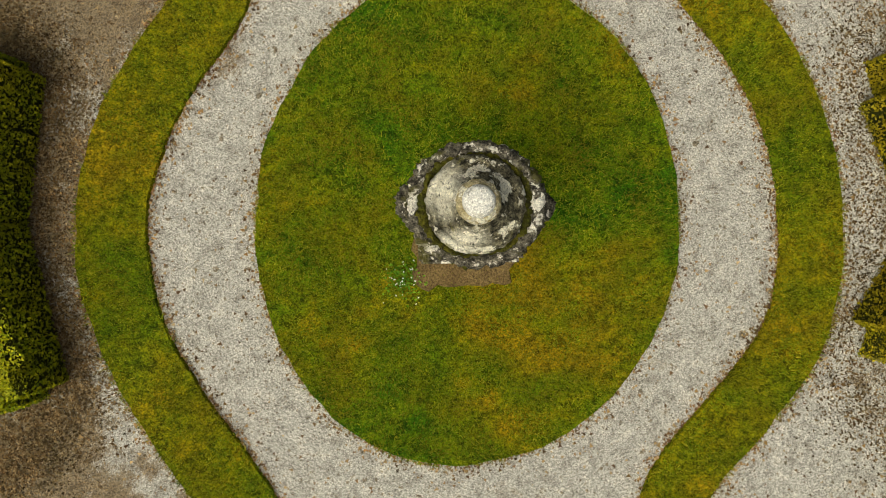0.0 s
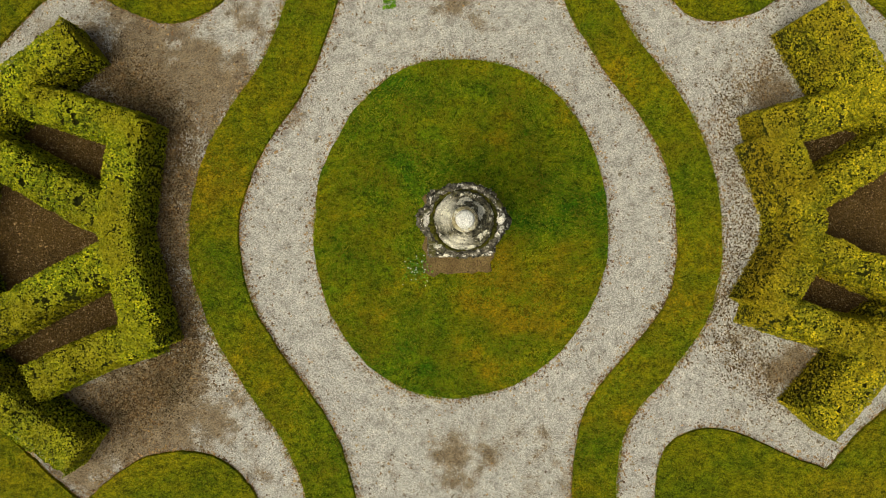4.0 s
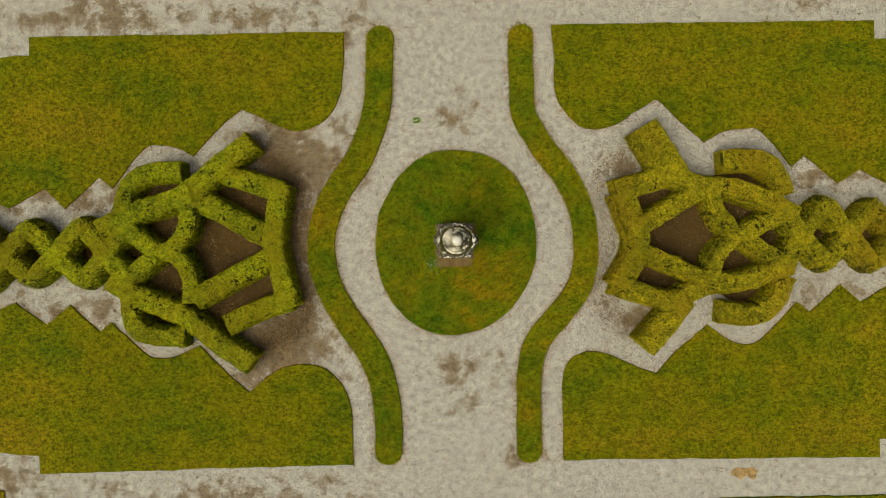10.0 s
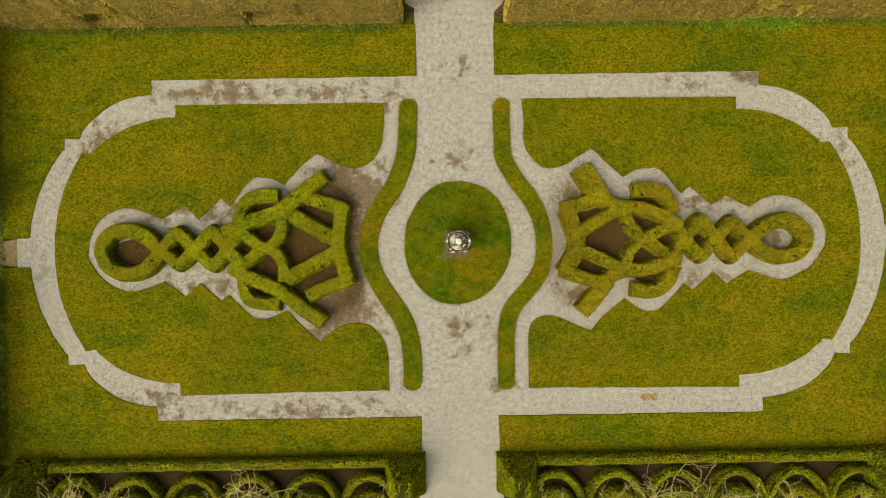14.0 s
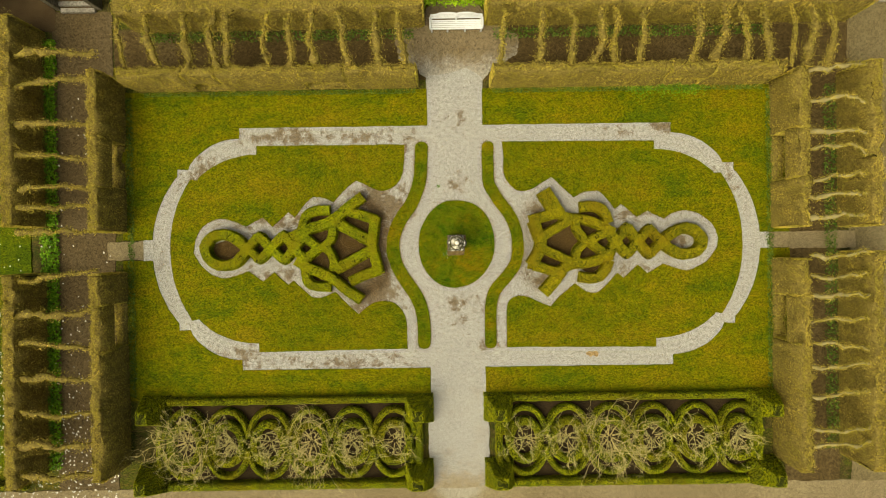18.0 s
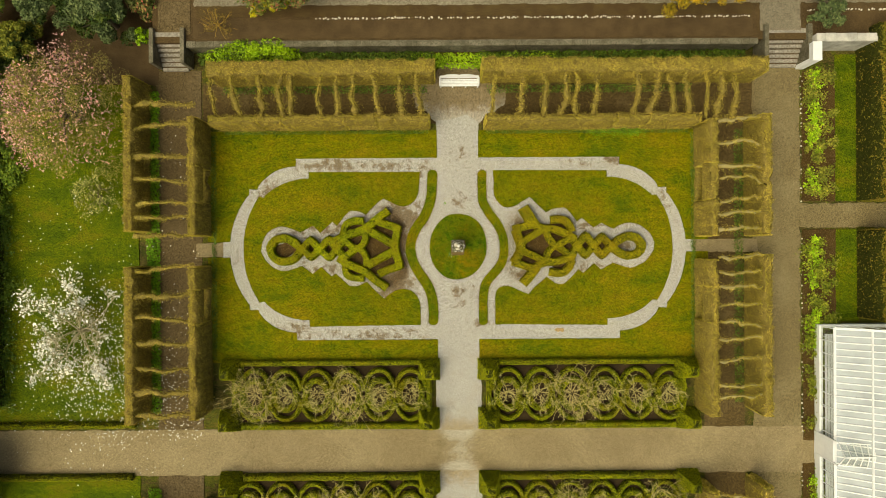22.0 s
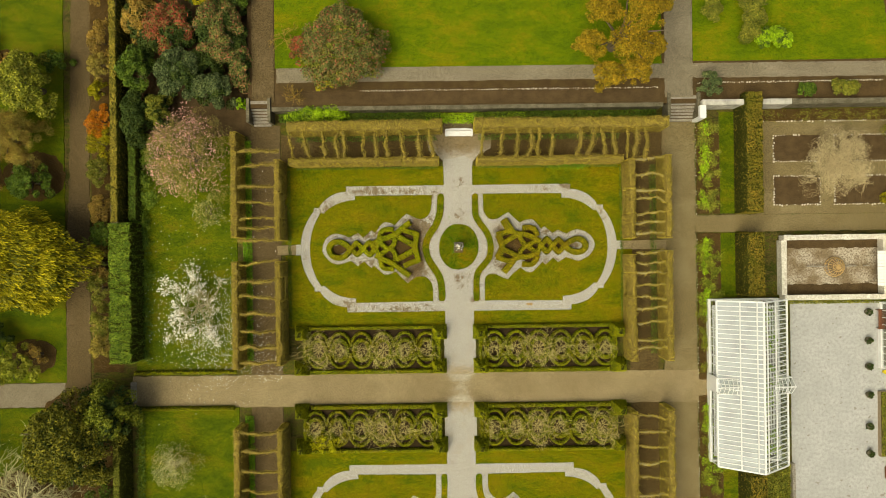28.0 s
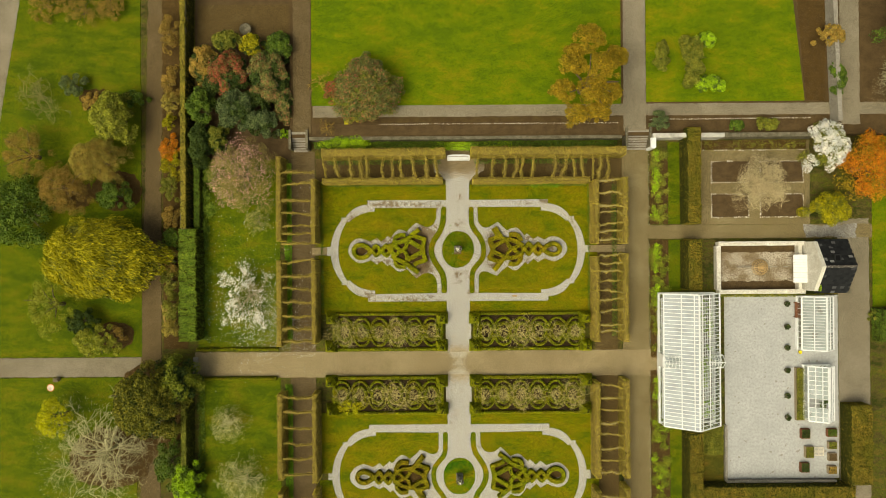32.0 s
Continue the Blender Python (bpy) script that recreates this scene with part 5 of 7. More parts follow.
leafy_tree("brown_bush", -40.0, -9.6, 0, 1.3, 1.2, 2.2, M_BROWN, "small brown twiggy lawn bush", 910, 1800, 0.1, 9, "bush", thin=0.4)
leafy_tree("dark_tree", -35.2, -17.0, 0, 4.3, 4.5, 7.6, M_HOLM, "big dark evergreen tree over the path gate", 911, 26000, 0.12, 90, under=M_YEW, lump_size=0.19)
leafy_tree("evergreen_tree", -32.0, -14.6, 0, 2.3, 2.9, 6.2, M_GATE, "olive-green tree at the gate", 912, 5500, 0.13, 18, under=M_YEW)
leafy_tree("round_bush", -31.7, -26.6, 0, 2.0, 2.9, 3.4, M_LIME, "rounded fresh green bush by the wall", 913, 5000, 0.11, 16, "bush", under=M_LAUREL)
leafy_tree("dark_bush", -33.9, -24.5, 0, 1.7, 3.6, 3.0, M_LAUREL, "dark green shrub along the wall", 914, 4000, 0.12, 14, "bush")
leafy_tree("golden_bush", -46.6, -19.0, 0, 2.3, 2.6, 4.4, M_YELLOW, "small tree with bright yellow-green leaves", 915, 6500, 0.10, 40, thin=0.6, lump_size=0.2)
bare_tree("bare_tree", -40.9, -23.0, 0, 8.2, 7.5, M_SILVER, "large leafless tree with silvery branches", 916, 17, 4, 0.10, 0.75, haze=2500)
bare_tree("bare_tree", -49.0, 18.5, 0, 4.0, 4.5, plain("mossy_twigs", (0.32, 0.30, 0.11), 0.9, 0, 0.3, 3, 0.0), "leafless mossy tree on the west lawn", 917, 11, 4, 0.05)
leafy_tree("blue_bush", -45.2, 19.8, 0, 1.8, 1.5, 2.0, M_BLUEFIR, "low grey-green evergreen bush on grass", 918, 2200, 0.1, 10, "bush")
leafy_tree("brown_bush", -42.9, 17.8, 0, 1.6, 1.3, 1.6, M_BROWN, "low reddish brown twiggy bush", 919, 1800, 0.1, 9, "bush")
for i, (y, rx, ry, m, w) in enumerate(((15.2, 0.9, 1.0, M_GOLD, "yellow-green"), (12.0, 1.4, 1.7, M_ORANGE, "orange"), (10.3, 1.5, 1.9, M_GOLD, "golden"), (7.6, 1.3, 1.6, M_OLIVE, "olive-green"), (4.0, 1.2, 1.6, M_BROWN, "brown"), (-1.0, 1.1, 2.2, M_BROWN, "brown"), (-3.4, 1.3, 2.3, M_OLIVE, "olive"), (-6.6, 1.2, 1.6, M_OLIVE, "olive"), (20.0, 1.2, 2.4, M_BROWN, "brown"), (25.5, 1.2, 2.8, M_BROWN, "brown"), (17.5, 1.2, 1.6, M_FAWN, "fawn"), (1.5, 1.3, 1.6, M_LAUREL, "dark green"), (-8.8, 1.1, 1.4, M_FAWN, "straw-coloured"))):
    leafy_tree("wall_shrub", -33.8 + 0.1 * (i % 3), y, 0, rx, ry, 2.2, m, w + " shrub in the bed below the old wall", 930 + i, 2600, 0.1, 12, "bush", thin=0.7)
# shrubbery north of the magnolia
for i, (x, y, rx, ry, h, m, w) in enumerate(((-26.6, 20.9, 2.9, 2.6, 4.0, M_CRIMSON, "crimson-flowered rhododendron"), (-22.0, 20.3, 2.6, 3.2, 4.2, M_RHODO, "rhododendron with a few red flowers"), (-23.8, 24.0, 1.6, 1.4, 3.8, M_GOLD, "bright yellow-green shrub"), (-20.6, 24.0, 1.8, 1.9, 3.6, M_LAUREL, "green rounded shrub"), (-26.8, 24.6, 1.9, 1.3, 3.4, M_OLIVE, "olive shrub"), (-25.6, 16.4, 2.6, 2.5, 4.6, M_BLUEFIR, "blue-green conifer-like shrub"), (-22.6, 14.9, 2.2, 1.7, 4.0, M_BLUEFIR, "grey-green evergreen shrub"), (-29.8, 17.0, 1.8, 2.4, 4.0, M_LAUREL, "dark evergreen shrub"), (-30.0, 12.6, 1.4, 3.0, 3.4, M_YEW, "very dark evergreen"), (-27.9, 13.2, 1.3, 1.8, 3.2, M_OLIVE, "olive evergreen shrub"), (-29.6, 22.0, 1.8, 2.6, 3.0, M_BROWN, "brown rusty shrub"), (-20.3, 17.2, 1.1, 2.6, 2.8, M_RHODO, "pale-flowered shrub"), (-28.2, 19.6, 1.6, 1.6, 3.2, M_YEW, "dark evergreen"), (-23.6, 17.6, 2.2, 1.4, 3.0, M_YEW, "dark evergreen"), (-20.4, 13.9, 0.7, 0.6, 1.6, M_LIME, "small lime-green bush"))):
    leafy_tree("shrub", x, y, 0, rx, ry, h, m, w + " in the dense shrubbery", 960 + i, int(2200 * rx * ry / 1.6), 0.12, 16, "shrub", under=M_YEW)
# magnolias
pk = leafy_tree("pink_magnolia", -25.0, 8.9, 0, 4.0, 4.2, 5.0, M_PINK, "spreading magnolia with pink buds and bare twigs", 980, 15000, 0.10, 70, thin=0.3, lump_size=0.2, bark=M_BARK)
part("branchwork", branches(rng(981), (0, 0, 1.2), 10, 2.1, 1.0, 4, 0.85, 0.03), M_BARK, pk)
part("blossoms", crown_arrays(982, 4.2, 4.4, 1.0, 5.1, 2100, 0.10, 70, lump_size=0.2), M_PINKPETAL, pk, "pink blossoms")
wm = thing("white_magnolia", (-24.6, -5.2, 0), "spreading bare magnolia in white flower", "tree")
part("trunk", tube([(0, 0, -0.1), (0.05, 0, 0.6), (0, 0.05, 1.2)], [0.2, 0.16, 0.12], 8), M_PALEBARK, wm)
wood = branches(rng(983), (0, 0, 1.0), 11, 1.9, 1.0, 4, 0.8, 0.04)
wood = (wood[0] * np.array([1.3, 1.55, 1.0]), wood[1])
part("branchwork", wood, M_PALEBARK, wm)
rw = rng(984)
tips = wood[0][rw.integers(0, len(wood[0]), 4000)]
keep = (np.hypot(tips[:, 0], tips[:, 1]) > 1.2) & ((tips[:, 1] - 1.2 * tips[:, 0] > 1.2) | (tips[:, 1] < -2.0) | (rw.random(4000) < 0.3))
tips = np.repeat(tips[keep][:420], 3, 0)
tips = tips + rw.normal(0, 0.17, tips.shape)
part("blossoms", leaf_cards(tips, np.tile(np.array([0, 0, 1.0]), (len(tips), 1)), 0.10, rw, 0.6), M_PETAL, wm, "white blossoms")
bare_tree("bare_bush", -23.6, 3.6, 0, 1.8, 1.8, M_BARK, "small leafless bush on the magnolia lawn", 985, 8, 3, 0.02, 0.8, "bush", 0, 260)
bare_tree("budding_bush", -27.1, -20.2, 0, 2.4, 2.4, M_SILVER, "small leafless tree on the lawn", 986, 9, 4, 0.045, 0.8, "bush", 300, 900)
bare_tree("budding_bush", -25.2, -26.6, 0, 3.2, 3.0, M_SILVER, "wide leafless bush on the lawn", 987, 10, 4, 0.05, 0.8, "bush", 500, 1600)
r = rng(990)
q = np.concatenate([np.stack([r.normal(-24.1, 2.5, 1500), r.normal(-7.3, 2.7, 1500), np.full(1500, 0.045)], 1), np.stack([r.uniform(-24, -17, 330), r.uniform(-12.6, -8, 330), np.full(330, 0.04)], 1), np.stack([r.uniform(-30, -17.2, 260), r.uniform(-15, 8, 260), np.full(260, 0.04)], 1)])
tagged(part("fallen_petals", leaf_cards(q, np.tile(np.array([0, 0, 1.0]), (len(q), 1)), 0.055, r, 0.3), M_PETAL), "fallen white magnolia petals on the grass", "petals", "", "stuff")

# north and east
leafy_tree("rhododendron", -10.4, 18.3, T, 4.0, 4.0, 4.6, M_RHODO, "large rounded rhododendron with dull red flowers", 1001, 17000, 0.12, 80, "shrub", under=M_OLIVE, lump_size=0.2)
leafy_tree("yellow_shrub", -12.2, 15.6, T, 1.3, 1.0, 2.0, M_GOLD, "yellow-green shrub at the rhododendron's foot", 1002, 2200, 0.1, 9, "shrub")
leafy_tree("red_shrub", -14.2, 18.6, T, 1.3, 1.5, 2.4, M_CRIMSON, "thin shrub with red flowers", 1003, 1900, 0.1, 10, "shrub")
bare_tree("bare_shrub", -16.0, 19.6, T, 2.2, 2.2, M_BROWN, "thin brown leafless shrub", 1004, 8, 3, 0.03, 0.7, "shrub")
bare_tree("bare_shrub", -15.2, 14.3, T, 2.0, 1.8, M_BROWN, "thin brown leafless shrub on the terrace", 1005, 8, 3, 0.03, 0.7, "shrub")
ct = thing("conifer_tree", (14.5, 18.6, T), "tall conifer with rusty gold feathery clumps", "tree")
trunk, limb = limbs_arrays(1010, 9, 3.6, 2.2, 8.5, 0.32)
part("trunk", trunk, M_BARK, ct)
part("limbs", limb, M_BARK, ct)
for i, (dx, dy, s, zz) in enumerate(((-0.2, 4.3, 1.9, 7.0), (2.9, 2.6, 1.4, 6.0), (-2.0, 1.6, 1.6, 6.6), (0.9, 0.8, 2.0, 8.2), (-2.9, -1.0, 1.5, 5.6), (0.2, -1.6, 2.0, 7.2), (2.2, -1.2, 1.4, 6.0), (-1.2, -3.6, 1.5, 5.0), (1.2, -3.2, 1.4, 5.2), (-1.6, 3.2, 1.2, 5.4))):
    lobe = crown_arrays(1011 + i, s, s * 0.9, zz - 2.2, zz, 3600, 0.12, 26, thin=0.7, lump_size=0.3)
    part("foliage_clump", (lobe[0] + np.array([dx, dy, 0]), lobe[1]), M_RUST, ct)
for i, (x, y, rx, ry, h, m, w) in enumerate(((23.8, 22.3, 0.9, 2.0, 1.6, M_OLIVE, "olive shrub"), (27.2, 21.8, 1.6, 3.4, 1.8, M_OLIVE, "long olive shrub"), (28.9, 24.2, 1.2, 1.1, 1.6, M_LIME, "lime-green shrub"), (29.4, 19.2, 2.0, 1.0, 1.6, M_LIME, "bright lime-green shrub"), (23.4, 14.9, 1.2, 1.2, 1.8, M_BLUEFIR, "rounded grey-green shrub"), (44.0, 19.5, 1.0, 2.6, 2.0, M_LAUREL, "green climber"), (43.0, 24.5, 1.9, 1.5, 2.6, M_BROWN, "brown twiggy shrub"), (36.0, 14.4, 1.5, 0.9, 1.4, M_OLIVE, "olive shrub"), (32.4, 14.3, 1.0, 0.8, 1.2, M_LAUREL, "green shrub"))):
    leafy_tree("shrub", x, y, T if y > 13.5 else 0, rx, ry, h, m, w + " on the upper terrace", 1030 + i, int(1700 * max(1, rx * ry)), 0.1, 14, "shrub", under=M_LAUREL if m is M_LIME else None)
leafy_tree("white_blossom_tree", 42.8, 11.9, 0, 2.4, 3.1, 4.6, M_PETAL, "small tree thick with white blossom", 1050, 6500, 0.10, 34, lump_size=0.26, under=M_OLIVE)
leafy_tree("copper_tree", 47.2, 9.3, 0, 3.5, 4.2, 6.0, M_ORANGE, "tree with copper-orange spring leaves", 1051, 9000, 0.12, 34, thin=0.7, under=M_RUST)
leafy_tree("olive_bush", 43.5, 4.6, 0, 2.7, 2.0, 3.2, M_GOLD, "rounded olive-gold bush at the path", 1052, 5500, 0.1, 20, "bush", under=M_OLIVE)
leafy_tree("evergreen_tree", 51.0, 26.0, T, 3.6, 4.0, 6.0, M_LAUREL, "dark green tree beside the far path", 1053, 7000, 0.14, 26)
bare_tree("bare_tree", 51.0, 18.0, T, 5.0, 6.0, M_PALEBARK, "leafless grey tree beside the far path", 1054, 12, 4, 0.1, haze=2500)
bare_tree("round_fruit_tree", 35.3, 7.5, 0, 3.5, 3.6, plain("fawn_twigs", (0.72, 0.60, 0.34), 0.9, 0, 0.35, 6, 0.0), "dome-shaped leafless fruit tree among the dug beds", 1055, 30, 4, 0.05, 0.85, haze=9000)
leafy_tree("ivy_tree", 49.6, -8.0, 0, 1.0, 1.0, 1.0, M_OLIVE, "olive shrub at the track", 1056, 900, 0.1, 6, "bush")


def hedge_block(name, x0, y0, x1, y1, h, mat, label, seed, leaf=0.085, density=200, core=None, category="hedge", lump=0.05):
    ob = thing(name, (0, 0, 0), label, category)
    if abs(x1 - x0) > abs(y1 - y0):
        line, w = polyline([(x0, (y0 + y1) / 2), (x1, (y0 + y1) / 2)], 0.25), abs(y1 - y0)
    else:
        line, w = polyline([((x0 + x1) / 2, y0), ((x0 + x1) / 2, y1)], 0.25), abs(x1 - x0)
    hedge_part("foliage", hedge_arrays(line, w, h, seed, leaf=leaf, density=density, lump=lump, taper=0.06, side=0.5), mat, ob, core)
    return ob


M_BEECH = leaf_material("old_beech_leaves", [(0.06, 0.05, 0.008), (0.14, 0.10, 0.014), (0.11, 0.11, 0.014), (0.21, 0.13, 0.02)], 0.7, (0.12, 0.12, 0.012), 0.4)
for ya, yb in ((3.0, 14.0), (-4.7, 1.0), (-45, -21.4)):
    hedge_block("tall_hedge", 26.5, ya, 28.2, yb, 2.4, M_BEECH, "tall clipped hedge, brownish on top", 1100 + int(yb))
hedge_block("boundary_hedge", -32.3, -10.2, -30.2, 2.6, 2.6, M_HEDGE_G, "broad clipped green hedge on the west side", 1110, 0.075, 520, lump=0.13)
hedge_block("low_hedge", -31.0, -11.75, -21.4, -11.35, 0.6, M_BOX, "low clipped hedge along the cross path", 1111, 0.03, 600)
hedge_block("low_hedge", -31.0, -15.2, -21.6, -14.8, 0.6, M_BOX, "low clipped hedge along the cross path", 1112, 0.03, 600)
hedge_block("south_hedge", 28.5, -29.2, 46.0, -27.7, 1.8, M_BEECH, "clipped hedge along the yard's south end", 1113)
hedge_block("yard_hedge", 45.4, -27.5, 48.0, -18.4, 2.0, M_BEECH, "clipped hedge block beside the yard", 1114)
hedge_block("yard_hedge", 49.3, -11.0, 58.0, -7.2, 1.8, M_LAUREL, "clipped hedge beside the track", 1115)
stone_wall("old_wall", -31.75, 2.6, -31.5, 60.0, -0.05, 2.5, 0.55, "old boundary wall hidden by yellowish ivy", M_WALL, None, 21)
stone_wall("old_wall", -31.9, -17.0, -31.9, -46.0, -0.05, 2.3, 0.5, "old boundary wall overgrown at the foot", M_WALL, None, 22)
hedge_block("wall_ivy", -32.05, 2.8, -31.3, 59.0, 2.62, M_STRAW, "yellow-brown withered ivy capping the old wall", 1116, 0.06, 330, category="climber")
hedge_block("wall_ivy", -31.0, 3.0, -30.2, 11.0, 1.4, M_LAUREL, "dark ivy at the wall's foot", 1117, 0.07, 330, category="climber")


def ground_cover(name, x0, y0, x1, y1, n, leaf, h, mat, label, seed, clumps=None, category="plants", z=0.0):
    """Low leafy plants strewn over a strip, in clumps where these are given."""
    r = rng(seed)
    if clumps:
        c = np.stack([r.uniform(x0, x1, clumps), r.uniform(y0, y1, clumps)], 1)
        i = r.integers(0, clumps, n)
        s = r.uniform(0.1, 0.3, clumps)[i]
        xy = c[i] + r.normal(0, 1, (n, 2)) * s[:, None]
    else:
        xy = np.stack([r.uniform(x0, x1, n), r.uniform(y0, y1, n)], 1)
    p = np.concatenate([xy, (z + r.uniform(0.02, h, n))[:, None]], 1)
    return tagged(part(name, leaf_cards(p, np.tile(np.array([0, 0, 1.0]), (n, 1)), leaf, r, 0.6), mat), label, category, "", "stuff")


ground_cover("wall_plants", -17.0, 12.2, -1.5, 13.0, 3600, 0.09, 0.5, M_LAUREL, "dark green plants below the terrace wall", 1201)
ground_cover("wall_plants", 1.5, 12.2, 19.0, 13.0, 3600, 0.09, 0.5, M_LAUREL, "dark green plants below the terrace wall", 1202)
ground_cover("ferns", -3.0, 11.9, 6.5, 12.9, 2400, 0.08, 0.4, M_LIME, "fresh green ferns behind the bench", 1203)
leafy_tree("privet_hedge", -13.2, 12.8, 0, 3.2, 0.8, 2.0, M_LIME, "bright green shrubs against the terrace wall", 1204, 4200, 0.09, 24, "shrub", under=M_LAUREL)
ground_cover("row_foot_plants", -20.6, -10.8, -19.75, 10.5, 6500, 0.07, 0.3, M_FRESH, "green shoots along the hornbeam's foot", 1205)
ground_cover("row_foot_plants", -20.6, -40, -19.75, -15.8, 6500, 0.07, 0.3, M_FRESH, "green shoots along the hornbeam's foot", 1206)
ground_cover("row_foot_plants", -15.5, 10.3, -2.0, 10.8, 1600, 0.06, 0.25, M_LAUREL, "green shoots along the hornbeam's foot", 1207)
ground_cover("row_foot_plants", 2.0, 10.3, 15.5, 10.8, 1600, 0.06, 0.25, M_LAUREL, "green shoots along the hornbeam's foot", 1208)
ground_cover("row_foot_plants", 18.3, -10.3, 18.9, 7.8, 2200, 0.06, 0.25, M_LAUREL, "green shoots along the hornbeam's foot", 1209)
ground_cover("hedge_foot_grass", -15.4, 7.62, -1.9, 7.86, 2200, 0.04, 0.14, M_LAUREL, "long green grass at the hedge foot", 1210)
ground_cover("hedge_foot_grass", 1.9, 7.6, 15.3, 7.84, 2600, 0.04, 0.14, M_LAUREL, "long green grass at the hedge foot", 1211)
ground_cover("hedge_foot_grass", -16.35, -7.3, -16.0, 7.6, 1800, 0.05, 0.16, M_LAUREL, "long green grass at the hedge foot", 1212)
ground_cover("hedge_foot_grass", 15.45, -7.3, 15.75, 7.6, 1800, 0.05, 0.16, M_LAUREL, "long green grass at the hedge foot", 1213)
ground_cover("hedge_foot_grass", 8.8, 7.6, 12.4, 7.82, 1300, 0.04, 0.15, M_FRESH, "long bright grass at the hedge foot", 1225, 30)
ground_cover("border_plants", 23.1, 3.2, 24.9, 11.4, 3800, 0.09, 0.35, M_OLIVE, "sparse border plants over bare soil", 1214, 40)
ground_cover("border_plants", 23.1, -12.6, 24.9, 0.9, 6500, 0.08, 0.35, M_GATE, "sparse border plants over bare soil", 1215, 60)
ground_cover("border_plants", 23.1, -40, 24.9, -14.6, 9000, 0.08, 0.35, M_GATE, "sparse border plants over bare soil", 1216, 90)
ground_cover("lime_clumps", 23.2, 3.4, 23.9, 11.4, 950, 0.1, 0.4, M_LIME, "bright lime-green clumps in the border", 1217, 16)
ground_cover("lime_clumps", 23.2, -6.5, 23.9, 0.9, 650, 0.1, 0.4, M_LIME, "bright lime-green clumps in the border", 1218, 12)
ground_cover("lime_clumps", 23.2, -30, 24.6, -15.0, 900, 0.1, 0.4, M_LIME, "bright lime-green clumps in the border", 1219, 22)
ground_cover("seedlings", 29.4, 11.9, 41.4, 12.8, 1100, 0.06, 0.15, M_OLIVE, "rows of young plants in the long bed", 1220, 70)
ground_cover("greenhouse_foot_plants", 28.3, -24.5, 31.4, -20.9, 2600, 0.08, 0.4, M_OLIVE, "rough weeds beside the greenhouse", 1221)
ground_cover("greenhouse_foot_plants", 30.7, -20.3, 31.2, -6.0, 1600, 0.07, 0.35, M_OLIVE, "plants along the greenhouse wall", 1222)
ground_cover("wall_foot_plants", -31.0, -46, -30.2, -16.0, 2600, 0.09, 0.4, M_LAUREL, "dark plants at the old wall's foot", 1223)

for i, (x, y, rx, ry) in enumerate(((-44.0, 28.6, 3.0, 1.8), (-48.5, 29.3, 2.6, 1.8), (-40.8, 29.0, 1.8, 1.5))):
    leafy_tree("russet_scrub", x, y, 0, rx, ry, 1.4, M_BROWN, "low russet twiggy scrub on the lawn", 1060 + i, 4500, 0.15, 30, "shrub", thin=0.14, lump_size=0.2)
slab("track_lawn", box_outline(49.4, -7.0, 140, 14.0), 0.03, M_LAWN_N, 0.05, 0.1, 130, "bright mown lawn beyond the stony track", category="lawn", step=0.3)
hedge_block("wall_ivy", -32.25, -46.0, -31.5, -17.0, 2.42, M_OLIVE, "olive ivy capping the old wall", 1118, 0.06, 330, category="climber")
ground_cover("yard_weeds", 31.0, -5.75, 43.5, -5.45, 1500, 0.07, 0.25, M_OLIVE, "olive weeds along the yard's wall", 1224)
leafy_tree("golden_bush", -12.9, -18.4, 0, 1.7, 1.0, 1.3, M_YELLOW, "sprawling yellow-green bush over a box ring", 1061, 1300, 0.09, 16, "bush", thin=0.5)

# ---- stone urn ----


def lathe(profile, n=40, seed=0, rough=0.0, squash=(1, 1)):
    r = rng(seed)
    v, f = [], []
    m = len(profile)
    ang = np.linspace(0, 2 * np.pi, n, endpoint=False)
    pr = np.array(profile)
    v = np.stack([pr[:, None, 0] * np.cos(ang) * squash[0], pr[:, None, 0] * np.sin(ang) * squash[1], np.repeat(pr[:, None, 1], n, 1)], 2)
    if rough:
        for i in range(m):
            for j in range(n):
                k = 0.45 * noise.noise(Vector(v[i, j] * 8.0) + Vector((seed, 0, 0))) + 0.7 * noise.noise(Vector(v[i, j] * 22.0)) + 0.6 * noise.noise(Vector(v[i, j] * 55.0))
                v[i, j] *= np.array([1 + k * rough / max(0.1, pr[i, 0]), 1 + k * rough / max(0.1, pr[i, 0]), 1])
                v[i, j, 2] += k * rough * 0.6
    idx = np.arange(m * n).reshape(m, n)
    q = np.stack([idx[:-1], np.roll(idx[:-1], -1, 1), np.roll(idx[1:], -1, 1), idx[1:]], 2).reshape(-1, 4)
    return v.reshape(-1, 3), [q, idx[-1][None, :], idx[0][None, ::-1]]


def smooth(ob):
    ob.data.polygons.foreach_set("use_smooth", np.ones(len(ob.data.polygons), dtype=bool))
    return ob


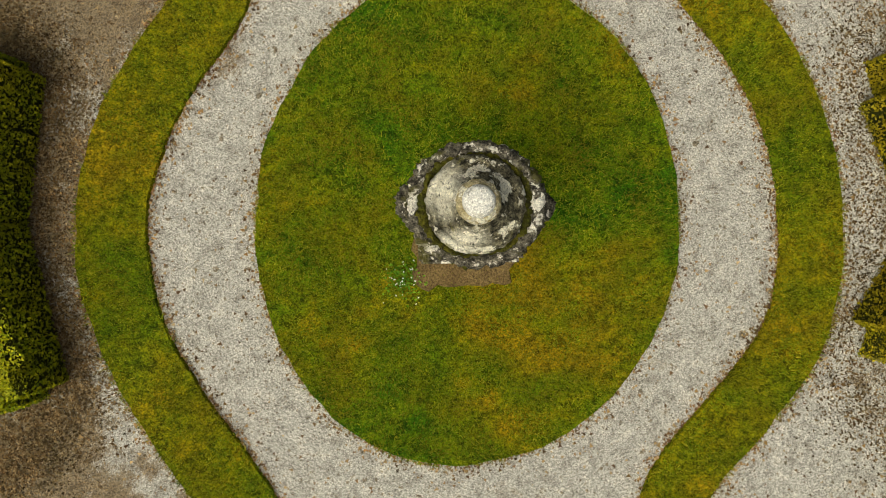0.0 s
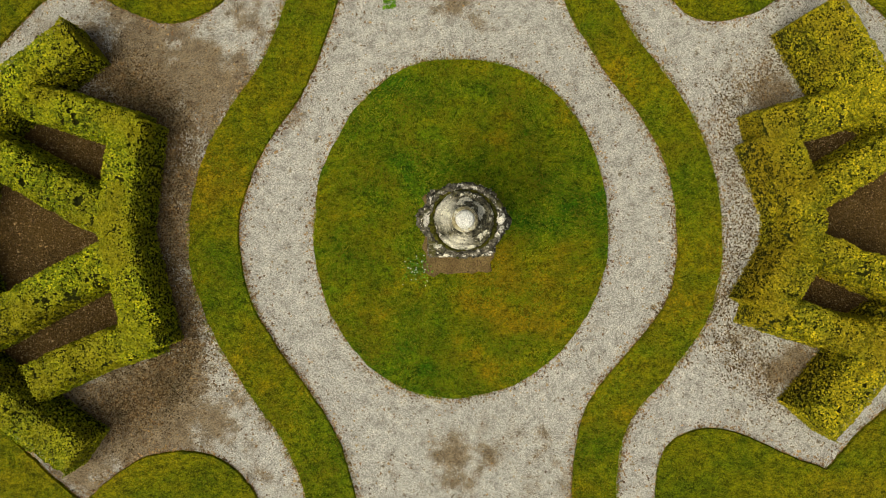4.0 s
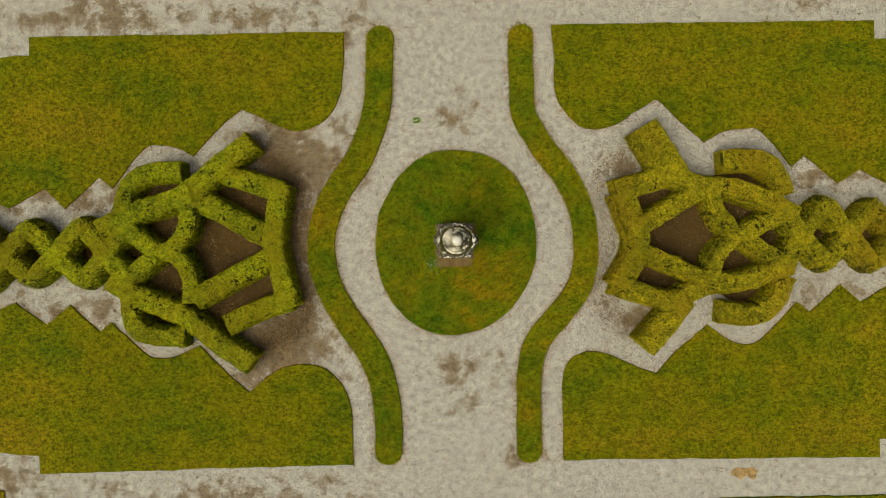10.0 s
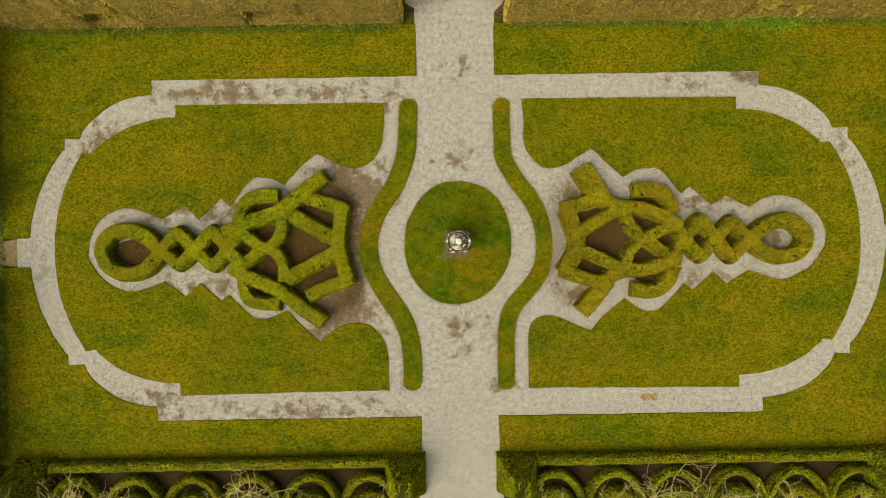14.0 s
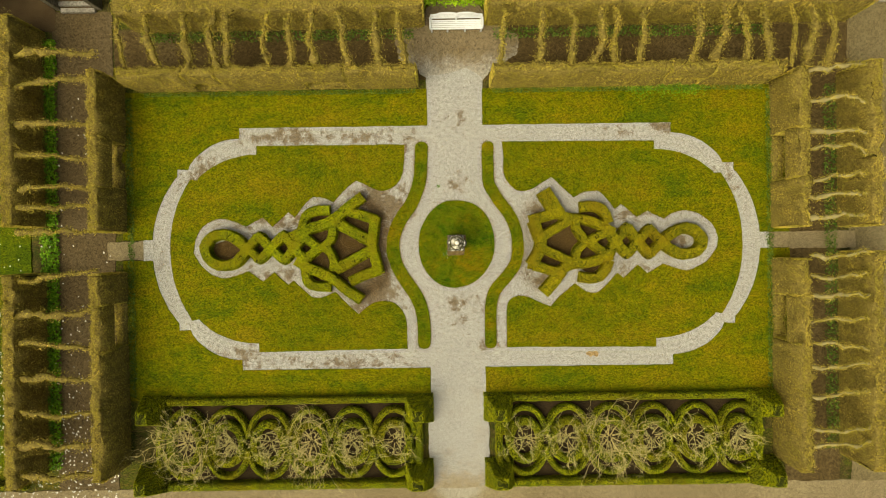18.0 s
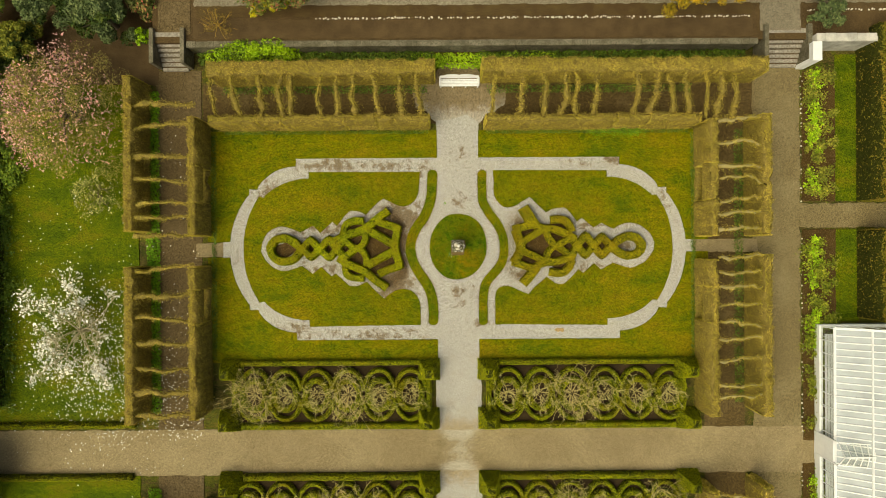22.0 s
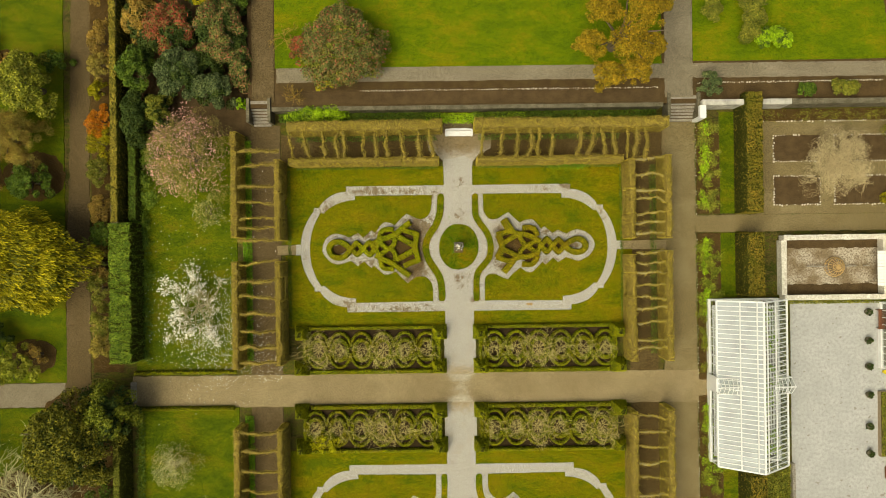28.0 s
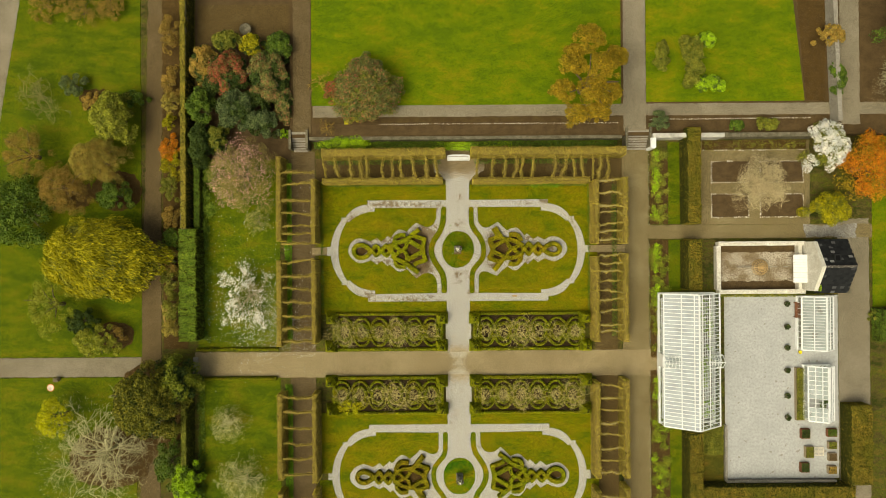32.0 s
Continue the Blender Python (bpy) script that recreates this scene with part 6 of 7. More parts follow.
def lichen_stone(name, dark, mid, pale, cover, moss, blots=()):
    m, nt, p, co = start_material(name, 0.95)
    col = ramp(nt, noise_tex(nt, co, 22, 8, 0.8), [(0.42, dark), (0.56, mid), (0.66, tuple(min(1, 2.6 * x) for x in mid))])
    blot = noise_tex(nt, co, 7.0, 5, 0.55)
    k = ramp(nt, blot, [(cover, (0, 0, 0)), (cover + 0.02, (1, 1, 1))])
    col = mixc(nt, k, col, pale)
    k = ramp(nt, noise_tex(nt, co, 24.0, 4, 0.6), [(0.60, (0, 0, 0)), (0.625, (0.85, 0.85, 0.85))])
    col = mixc(nt, k, col, tuple(0.85 * x for x in pale))
    if blots:
        col = mixc(nt, spot_field(nt, co, blots, 0.3), col, pale)
    k = ramp(nt, noise_tex(nt, co, 45.0, 5, 0.7), [(0.36, (0.9, 0.9, 0.9)), (0.42, (0, 0, 0))])
    col = mixc(nt, k, col, dark)
    k2 = ramp(nt, noise_tex(nt, co, 4.1, 4, 0.6, (1, 1.3, 0.7)), [(0.56, (0, 0, 0)), (0.64, (0.8, 0.8, 0.8))])
    col = mixc(nt, k2, col, moss)
    grain = noise_tex(nt, co, 90, 4, 0.8)
    col = mixc(nt, 0.6, col, ramp(nt, grain, [(0.32, (0.2, 0.2, 0.2)), (0.5, (0.9, 0.9, 0.9)), (0.66, (1.7, 1.65, 1.55))]), "MULTIPLY")
    nt.links.new(col, p.inputs["Base Color"])
    add_bump(nt, p, noise_tex(nt, co, 28, 6, 0.7), 1.0, 0.03)
    return m


M_URN = lichen_stone("lichened_stone", (0.018, 0.016, 0.012), (0.17, 0.155, 0.12), (0.80, 0.77, 0.68), 0.588, (0.09, 0.085, 0.015))
# two fixed pale blots make the lid lighter on its left and lower side
M_URN_LID = lichen_stone("pale_lichened_stone", (0.02, 0.018, 0.012), (0.17, 0.155, 0.10), (0.76, 0.73, 0.60), 0.575, (0.16, 0.15, 0.02), [(-0.19, 0.24, 0.15, 0.2, 1.0), (-0.1, -0.04, 0.17, 0.09, 0.9)])
M_URN_NECK = lichen_stone("yellowed_stone", (0.30, 0.25, 0.13), (0.48, 0.42, 0.26), (0.70, 0.67, 0.54), 0.54, (0.36, 0.29, 0.08))
M_URN_TOP = lichen_stone("bleached_stone", (0.60, 0.58, 0.50), (0.74, 0.72, 0.64), (0.82, 0.81, 0.76), 0.40, (0.60, 0.56, 0.40))


def stone_urn(x, y):
    """A lidded urn with two stubby handles on a tall square pedestal."""
    ob = thing("stone_urn", (x, y, 0), "lidded stone garden urn on a tall pedestal, crusted with lichen", "urn")
    part("plinth", box(-0.40, -0.40, -0.05, 0.40, 0.40, 0.22, 0.02), M_URN, ob)
    part("plinth_moulding", box(-0.35, -0.35, 0.22, 0.35, 0.35, 0.30, 0.03), M_URN, ob)
    part("pedestal", box(-0.29, -0.29, 0.30, 0.29, 0.29, 1.28, 0.015), M_URN, ob)
    part("pedestal_cap", box(-0.36, -0.36, 1.28, 0.36, 0.36, 1.40, 0.03), M_URN, ob)
    smooth(part("foot", lathe([(0.27, 1.39), (0.26, 1.46), (0.15, 1.53), (0.13, 1.60), (0.17, 1.66)], 36, 3, 0.008), M_URN, ob))
    smooth(part("bowl", lathe([(0.14, 1.63), (0.24, 1.70), (0.32, 1.82), (0.355, 1.98), (0.385, 2.06), (0.395, 2.12), (0.37, 2.15), (0.335, 2.14), (0.31, 2.10), (0.27, 2.09), (0.1, 2.09)], 220, 5, 0.03, (1.03, 0.93)), M_URN, ob))
    for s in (1, -1):
        h = part("handle", lathe([(0.05, 1.80), (0.12, 1.88), (0.145, 1.98), (0.135, 2.06), (0.05, 2.10)], 60, 7 + s, 0.035), M_URN, ob)
        h.location = (s * 0.32, -0.01 * s, 0)
        smooth(h)
    smooth(part("moss_ring", lathe([(0.335, 2.085), (0.34, 2.118), (0.31, 2.125), (0.28, 2.118), (0.275, 2.09)], 160, 13, 0.055), M_MOSS, ob, "green-gold moss in the rim's hollow"))
    smooth(part("lid", lathe([(0.285, 2.09), (0.285, 2.15), (0.265, 2.19), (0.24, 2.195), (0.23, 2.175), (0.20, 2.20), (0.165, 2.26), (0.13, 2.33), (0.10, 2.36)], 140, 9, 0.016), M_URN_LID, ob))
    smooth(part("finial", lathe([(0.07, 2.34), (0.105, 2.38), (0.12, 2.42), (0.118, 2.455), (0.10, 2.475), (0.06, 2.48)], 60, 11, 0.006), M_URN_NECK, ob))
    smooth(part("finial_cap", lathe([(0.088, 2.47), (0.086, 2.50), (0.076, 2.525), (0.055, 2.535), (0.02, 2.538)], 48, 12, 0.004), M_URN_TOP, ob, "bleached white cap"))
    return ob


M_MOSS = two_scale("gold_moss", (0.05, 0.055, 0.006), (0.13, 0.12, 0.012), (0.02, 0.018, 0.008), 9, 40, 0.95, 1.0, 0.03)
URN_XY = (-0.022, 0.165)
urn = stone_urn(*URN_XY)
copy_thing(urn, pose(0.03, SOUTH - 0.12, 0, 0, 0, 180))
slab("urn_soil", box_outline(-0.44, -0.40, 0.44, 0.56), 0.075, two_scale("tan_soil", (0.15, 0.10, 0.04), (0.24, 0.17, 0.07), (0.07, 0.045, 0.02), 5, 50, 0.95, 0.9, 0.02), 0.06, 0.13, 33, "bare brown soil at the urn's foot", category="soil patch")

# ---- blades, flowers and crumbs ----


def inside(pts, poly):
    x, y = pts[:, 0], pts[:, 1]
    hit = np.zeros(len(pts), bool)
    j = len(poly) - 1
    for i in range(len(poly)):
        xi, yi, xj, yj = *poly[i], *poly[j]
        c = ((yi > y) != (yj > y)) & (x < (xj - xi) * (y - yi) / (yj - yi + 1e-12) + xi)
        hit ^= c
        j = i
    return hit


def blades(name, poly, n, z, seed, label, mat, box_=None, length=0.055, width=0.007):
    r = rng(seed)
    poly = np.asarray(poly, float)
    lo, hi = poly.min(0), poly.max(0)
    if box_:
        lo, hi = np.maximum(lo, box_[:2]), np.minimum(hi, box_[2:])
    p = r.uniform(lo, hi, (n, 2))
    tuft = np.array([noise.noise(Vector((a * 2.6, b * 2.6, seed))) for a, b in p])
    p = p[inside(p, poly) & (tuft + r.normal(0, 0.3, n) > -0.25)]
    m = len(p)
    a = r.uniform(0, 2 * np.pi, m)
    lean = r.uniform(0.15, 1.0, m)
    ln = length * r.uniform(0.5, 1.4, m)
    d = np.stack([np.cos(a), np.sin(a)], 1)
    w = np.stack([-d[:, 1], d[:, 0]], 1) * width / 2
    base = np.full((m, 1), z - 0.005)
    v = np.stack([np.concatenate([p - w, base], 1), np.concatenate([p + w, base], 1), np.concatenate([p + d * (ln * lean)[:, None], (z + ln * np.sqrt(1 - lean ** 2 * 0.95) * 0.8)[:, None]], 1)], 1).reshape(-1, 3)
    return tagged(part(name, (v, [np.arange(3 * m).reshape(m, 3)]), mat), label, "grass", "", "stuff")


M_BLADE2 = leaf_material("turf_blades", [(0.03, 0.075, 0.002), (0.085, 0.13, 0.003), (0.135, 0.15, 0.005), (0.22, 0.205, 0.015)], 0.7, (0.18, 0.14, 0.007), 2.2)
blades("ring_grass", ring, 110000, 0.045, 1301, "short mossy grass blades of the oval island", M_BLADE2)
for k, (ln, w) in enumerate(((STRIP_W, 0.62), (STRIP_E, 0.55))):
    blades("strip_grass", ribbon(spline(ln), w + 0.04), 90000, 0.042, 1302 + k, "grass blades of the winding strip", M_BLADE2)
for side in (1, -1):
    b = (2.0, -5.2, 9.0, 5.2) if side > 0 else (-9.0, -5.2, -2.0, 5.2)
    blades("lawn_grass", knot_lawn(side), 120000, 0.04, 1310 + side, "short grass blades of the knot lawn", M_BLADE2, b, 0.05, 0.007)


def strewn(name, lines, n, size, seed, label, mat, off=(0.0, 0.10), z=0.006):
    """Crumbs and dead leaves that lie along lawn edges."""
    r = rng(seed)
    line = np.concatenate(lines)
    i = r.integers(0, len(line), n)
    p = line[i] + r.normal(0, 1, (n, 2)) * r.uniform(*off, n)[:, None]
    q = np.concatenate([p, np.full((n, 1), z) + r.uniform(0, 0.01, (n, 1))], 1)
    return tagged(part(name, leaf_cards(q, np.tile(np.array([0, 0, 1.0]), (n, 1)), size, r, 0.35), mat), label, "litter", "", "stuff")


M_MOULD = leaf_material("leaf_mould", [(0.04, 0.024, 0.010), (0.10, 0.062, 0.026), (0.16, 0.105, 0.05), (0.25, 0.19, 0.11)], 0.9, gain=1.0)
M_DEAD = leaf_material("dead_leaves", [(0.05, 0.03, 0.018), (0.12, 0.07, 0.035), (0.19, 0.12, 0.05), (0.26, 0.2, 0.12)], 0.8)
strips = [ribbon(spline(STRIP_W), 0.66), ribbon(spline(STRIP_E), 0.6)]
quarter = [knot_edge(s, e) for s in (1, -1) for e in (1, -1)]
strewn("edge_crumbs", strips + [rough_edge(ring, 0, 1)], 13000, 0.018, 1320, "dark crumbs and dead leaves along the grass edges", M_DEAD)
strewn("edge_crumbs", quarter, 13000, 0.018, 1321, "dark crumbs along the zigzag lawn edge", M_DEAD)
for side in (1, -1):
    o, u = (0.28, 0.1) if side > 0 else (0.0, 0.0)
    lines = [spline(pts, step=0.05) for _, pts, _ in knot_bars(side)]
    strewn("leaf_litter", lines, 24000 if side < 0 else 13000, 0.014, 1330 + side, "brown leaf litter on the gravel round the box knot", M_MOULD, (0.25, 0.42))
    front = [spline([(side * (x - o), y + u) for x, y in ((4.6, 2.3), (4.1, 1.9), (3.7, 1.3), (3.95, 0.1), (3.6, -1.2), (4.0, -1.9), (4.7, -2.3))], step=0.05)]
    strewn("leaf_litter", front, 24000 if side < 0 else 6000, 0.014, 1340 + side, "brown leaf litter on the damp gravel before the knot", M_MOULD, (0.1, 0.36))
r = rng(1322)
q = np.stack([r.uniform(-3.6, 3.6, 4200), r.uniform(-6.5, 6.5, 4200), np.full(4200, 0.008)], 1)
large = np.where(r.random(4200) < 0.12, 0.02, 0.008)
tagged(part("scattered_leaves", leaf_cards(q, np.tile(np.array([0, 0, 1.0]), (4200, 1)), large, r, 0.3), M_DEAD), "small dead leaves scattered over the gravel", "litter", "", "stuff")
q = np.stack([r.normal(-0.56, 0.085, 260), r.normal(-0.36, 0.08, 260), r.uniform(0.05, 0.11, 260)], 1)
fl = thing("daisy_clump", (0, 0, 0), "small clump of white-flowered weed beside the urn", "flower")
part("leaves", leaf_cards(q, np.tile(np.array([0, 0, 1.0]), (260, 1)), 0.014, r, 0.5), M_FRESH, fl)
q = np.stack([r.normal(-0.56, 0.08, 34), r.normal(-0.36, 0.075, 34), r.uniform(0.1, 0.13, 34)], 1)
tagged(part("petals", leaf_cards(q, np.tile(np.array([0, 0, 1.0]), (34, 1)), 0.009, r, 0.3), M_PETAL, fl), kind="stuff")
q = np.stack([r.uniform(-15.2, 15.2, 11000), r.uniform(-6.8, 6.8, 11000), np.full(11000, 0.009)], 1)
tagged(part("leaf_scraps", leaf_cards(q, np.tile(np.array([0, 0, 1.0]), (11000, 1)), r.uniform(0.010, 0.026, 11000), r, 0.3), M_DEAD), "dark scraps of dead leaves on the gravel walk", "litter", "", "stuff")
slab("rust_stain", arc(6.7, -5.47, 0.26, 0, 340, 24, 0.16), 0.005, gravel("rusty_gravel", (0.30, 0.20, 0.08), (0.42, 0.29, 0.13), (0.38, 0.31, 0.2)), 0.02, 0.14, 34, "orange rust stain in the gravel", category="stain")
ground_cover("weeds", -0.93, 2.94, -0.78, 3.07, 70, 0.022, 0.05, M_FRESH, "little green weed in the gravel", 1323)

# ---- white garden bench ----


def bench(x, y):
    ob = thing("garden_bench", (x, y, 0), "long white-painted garden bench with a scrolled back", "bench")
    W = 1.3
    for i in range(5):
        part("seat_slat", box(-W, -0.05 + i * 0.095, 0.42, W, 0.03 + i * 0.095, 0.45, 0.006), M_WHITE, ob)
    for px in (-W + 0.08, -W / 3, W / 3, W - 0.08):
        part("front_leg", box(px - 0.045, -0.06, -0.02, px + 0.045, 0.03, 0.44, 0.012), M_WHITE, ob)
    for px in (-W + 0.08, 0.0, W - 0.08):
        part("back_leg", box(px - 0.045, 0.44, -0.02, px + 0.045, 0.53, 0.92, 0.012), M_WHITE, ob)
    for i in range(4):
        part("back_slat", box(-W + 0.02 + i * 0.02, 0.45 + i * 0.022, 0.50 + i * 0.10, W - 0.02 - i * 0.02, 0.48 + i * 0.022, 0.585 + i * 0.10, 0.006), M_WHITE, ob)
    for s in (1, -1):
        a = np.radians(np.linspace(0, 180, 15))
        path = np.stack([s * (0.46 + 0.40 * np.cos(a)), np.full(15, 0.545), 0.90 + 0.13 * np.sin(a)], 1)
        part("crest_scroll", tube(path, np.full(15, 0.045), 8), M_WHITE, ob)
        path = np.stack([s * (W - 0.02) + 0 * a, 0.0 + 0.24 * (1 - np.cos(a)), 0.56 + 0.12 * np.sin(a)], 1)
        part("arm_rest", tube(path, np.full(15, 0.05), 8), M_WHITE, ob)
        part("arm_post", box(s * (W - 0.02) - 0.04, -0.05, 0.4, s * (W - 0.02) + 0.04, 0.02, 0.6, 0.01), M_WHITE, ob)
        a2 = np.radians(np.linspace(0, 90, 10))
        path = np.stack([s * (0.86 + 0.40 * np.sin(a2)), np.full(10, 0.53), 0.52 + 0.36 * np.cos(a2)], 1)
        part("shoulder_curve", tube(path, np.full(10, 0.04), 8), M_WHITE, ob)
    part("crest_rail", box(-0.95, 0.52, 0.88, 0.95, 0.56, 0.97, 0.01), M_WHITE, ob)
    part("apron", box(-W + 0.05, -0.04, 0.34, W - 0.05, -0.015, 0.42, 0.004), M_WHITE, ob)
    return ob


bench(0.14, 10.72)

# ---- greenhouse ----


def glass_material(name, tint, rough, clear):
    m = bpy.data.materials.new(name)
    m.use_nodes = True
    nt = m.node_tree
    p = nt.nodes["Principled BSDF"]
    p.inputs["Base Color"].default_value = (*tint, 1)
    p.inputs["Roughness"].default_value = rough
    tr = nt.nodes.new("ShaderNodeBsdfTransparent")
    tr.inputs[0].default_value = (0.93, 0.95, 0.94, 1)
    mx = nt.nodes.new("ShaderNodeMixShader")
    n = nt.nodes.new("ShaderNodeTexNoise")
    n.inputs["Scale"].default_value = 0.9
    n.inputs["Detail"].default_value = 5
    g = nt.nodes.new("ShaderNodeNewGeometry")
    nt.links.new(g.outputs["Position"], n.inputs["Vector"])
    rp = ramp(nt, n.outputs["Fac"], [(0.3, (clear - 0.12,) * 3), (0.7, (clear + 0.1,) * 3)])
    nt.links.new(rp, mx.inputs[0])
    nt.links.new(p.outputs[0], mx.inputs[1])
    nt.links.new(tr.outputs[0], mx.inputs[2])
    nt.links.new(mx.outputs[0], nt.nodes["Material Output"].inputs[0])
    return m


M_GLASS_W = glass_material("limewashed_glass", (0.47, 0.52, 0.55), 0.4, 0.34)
M_GLASS_S = glass_material("frosted_glass", (0.36, 0.42, 0.42), 0.35, 0.5)
M_GLASS = glass_material("dirty_glass", (0.42, 0.45, 0.38), 0.15, 0.82)
M_CONCRETE = two_scale("yard_concrete", (0.385, 0.39, 0.375), (0.45, 0.455, 0.44), (0.325, 0.325, 0.31), 0.45, 3.5, 0.9, 0.3, 0.01, (0.35, 0.65), 1.6, (0.27, 0.25, 0.22), 0.66)


def beam(p0, p1, w, h=None):
    """A square bar between two points."""
    a, b = Vector(p0), Vector(p1)
    d = b - a
    bm = box(-w / 2, -(h or w) / 2, 0, w / 2, (h or w) / 2, d.length)
    bm.transform(Matrix.Translation(a) @ d.to_track_quat("Z", "Y").to_matrix().to_4x4())
    return bm


def pane(pts, z=0.0):
    bm = bmesh.new()
    top = [bm.verts.new(p) for p in pts]
    bm.faces.new(top)
    return bm


def glasshouse(name, x0, x1, xr, y0, y1, eave, ridge, n_bars, label, glass_w, glass_e, bar=0.05, wall=0.5, purlins=(0.5,), seed=0, missing=0.0):
    ob = thing(name, (0, 0, 0), label, "greenhouse")
    r = rng(seed)
    for x in (x0, x1):
        part("base_wall", box(x - 0.12, y0 - 0.1, -0.05, x + 0.12, y1 + 0.1, wall, 0.01), M_WHITE, ob)
    for y in (y0, y1):
        part("base_wall", box(x0 + 0.12, y - 0.11, -0.05, x1 - 0.12, y + 0.11, wall, 0.01), M_WHITE, ob)
    ys = np.linspace(y0, y1, n_bars + 1)
    for side, (xe, glass) in enumerate(((x0, glass_w), (x1, glass_e))):
        for i in range(n_bars):
            j = r.uniform(-0.004, 0.004)
            if r.random() < missing:
                continue
            p = part("roof_pane", pane([(xe, ys[i], eave + j), (xe, ys[i + 1], eave + j), (xr, ys[i + 1], ridge + j), (xr, ys[i], ridge + j)]), glass, ob)
            p.visible_shadow = False
            if i % 3 == 0:
                k = min(i + 3, n_bars)
                p = part("side_pane", pane([(xe, ys[i], wall), (xe, ys[k], wall), (xe, ys[k], eave), (xe, ys[i], eave)]), M_GLASS, ob)
                p.visible_shadow = False
        for y in ys:
            part("rafter", beam((xe, y, eave + 0.03), (xr, y, ridge + 0.03), bar, 0.07), M_WHITE, ob)
        for y in ys[::2]:
            part("wall_post", beam((xe, y, wall - 0.02), (xe, y, eave), 0.05), M_WHITE, ob)
        part("eave_rail", box(xe - 0.09, y0 - 0.06, eave - 0.03, xe + 0.09, y1 + 0.06, eave + 0.05, 0.01), M_WHITE, ob)
        for s in purlins:
            xp, zp = xe + (xr - xe) * s, eave + (ridge - eave) * s
            part("purlin", box(xp - 0.05, y0, zp + 0.02, xp + 0.05, y1, zp + 0.10), M_WHITE, ob)
    part("ridge_board", box(xr - 0.09, y0 - 0.08, ridge, xr + 0.09, y1 + 0.08, ridge + 0.12, 0.02), M_WHITE, ob)
    for y, s in ((y0, -1), (y1, 1)):
        p = part("gable_pane", pane([(x0, y, wall), (x1, y, wall), (x1, y, eave), (xr, y, ridge), (x0, y, eave)]), M_GLASS, ob)
        p.visible_shadow = False
        for xe in (x0, x1):
            part("barge_board", beam((xe, y + s * 0.04, eave), (xr, y + s * 0.04, ridge + 0.05), 0.14, 0.08), M_WHITE, ob)
        for x in np.linspace(x0, x1, 8)[1:-1]:
            top = eave + (ridge - eave) * (1 - abs(x - xr) / (xr - x0 if x < xr else x1 - xr))
            part("gable_bar", beam((x, y, wall), (x, y, top), 0.05), M_WHITE, ob)
    return ob


GX0, GX1, GXR, GY0, GY1 = 23.75, 30.25, 27.0, -20.5, -5.25
gh = glasshouse("greenhouse", GX0, GX1, GXR, GY0, GY1, 2.1, 4.4, 36, "long white-framed glasshouse with whitewashed panes", M_GLASS_W, M_GLASS, 0.075, 0.6, (0.5, 0.86), 1)
for s, xe in ((-1, GX0), (1, GX1)):
    yc, front, back = -13.0, xe + s * 0.12, xe - s * 1.75
    for y in (yc - 0.72, yc + 0.72):
        part("porch_eave", beam((front, y, 2.62), (back, y, 3.22), 0.07), M_WHITE, gh)
        part("porch_post", beam((front, y, -0.02), (front, y, 2.62), 0.08), M_WHITE, gh)
        for k in range(6):
            q = k / 5
            part("porch_bar", beam((front + (back - front) * q, y, 2.64 + 0.6 * q), (front + (back - front) * q, yc, 3.35), 0.045), M_WHITE, gh)
        p = part("porch_pane", pane([(front, y, 2.6), (back, y, 3.2), (back, yc, 3.32), (front, yc, 3.32)]), M_GLASS, gh)
        p.visible_shadow = False
    part("porch_ridge", beam((front + s * 0.05, yc, 3.36), (back, yc, 3.36), 0.09), M_WHITE, gh)
    part("porch_door", box(front - 0.02, yc - 0.68, -0.02, front + 0.03, yc + 0.68, 2.1, 0.005), M_WHITE, gh)
slab("greenhouse_floor", box_outline(GX0 + 0.1, GY0 + 0.1, GX1 - 0.1, GY1 - 0.1), 0.01, M_WALL, 0.05, label="pale paved floor inside the greenhouse", category="floor")
gb = rng(1400)
for k, (xa, xb, h, m) in enumerate(((28.6, 29.9, 0.75, M_LAUREL), (24.0, 24.9, 0.75, M_OLIVE))):
    st = thing("potting_bench", (0, 0, 0), "slatted white staging along the greenhouse side", "bench")
    for i in range(6):
        x = xa + (xb - xa) * i / 5
        part("slat", box(x - 0.07, GY0 + 0.5, h - 0.04, x + 0.07, GY1 - 0.5, h, 0.0), M_WHITE, st)
    for y in np.linspace(GY0 + 0.7, GY1 - 0.7, 7):
        part("leg", box(xa, y - 0.03, -0.02, xa + 0.06, y + 0.03, h - 0.04), M_WHITE, st)
        part("leg", box(xb - 0.06, y - 0.03, -0.02, xb, y + 0.03, h - 0.04), M_WHITE, st)
ground_cover("greenhouse_plants", 27.6, -20.0, 28.5, -5.8, 1700, 0.10, 0.9, M_LAUREL, "green plants growing under the glass", 1401, 40)
ground_cover("greenhouse_plants", 28.7, -20.0, 29.8, -5.8, 900, 0.09, 0.35, M_LIME, "young plants on the staging", 1402, 40, z=0.76)

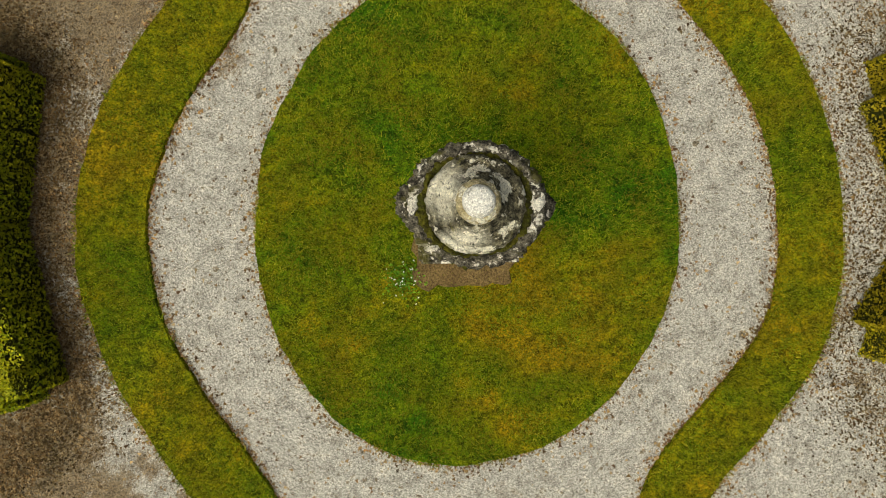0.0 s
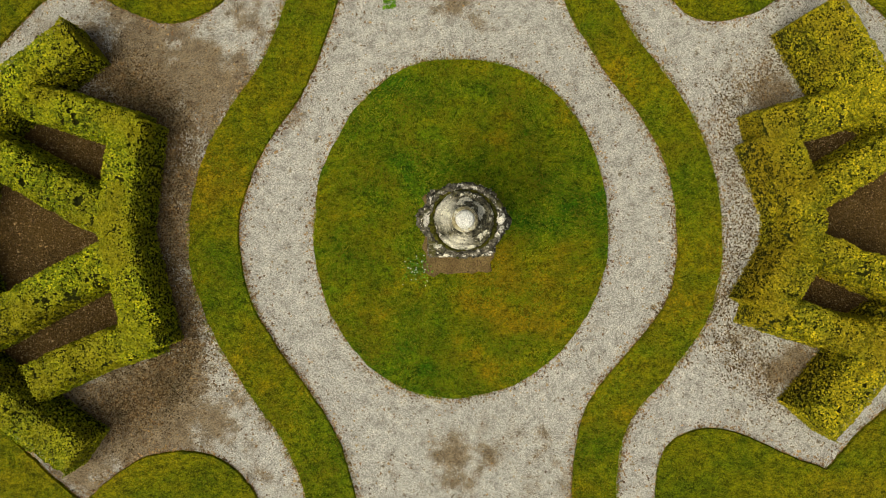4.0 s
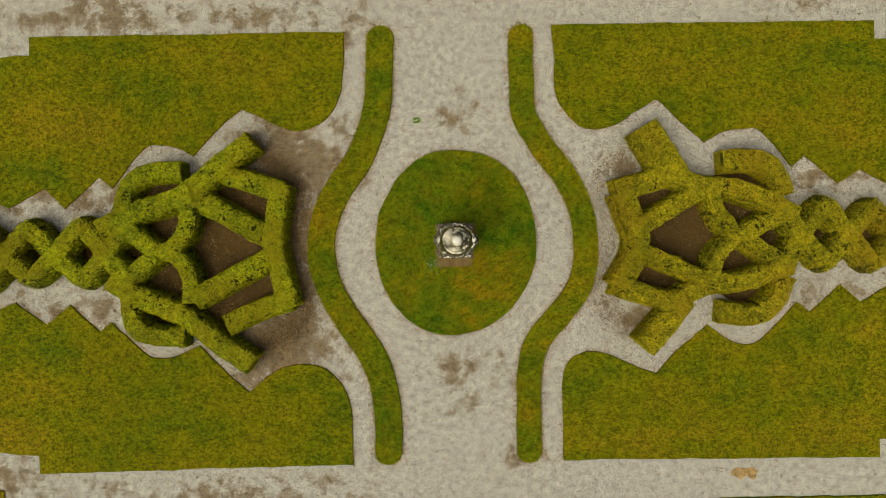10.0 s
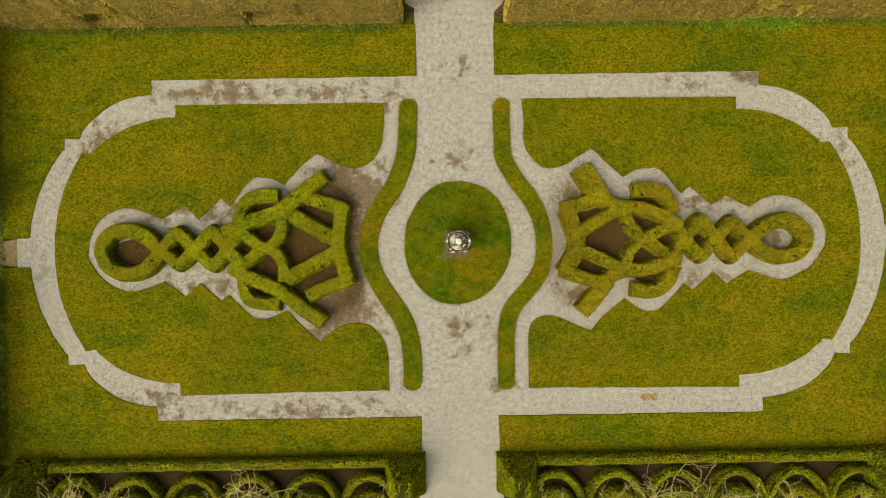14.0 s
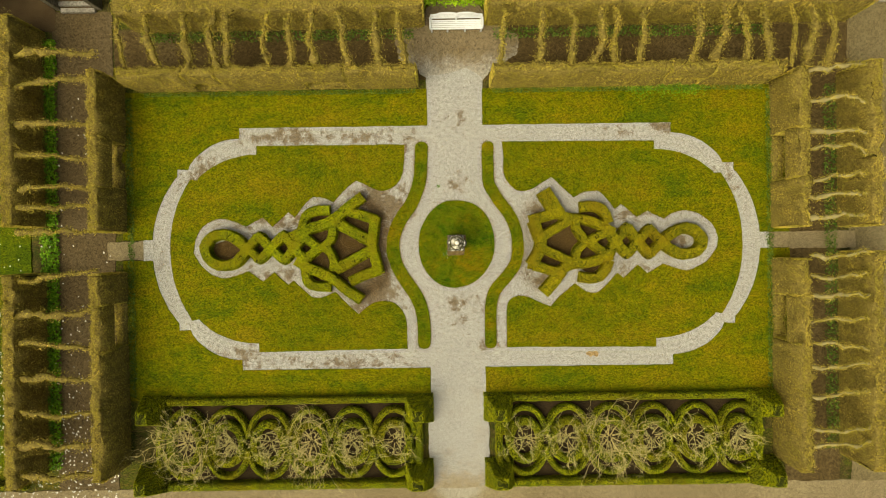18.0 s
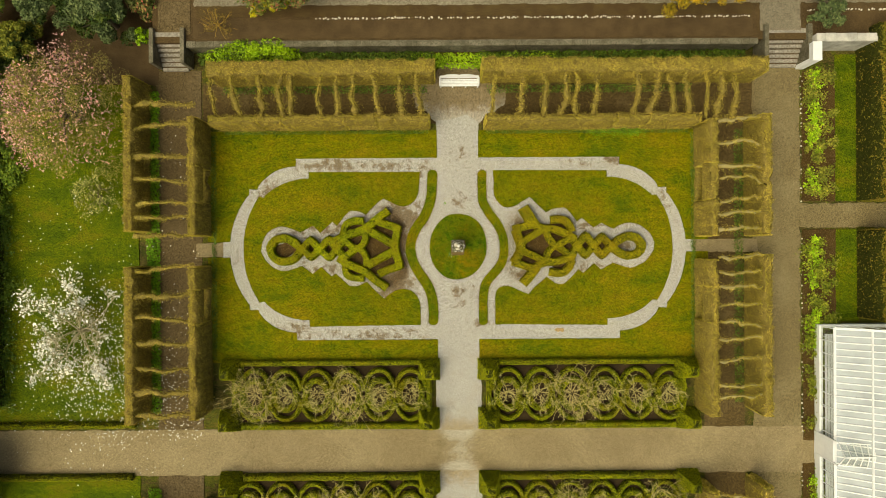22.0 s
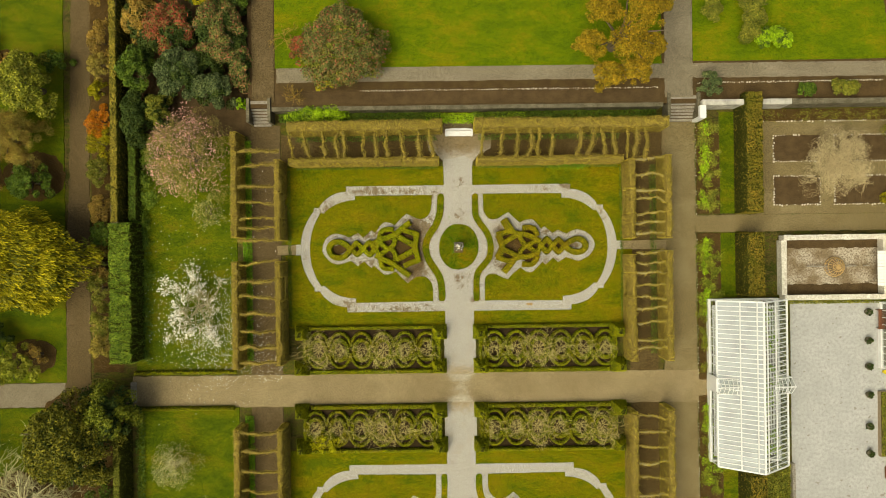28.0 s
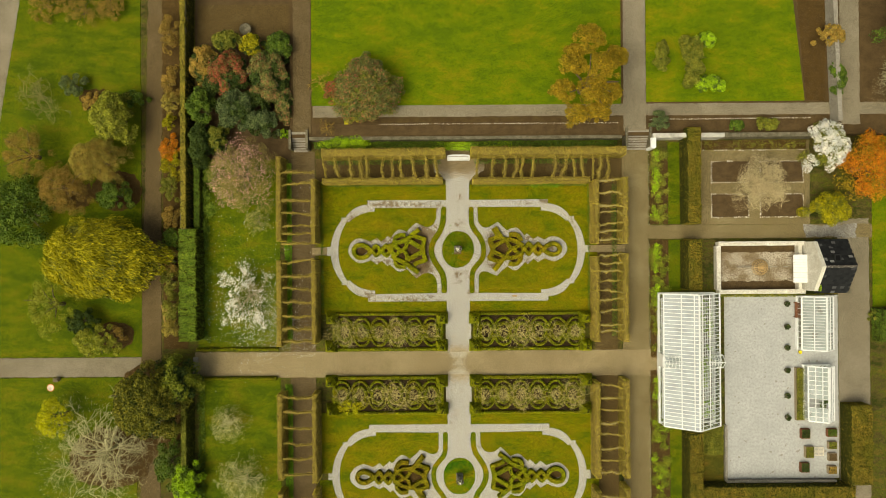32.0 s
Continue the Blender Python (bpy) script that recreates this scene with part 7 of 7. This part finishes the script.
# ---- yard ----
slab("yard", box_outline(31.7, -27.4, 45.2, -5.6), 0.0, M_CONCRETE, 0.05, 0.03, 110, "pale smooth concrete yard with dark stains", category="yard")
slab("yard_track", box_outline(45.3, -60, 49.0, 3.5), -0.016, M_GREYPATH, 0.03, 0.1, 111, "grey stony track behind the sheds", category="path", step=0.3)
stone_wall("yard_wall", 31.6, -27.5, 31.6, -20.9, -0.05, 0.5, 0.2, "low whitish kerb wall of the yard", M_STEP, None, 31)
stone_wall("yard_wall", 31.6, -27.55, 44.6, -27.55, -0.05, 0.6, 0.22, "low whitish wall along the yard's end", M_STEP, None, 32)
g1 = glasshouse("small_greenhouse", 40.2, 43.9, 42.55, -11.9, -5.75, 1.3, 2.3, 18, "small white lean greenhouse with frosted panes", M_GLASS_S, M_GLASS, 0.04, 0.4, (0.5,), 2, 0.04)
g2 = glasshouse("small_greenhouse", 40.9, 43.9, 42.7, -20.2, -13.9, 1.3, 2.3, 12, "old small greenhouse with missing panes", M_GLASS_S, M_GLASS, 0.05, 0.4, (0.35, 0.7), 3, 0.22)
slab("frame_floor", box_outline(40.4, -11.7, 43.7, -5.9), 0.012, M_STEP, 0.02, label="pale floor of the small greenhouse", category="floor")
slab("frame_floor", box_outline(41.1, -20.0, 43.7, -14.0), 0.012, M_CONCRETE, 0.02, label="cluttered floor of the small greenhouse", category="floor")
ground_cover("shelf_plants", 42.9, -20.0, 43.7, -14.1, 700, 0.09, 0.8, M_LAUREL, "plants inside the old greenhouse", 1403, 20)
M_PLANK = plain("grey_plank", (0.34, 0.27, 0.18), 0.85, 0, 0.4, 6)
M_RUSTY = plain("red_brown_wood", (0.20, 0.085, 0.045), 0.8, 0, 0.35, 5)


def planter(name, x, y, w, d, h, mat, label, plant=None, seed=0, category="planter"):
    """An open box of boards filled with soil."""
    ob = thing(name, (x, y, 0), label, category)
    for s in (-1, 1):
        part("side_board", box(-w / 2, s * d / 2 - 0.025, -0.02, w / 2, s * d / 2 + 0.025, h, 0.004), mat, ob)
        part("end_board", box(s * w / 2 - 0.025, -d / 2 + 0.026, -0.02, s * w / 2 + 0.025, d / 2 - 0.026, h, 0.004), mat, ob)
    part("soil", box(-w / 2 + 0.026, -d / 2 + 0.026, 0.0, w / 2 - 0.026, d / 2 - 0.026, h - 0.06), M_SOIL, ob)
    if plant:
        r = rng(seed)
        n = int(420 * w * d)
        q = np.stack([r.uniform(-w / 2 + 0.05, w / 2 - 0.05, n), r.uniform(-d / 2 + 0.05, d / 2 - 0.05, n), r.uniform(h - 0.05, h + 0.15, n)], 1)
        part("planting", leaf_cards(q, np.tile(np.array([0, 0, 1.0]), (n, 1)), 0.06, r, 0.6), plant, ob)
    return ob


def pot_plant(x, y, seed):
    ob = thing("potted_bush", (x, y, 0), "dark clipped bush in a round stone pot", "potted plant", "potted bushes in the yard")
    smooth(part("pot", lathe([(0.22, -0.02), (0.27, 0.1), (0.32, 0.32), (0.35, 0.36), (0.33, 0.37), (0.29, 0.33), (0.05, 0.32)], 28, seed, 0.004), M_WALL, ob))
    part("leaves", crown_arrays(seed, 0.36, 0.36, 0.35, 0.75, 700, 0.045, 8), M_YEW, ob)
    return ob


for i, y in enumerate((-6.6, -9.3, -11.8, -14.5, -17.5, -20.1)):
    pot_plant(39.0, y, 1420 + i)
for i, (x, y, w, d, m, p) in enumerate(((41.05, -22.0, 1.0, 1.1, M_RUSTY, M_YEW), (44.2, -21.9, 1.1, 0.9, M_RUSTY, M_LAUREL), (44.25, -23.4, 0.95, 0.85, M_PLANK, M_OLIVE), (44.25, -24.8, 0.95, 0.85, M_PLANK, None), (44.2, -26.3, 0.95, 0.9, M_PLANK, M_BROWN), (40.95, -26.0, 0.95, 1.1, M_RUSTY, M_YEW), (41.5, -24.2, 0.95, 1.3, M_PLANK, M_OLIVE))):
    planter("planter_box", x, y, w, d, 0.45, m, "square wooden planter filled with dark soil" + (" and plants" if p else ""), p, 1430 + i)
planter("raised_bed", 40.45, -17.3, 0.95, 6.2, 0.4, M_PLANK, "long plank-sided bed with sparse olive seedlings", M_OLIVE, 1440)
pl = thing("wooden_pallet", (42.75, -24.2, 0), "pale slatted wooden pallet on the concrete", "pallet")
for i in range(7):
    part("slat", box(-0.6, -0.5 + i * 0.155, 0.11, 0.6, -0.40 + i * 0.155, 0.135, 0.003), M_PEBBLE, pl)
for x in (-0.55, 0.0, 0.55):
    part("bearer", box(x - 0.05, -0.5, -0.005, x + 0.05, 0.53, 0.11), M_PEBBLE, pl)
bx = thing("wooden_settle", (40.15, -7.3, 0), "red-brown wooden settle against the shed wall", "bench")
for i in range(4):
    part("seat_slat", box(-0.3 + i * 0.15, -0.95, 0.42, -0.17 + i * 0.15, 0.95, 0.46, 0.004), M_RUSTY, bx)
part("backrest", box(0.30, -0.95, 0.40, 0.36, 0.95, 0.95, 0.006), M_RUSTY, bx)
for y in (-0.9, 0.84):
    part("end_panel", box(-0.3, y, -0.02, 0.3, y + 0.06, 0.42, 0.004), M_RUSTY, bx)
smooth(tagged(part("yellow_bucket", lathe([(0.14, -0.01), (0.2, 0.3), (0.215, 0.31), (0.19, 0.3), (0.13, 0.04), (0.02, 0.04)], 24), plain("yellow_plastic", (0.75, 0.62, 0.05), 0.4)), "yellow plastic bucket on the concrete", "bucket")).location = (40.55, -12.35, 0)

# ---- walled room and slate-roofed shed ----
M_LIMED = two_scale("limed_render", (0.62, 0.60, 0.52), (0.76, 0.74, 0.66), (0.42, 0.38, 0.29), 1.3, 7, 0.9, 0.4, 0.02)
slab("room_floor", box_outline(30.8, -4.95, 40.9, 0.45), 0.02, two_scale("dirty_concrete", (0.22, 0.17, 0.10), (0.46, 0.41, 0.32), (0.14, 0.10, 0.06), 0.55, 6, 0.95, 0.5, 0.02, (0.42, 0.6)), 0.05, label="dirty stained floor of the roofless room", category="floor")
RX0, RX1, RY0, RY1, RH = 30.7, 40.9, -5.1, 0.58, 0.95
stone_wall("room_wall", RX0, RY1, RX1, RY1, -0.05, RH, 0.42, "roofless room wall, pale worn render", M_LIMED, M_LIMED, 41)
stone_wall("room_wall", RX0, RY0, RX1, RY0, -0.05, RH, 0.42, "roofless room wall with a pale coping", M_LIMED, M_LIMED, 42)
stone_wall("room_wall", RX0, RY0 + 0.25, RX0, RY1 - 0.25, -0.05, RH - 0.01, 0.42, "roofless room end wall", M_LIMED, M_LIMED, 43)
stone_wall("room_wall", 40.3, RY0 + 0.25, 40.3, RY1 - 0.25, -0.05, RH - 0.02, 0.35, "roofless room cross wall", M_LIMED, M_LIMED, 44)
for ya, yb in ((-0.45, 0.36), (-4.88, -3.9)):
    slab("room_bed", box_outline(30.95, ya, 40.1, yb), 0.03, M_SOIL, 0.03, 0.12, 46, "dark damp soil along the roofless room's wall", category="planting bed")
dome = thing("wire_dome", (35.9, -2.25, 0), "round dome of woven rusty-brown withies", "plant support")
for i in range(9):
    a = 2 * np.pi * i / 18
    t = np.linspace(-np.pi / 2, np.pi / 2, 13)
    p = np.stack([np.sin(t) * 0.95 * math.cos(a), np.sin(t) * 0.95 * math.sin(a), np.cos(t) * 0.85], 1)
    part("withy", tube(p, np.full(13, 0.033), 4), plain("withy_%s" % "brown", (0.58, 0.40, 0.18), 0.8) if i == 0 else bpy.data.materials["withy_brown"], dome)
for k in range(3):
    rr, zz = (0.92, 0.79, 0.47)[k], (0.15, 0.45, 0.74)[k]
    c = arc(0, 0, rr, 0, 360, 25)
    part("hoop", tube(np.concatenate([c, np.full((25, 1), zz)], 1), np.full(25, 0.036), 4), bpy.data.materials["withy_brown"], dome)
for x0_, x1_ in ((33.2, 35.1), (36.7, 37.9), (38.6, 39.2)):
    rl = tagged(part("metal_rail", beam((x0_, -2.2, 0.3), (x1_, -2.2, 0.3), 0.09), M_STEP), "pale metal rail fixed above the floor", "rail")
    part("bracket", beam((x0_ + 0.2, -2.2, 0.0), (x0_ + 0.2, -2.2, 0.3), 0.06), M_STEP, rl)
    part("bracket", beam((x1_ - 0.2, -2.2, 0.0), (x1_ - 0.2, -2.2, 0.3), 0.06), M_STEP, rl)
ls = thing("lean_to_roof", (0, 0, 0), "sloping sheet of corrugated white roofing", "roof")
for i in range(11):
    y = -3.9 + i * 0.30
    part("sheet_rib", beam((39.3, y, 1.25), (41.0, y, 1.65), 0.28, 0.05 + 0.02 * (i % 2)), M_WHITE, ls)
part("support_post", beam((39.4, -3.7, -0.03), (39.4, -3.7, 1.26), 0.1), M_PLANK, ls)
part("support_post", beam((39.4, -1.0, -0.03), (39.4, -1.0, 1.26), 0.1), M_PLANK, ls)

shed = thing("slate_shed", (0, 0, 0), "stone shed with dark slate roof and limed gable", "shed")
SX0, SX1, SY0, SY1, SE, SR = 41.1, 44.8, -4.95, 0.75, 2.4, 4.2
SYM = (SY0 + SY1) / 2
bm = bmesh.new()
prof = [(SY0, -0.05), (SY1, -0.05), (SY1, SE), (SYM, SR), (SY0, SE)]
fa = [bm.verts.new((SX0, y, z)) for y, z in prof]
fb = [bm.verts.new((SX1, y, z)) for y, z in prof]
bm.faces.new(fa[::-1])
bm.faces.new(fb)
for i in range(5):
    bm.faces.new((fa[i], fa[(i + 1) % 5], fb[(i + 1) % 5], fb[i]))
part("wall", bm, M_WALL, shed)
gbm = bmesh.new()
ga = [gbm.verts.new((x, y, z + (0.5 if z > 0.5 else 0))) for x in (SX0 - 0.35, SX0 + 0.1) for y, z in prof]
gbm.faces.new(ga[:5][::-1])
gbm.faces.new(ga[5:])
for i in range(5):
    gbm.faces.new((ga[i], ga[(i + 1) % 5], ga[5 + (i + 1) % 5], ga[5 + i]))
part("gable_parapet", gbm, M_LIMED, shed, "limed pale gable wall")
M_SLATE = start_material("slate", 0.55)
_m, _nt, _p, _co = M_SLATE
_oi = _nt.nodes.new("ShaderNodeObjectInfo")
_nt.links.new(ramp(_nt, _oi.outputs["Random"], [(0.0, (0.010, 0.0105, 0.011)), (0.93, (0.020, 0.021, 0.021)), (0.97, (0.10, 0.10, 0.10)), (1.0, (0.2, 0.2, 0.19))]), _p.inputs["Base Color"])
add_bump(_nt, _p, noise_tex(_nt, _co, 30, 4), 0.3, 0.01)
M_SLATE = _m
slope = math.hypot(SYM - SY0, SR - SE)
roofs = {}
for s in (-1, 1):
    ye = SY0 if s < 0 else SY1
    tilt = math.degrees(math.atan2(SR - SE, (SY1 - SY0) / 2))
    rf = part("roof", box(0.12, -0.25, 0.0, SX1 - SX0 + 0.15, slope + 0.02, 0.05), M_SLATE, shed)
    rf.matrix_world = pose(SX0, ye, SE, tilt, 0, 0) if s < 0 else Matrix.Translation((SX0, ye, SE)) @ Matrix.Scale(1, 4) @ pose(SX1 - SX0 + 0.27, 0, 0, 0, 0, 180) @ pose(0, 0, 0, tilt, 0, 0)
    roofs[s] = rf
slate_mesh = None
rs = rng(1500)
for s, rf in roofs.items():
    for row in range(11):
        for col in range(8):
            b = box(0, 0, 0, 0.45, 0.42, 0.018) if slate_mesh is None else None
            if slate_mesh is None:
                ob = part("slate", b, M_SLATE, rf)
                slate_mesh = ob.data
            else:
                ob = new("slate", slate_mesh)
                ob.parent = rf
            ob.location = (0.12 + col * 0.46 + 0.23 * (row % 2) - 0.1, -0.27 + row * 0.315, 0.055 + 0.004 * (row % 3) + rs.uniform(0, 0.004))
            ob.rotation_euler = (-0.03, 0, rs.normal(0, 0.012))
part("skylight", box(42.55, -1.6, SR - 0.72, 43.35, -0.7, SR - 0.28, 0.02), M_SLATE, shed, "slate curb round the roof opening")
# black box on the slope stands for the dark inside of an opening
part("roof_opening", box(42.7, -1.45, SR - 0.4, 43.2, -0.85, SR - 0.272), plain("opening_black", (0.006, 0.006, 0.006), 0.9), shed, "black box standing for the unlit roof opening")
part("ridge_tile", box(SX0 + 0.1, SYM - 0.12, SR + 0.02, SX1 + 0.15, SYM + 0.12, SR + 0.12, 0.03), M_STONE, shed)
hedge_block("roof_moss", 41.35, -4.9, 41.75, -2.3, 0.3, M_LIME, "green ivy creeping over the shed's gable", 1510, 0.05, 300, category="climber").location = (0, 0, 2.6)
stone_wall("stub_wall", 44.4, -4.9, 46.2, -5.1, -0.05, 1.2, 0.5, "broken stub of old stone wall", M_WALL, None, 45)

# ---- small things on the west and north side ----
smooth(tagged(part("marker_disc", lathe([(0.36, -0.01), (0.40, 0.02), (0.40, 0.06), (0.30, 0.075), (0.29, 0.06), (0.02, 0.06)], 30), plain("pale_disc", (0.72, 0.62, 0.52), 0.6)), "pale round disc lying on the grass", "disc")).location = (-48.6, -16.0, 0.0)
tagged(part("disc_rim", tube(np.concatenate([arc(-48.6, -16.0, 0.42, 0, 360, 30), np.full((30, 1), 0.04)], 1), np.full(30, 0.045), 5), plain("orange_rim", (0.62, 0.22, 0.05), 0.6)), "orange hoop round the pale disc", "hoop")
lb = thing("litter_bin", (-47.7, -15.0, 0), "small dark wooden bin beside the path", "bin")
part("body", box(-0.25, -0.2, -0.01, 0.25, 0.2, 0.6, 0.02), M_PLANK, lb)
part("lid", box(-0.28, -0.23, 0.6, 0.28, 0.23, 0.66, 0.02), M_BARK, lb)
gs = thing("gate_sill", (-31.3, -13.45, 0), "worn stone sill in the garden gateway", "sill")
for i in range(5):
    part("sill_stone", box(-0.3, -1.0 + i * 0.4, -0.02, 0.3, -0.62 + i * 0.4, 0.05, 0.015), M_STEP, gs)
so = thing("stone_ornament", (-24.9, 26.3, 0), "grey stone garden ornament on the shady path", "ornament")
smooth(part("base", lathe([(0.5, -0.02), (0.48, 0.15), (0.3, 0.25), (0.22, 0.5), (0.3, 0.6)], 20, 3, 0.03), M_WALL, so))
smooth(part("bowl", lathe([(0.25, 0.58), (0.6, 0.8), (0.7, 0.92), (0.6, 0.93), (0.2, 0.8)], 24, 4, 0.05), M_WALL, so))
slab("shady_path", box_outline(-30.8, 25.0, -19.3, 29.5), 0.02, M_ALLEY, 0.03, 0.1, 112, "shaded dark earth path in the shrubbery", category="path", step=0.3)
ground_cover("wall_foot_plants", -30.9, 2.8, -29.0, 11.6, 5200, 0.11, 0.7, M_HEDGE_G, "dark green plants at the boundary wall", 1226, 60)
ground_cover("wall_foot_plants", -30.6, -11.0, -29.4, 3.0, 2600, 0.09, 0.4, M_LAUREL, "dark plants at the broad hedge's foot", 1227, 70)
slab("straw_patch", [(-35.4, -6.3), (-33.8, -6.2), (-33.6, -9.6), (-34.9, -9.8)], 0.02, two_scale("dry_straw", (0.27, 0.19, 0.05), (0.36, 0.26, 0.08), (0.18, 0.12, 0.03), 1.5, 25), 0.05, 0.2, 131, "dry straw-coloured mulch beside the track", category="mulch patch")
slab("rubble_patch", [(41.2, 2.9), (44.0, 2.7), (47.6, 2.9), (47.4, 1.2), (44.2, 1.4), (41.4, 1.3)], -0.002, gravel("grey_rubble", (0.22, 0.21, 0.19), (0.36, 0.35, 0.32), (0.16, 0.14, 0.10), 0.9, (0.45, 0.6), 14.0), 0.04, 0.2, 132, "broken grey stones strewn on the path", category="rubble")
slab("rough_plot", box_outline(28.3, -27.6, 31.4, -20.9), 0.01, lawn_material("brownish_turf", (0.11, 0.095, 0.014), (0.16, 0.105, 0.022), (0.06, 0.065, 0.01), (0.09, 0.085, 0.014)), 0.04, 0.12, 133, "rough brownish grass beside the yard's kerb", category="rough grass")
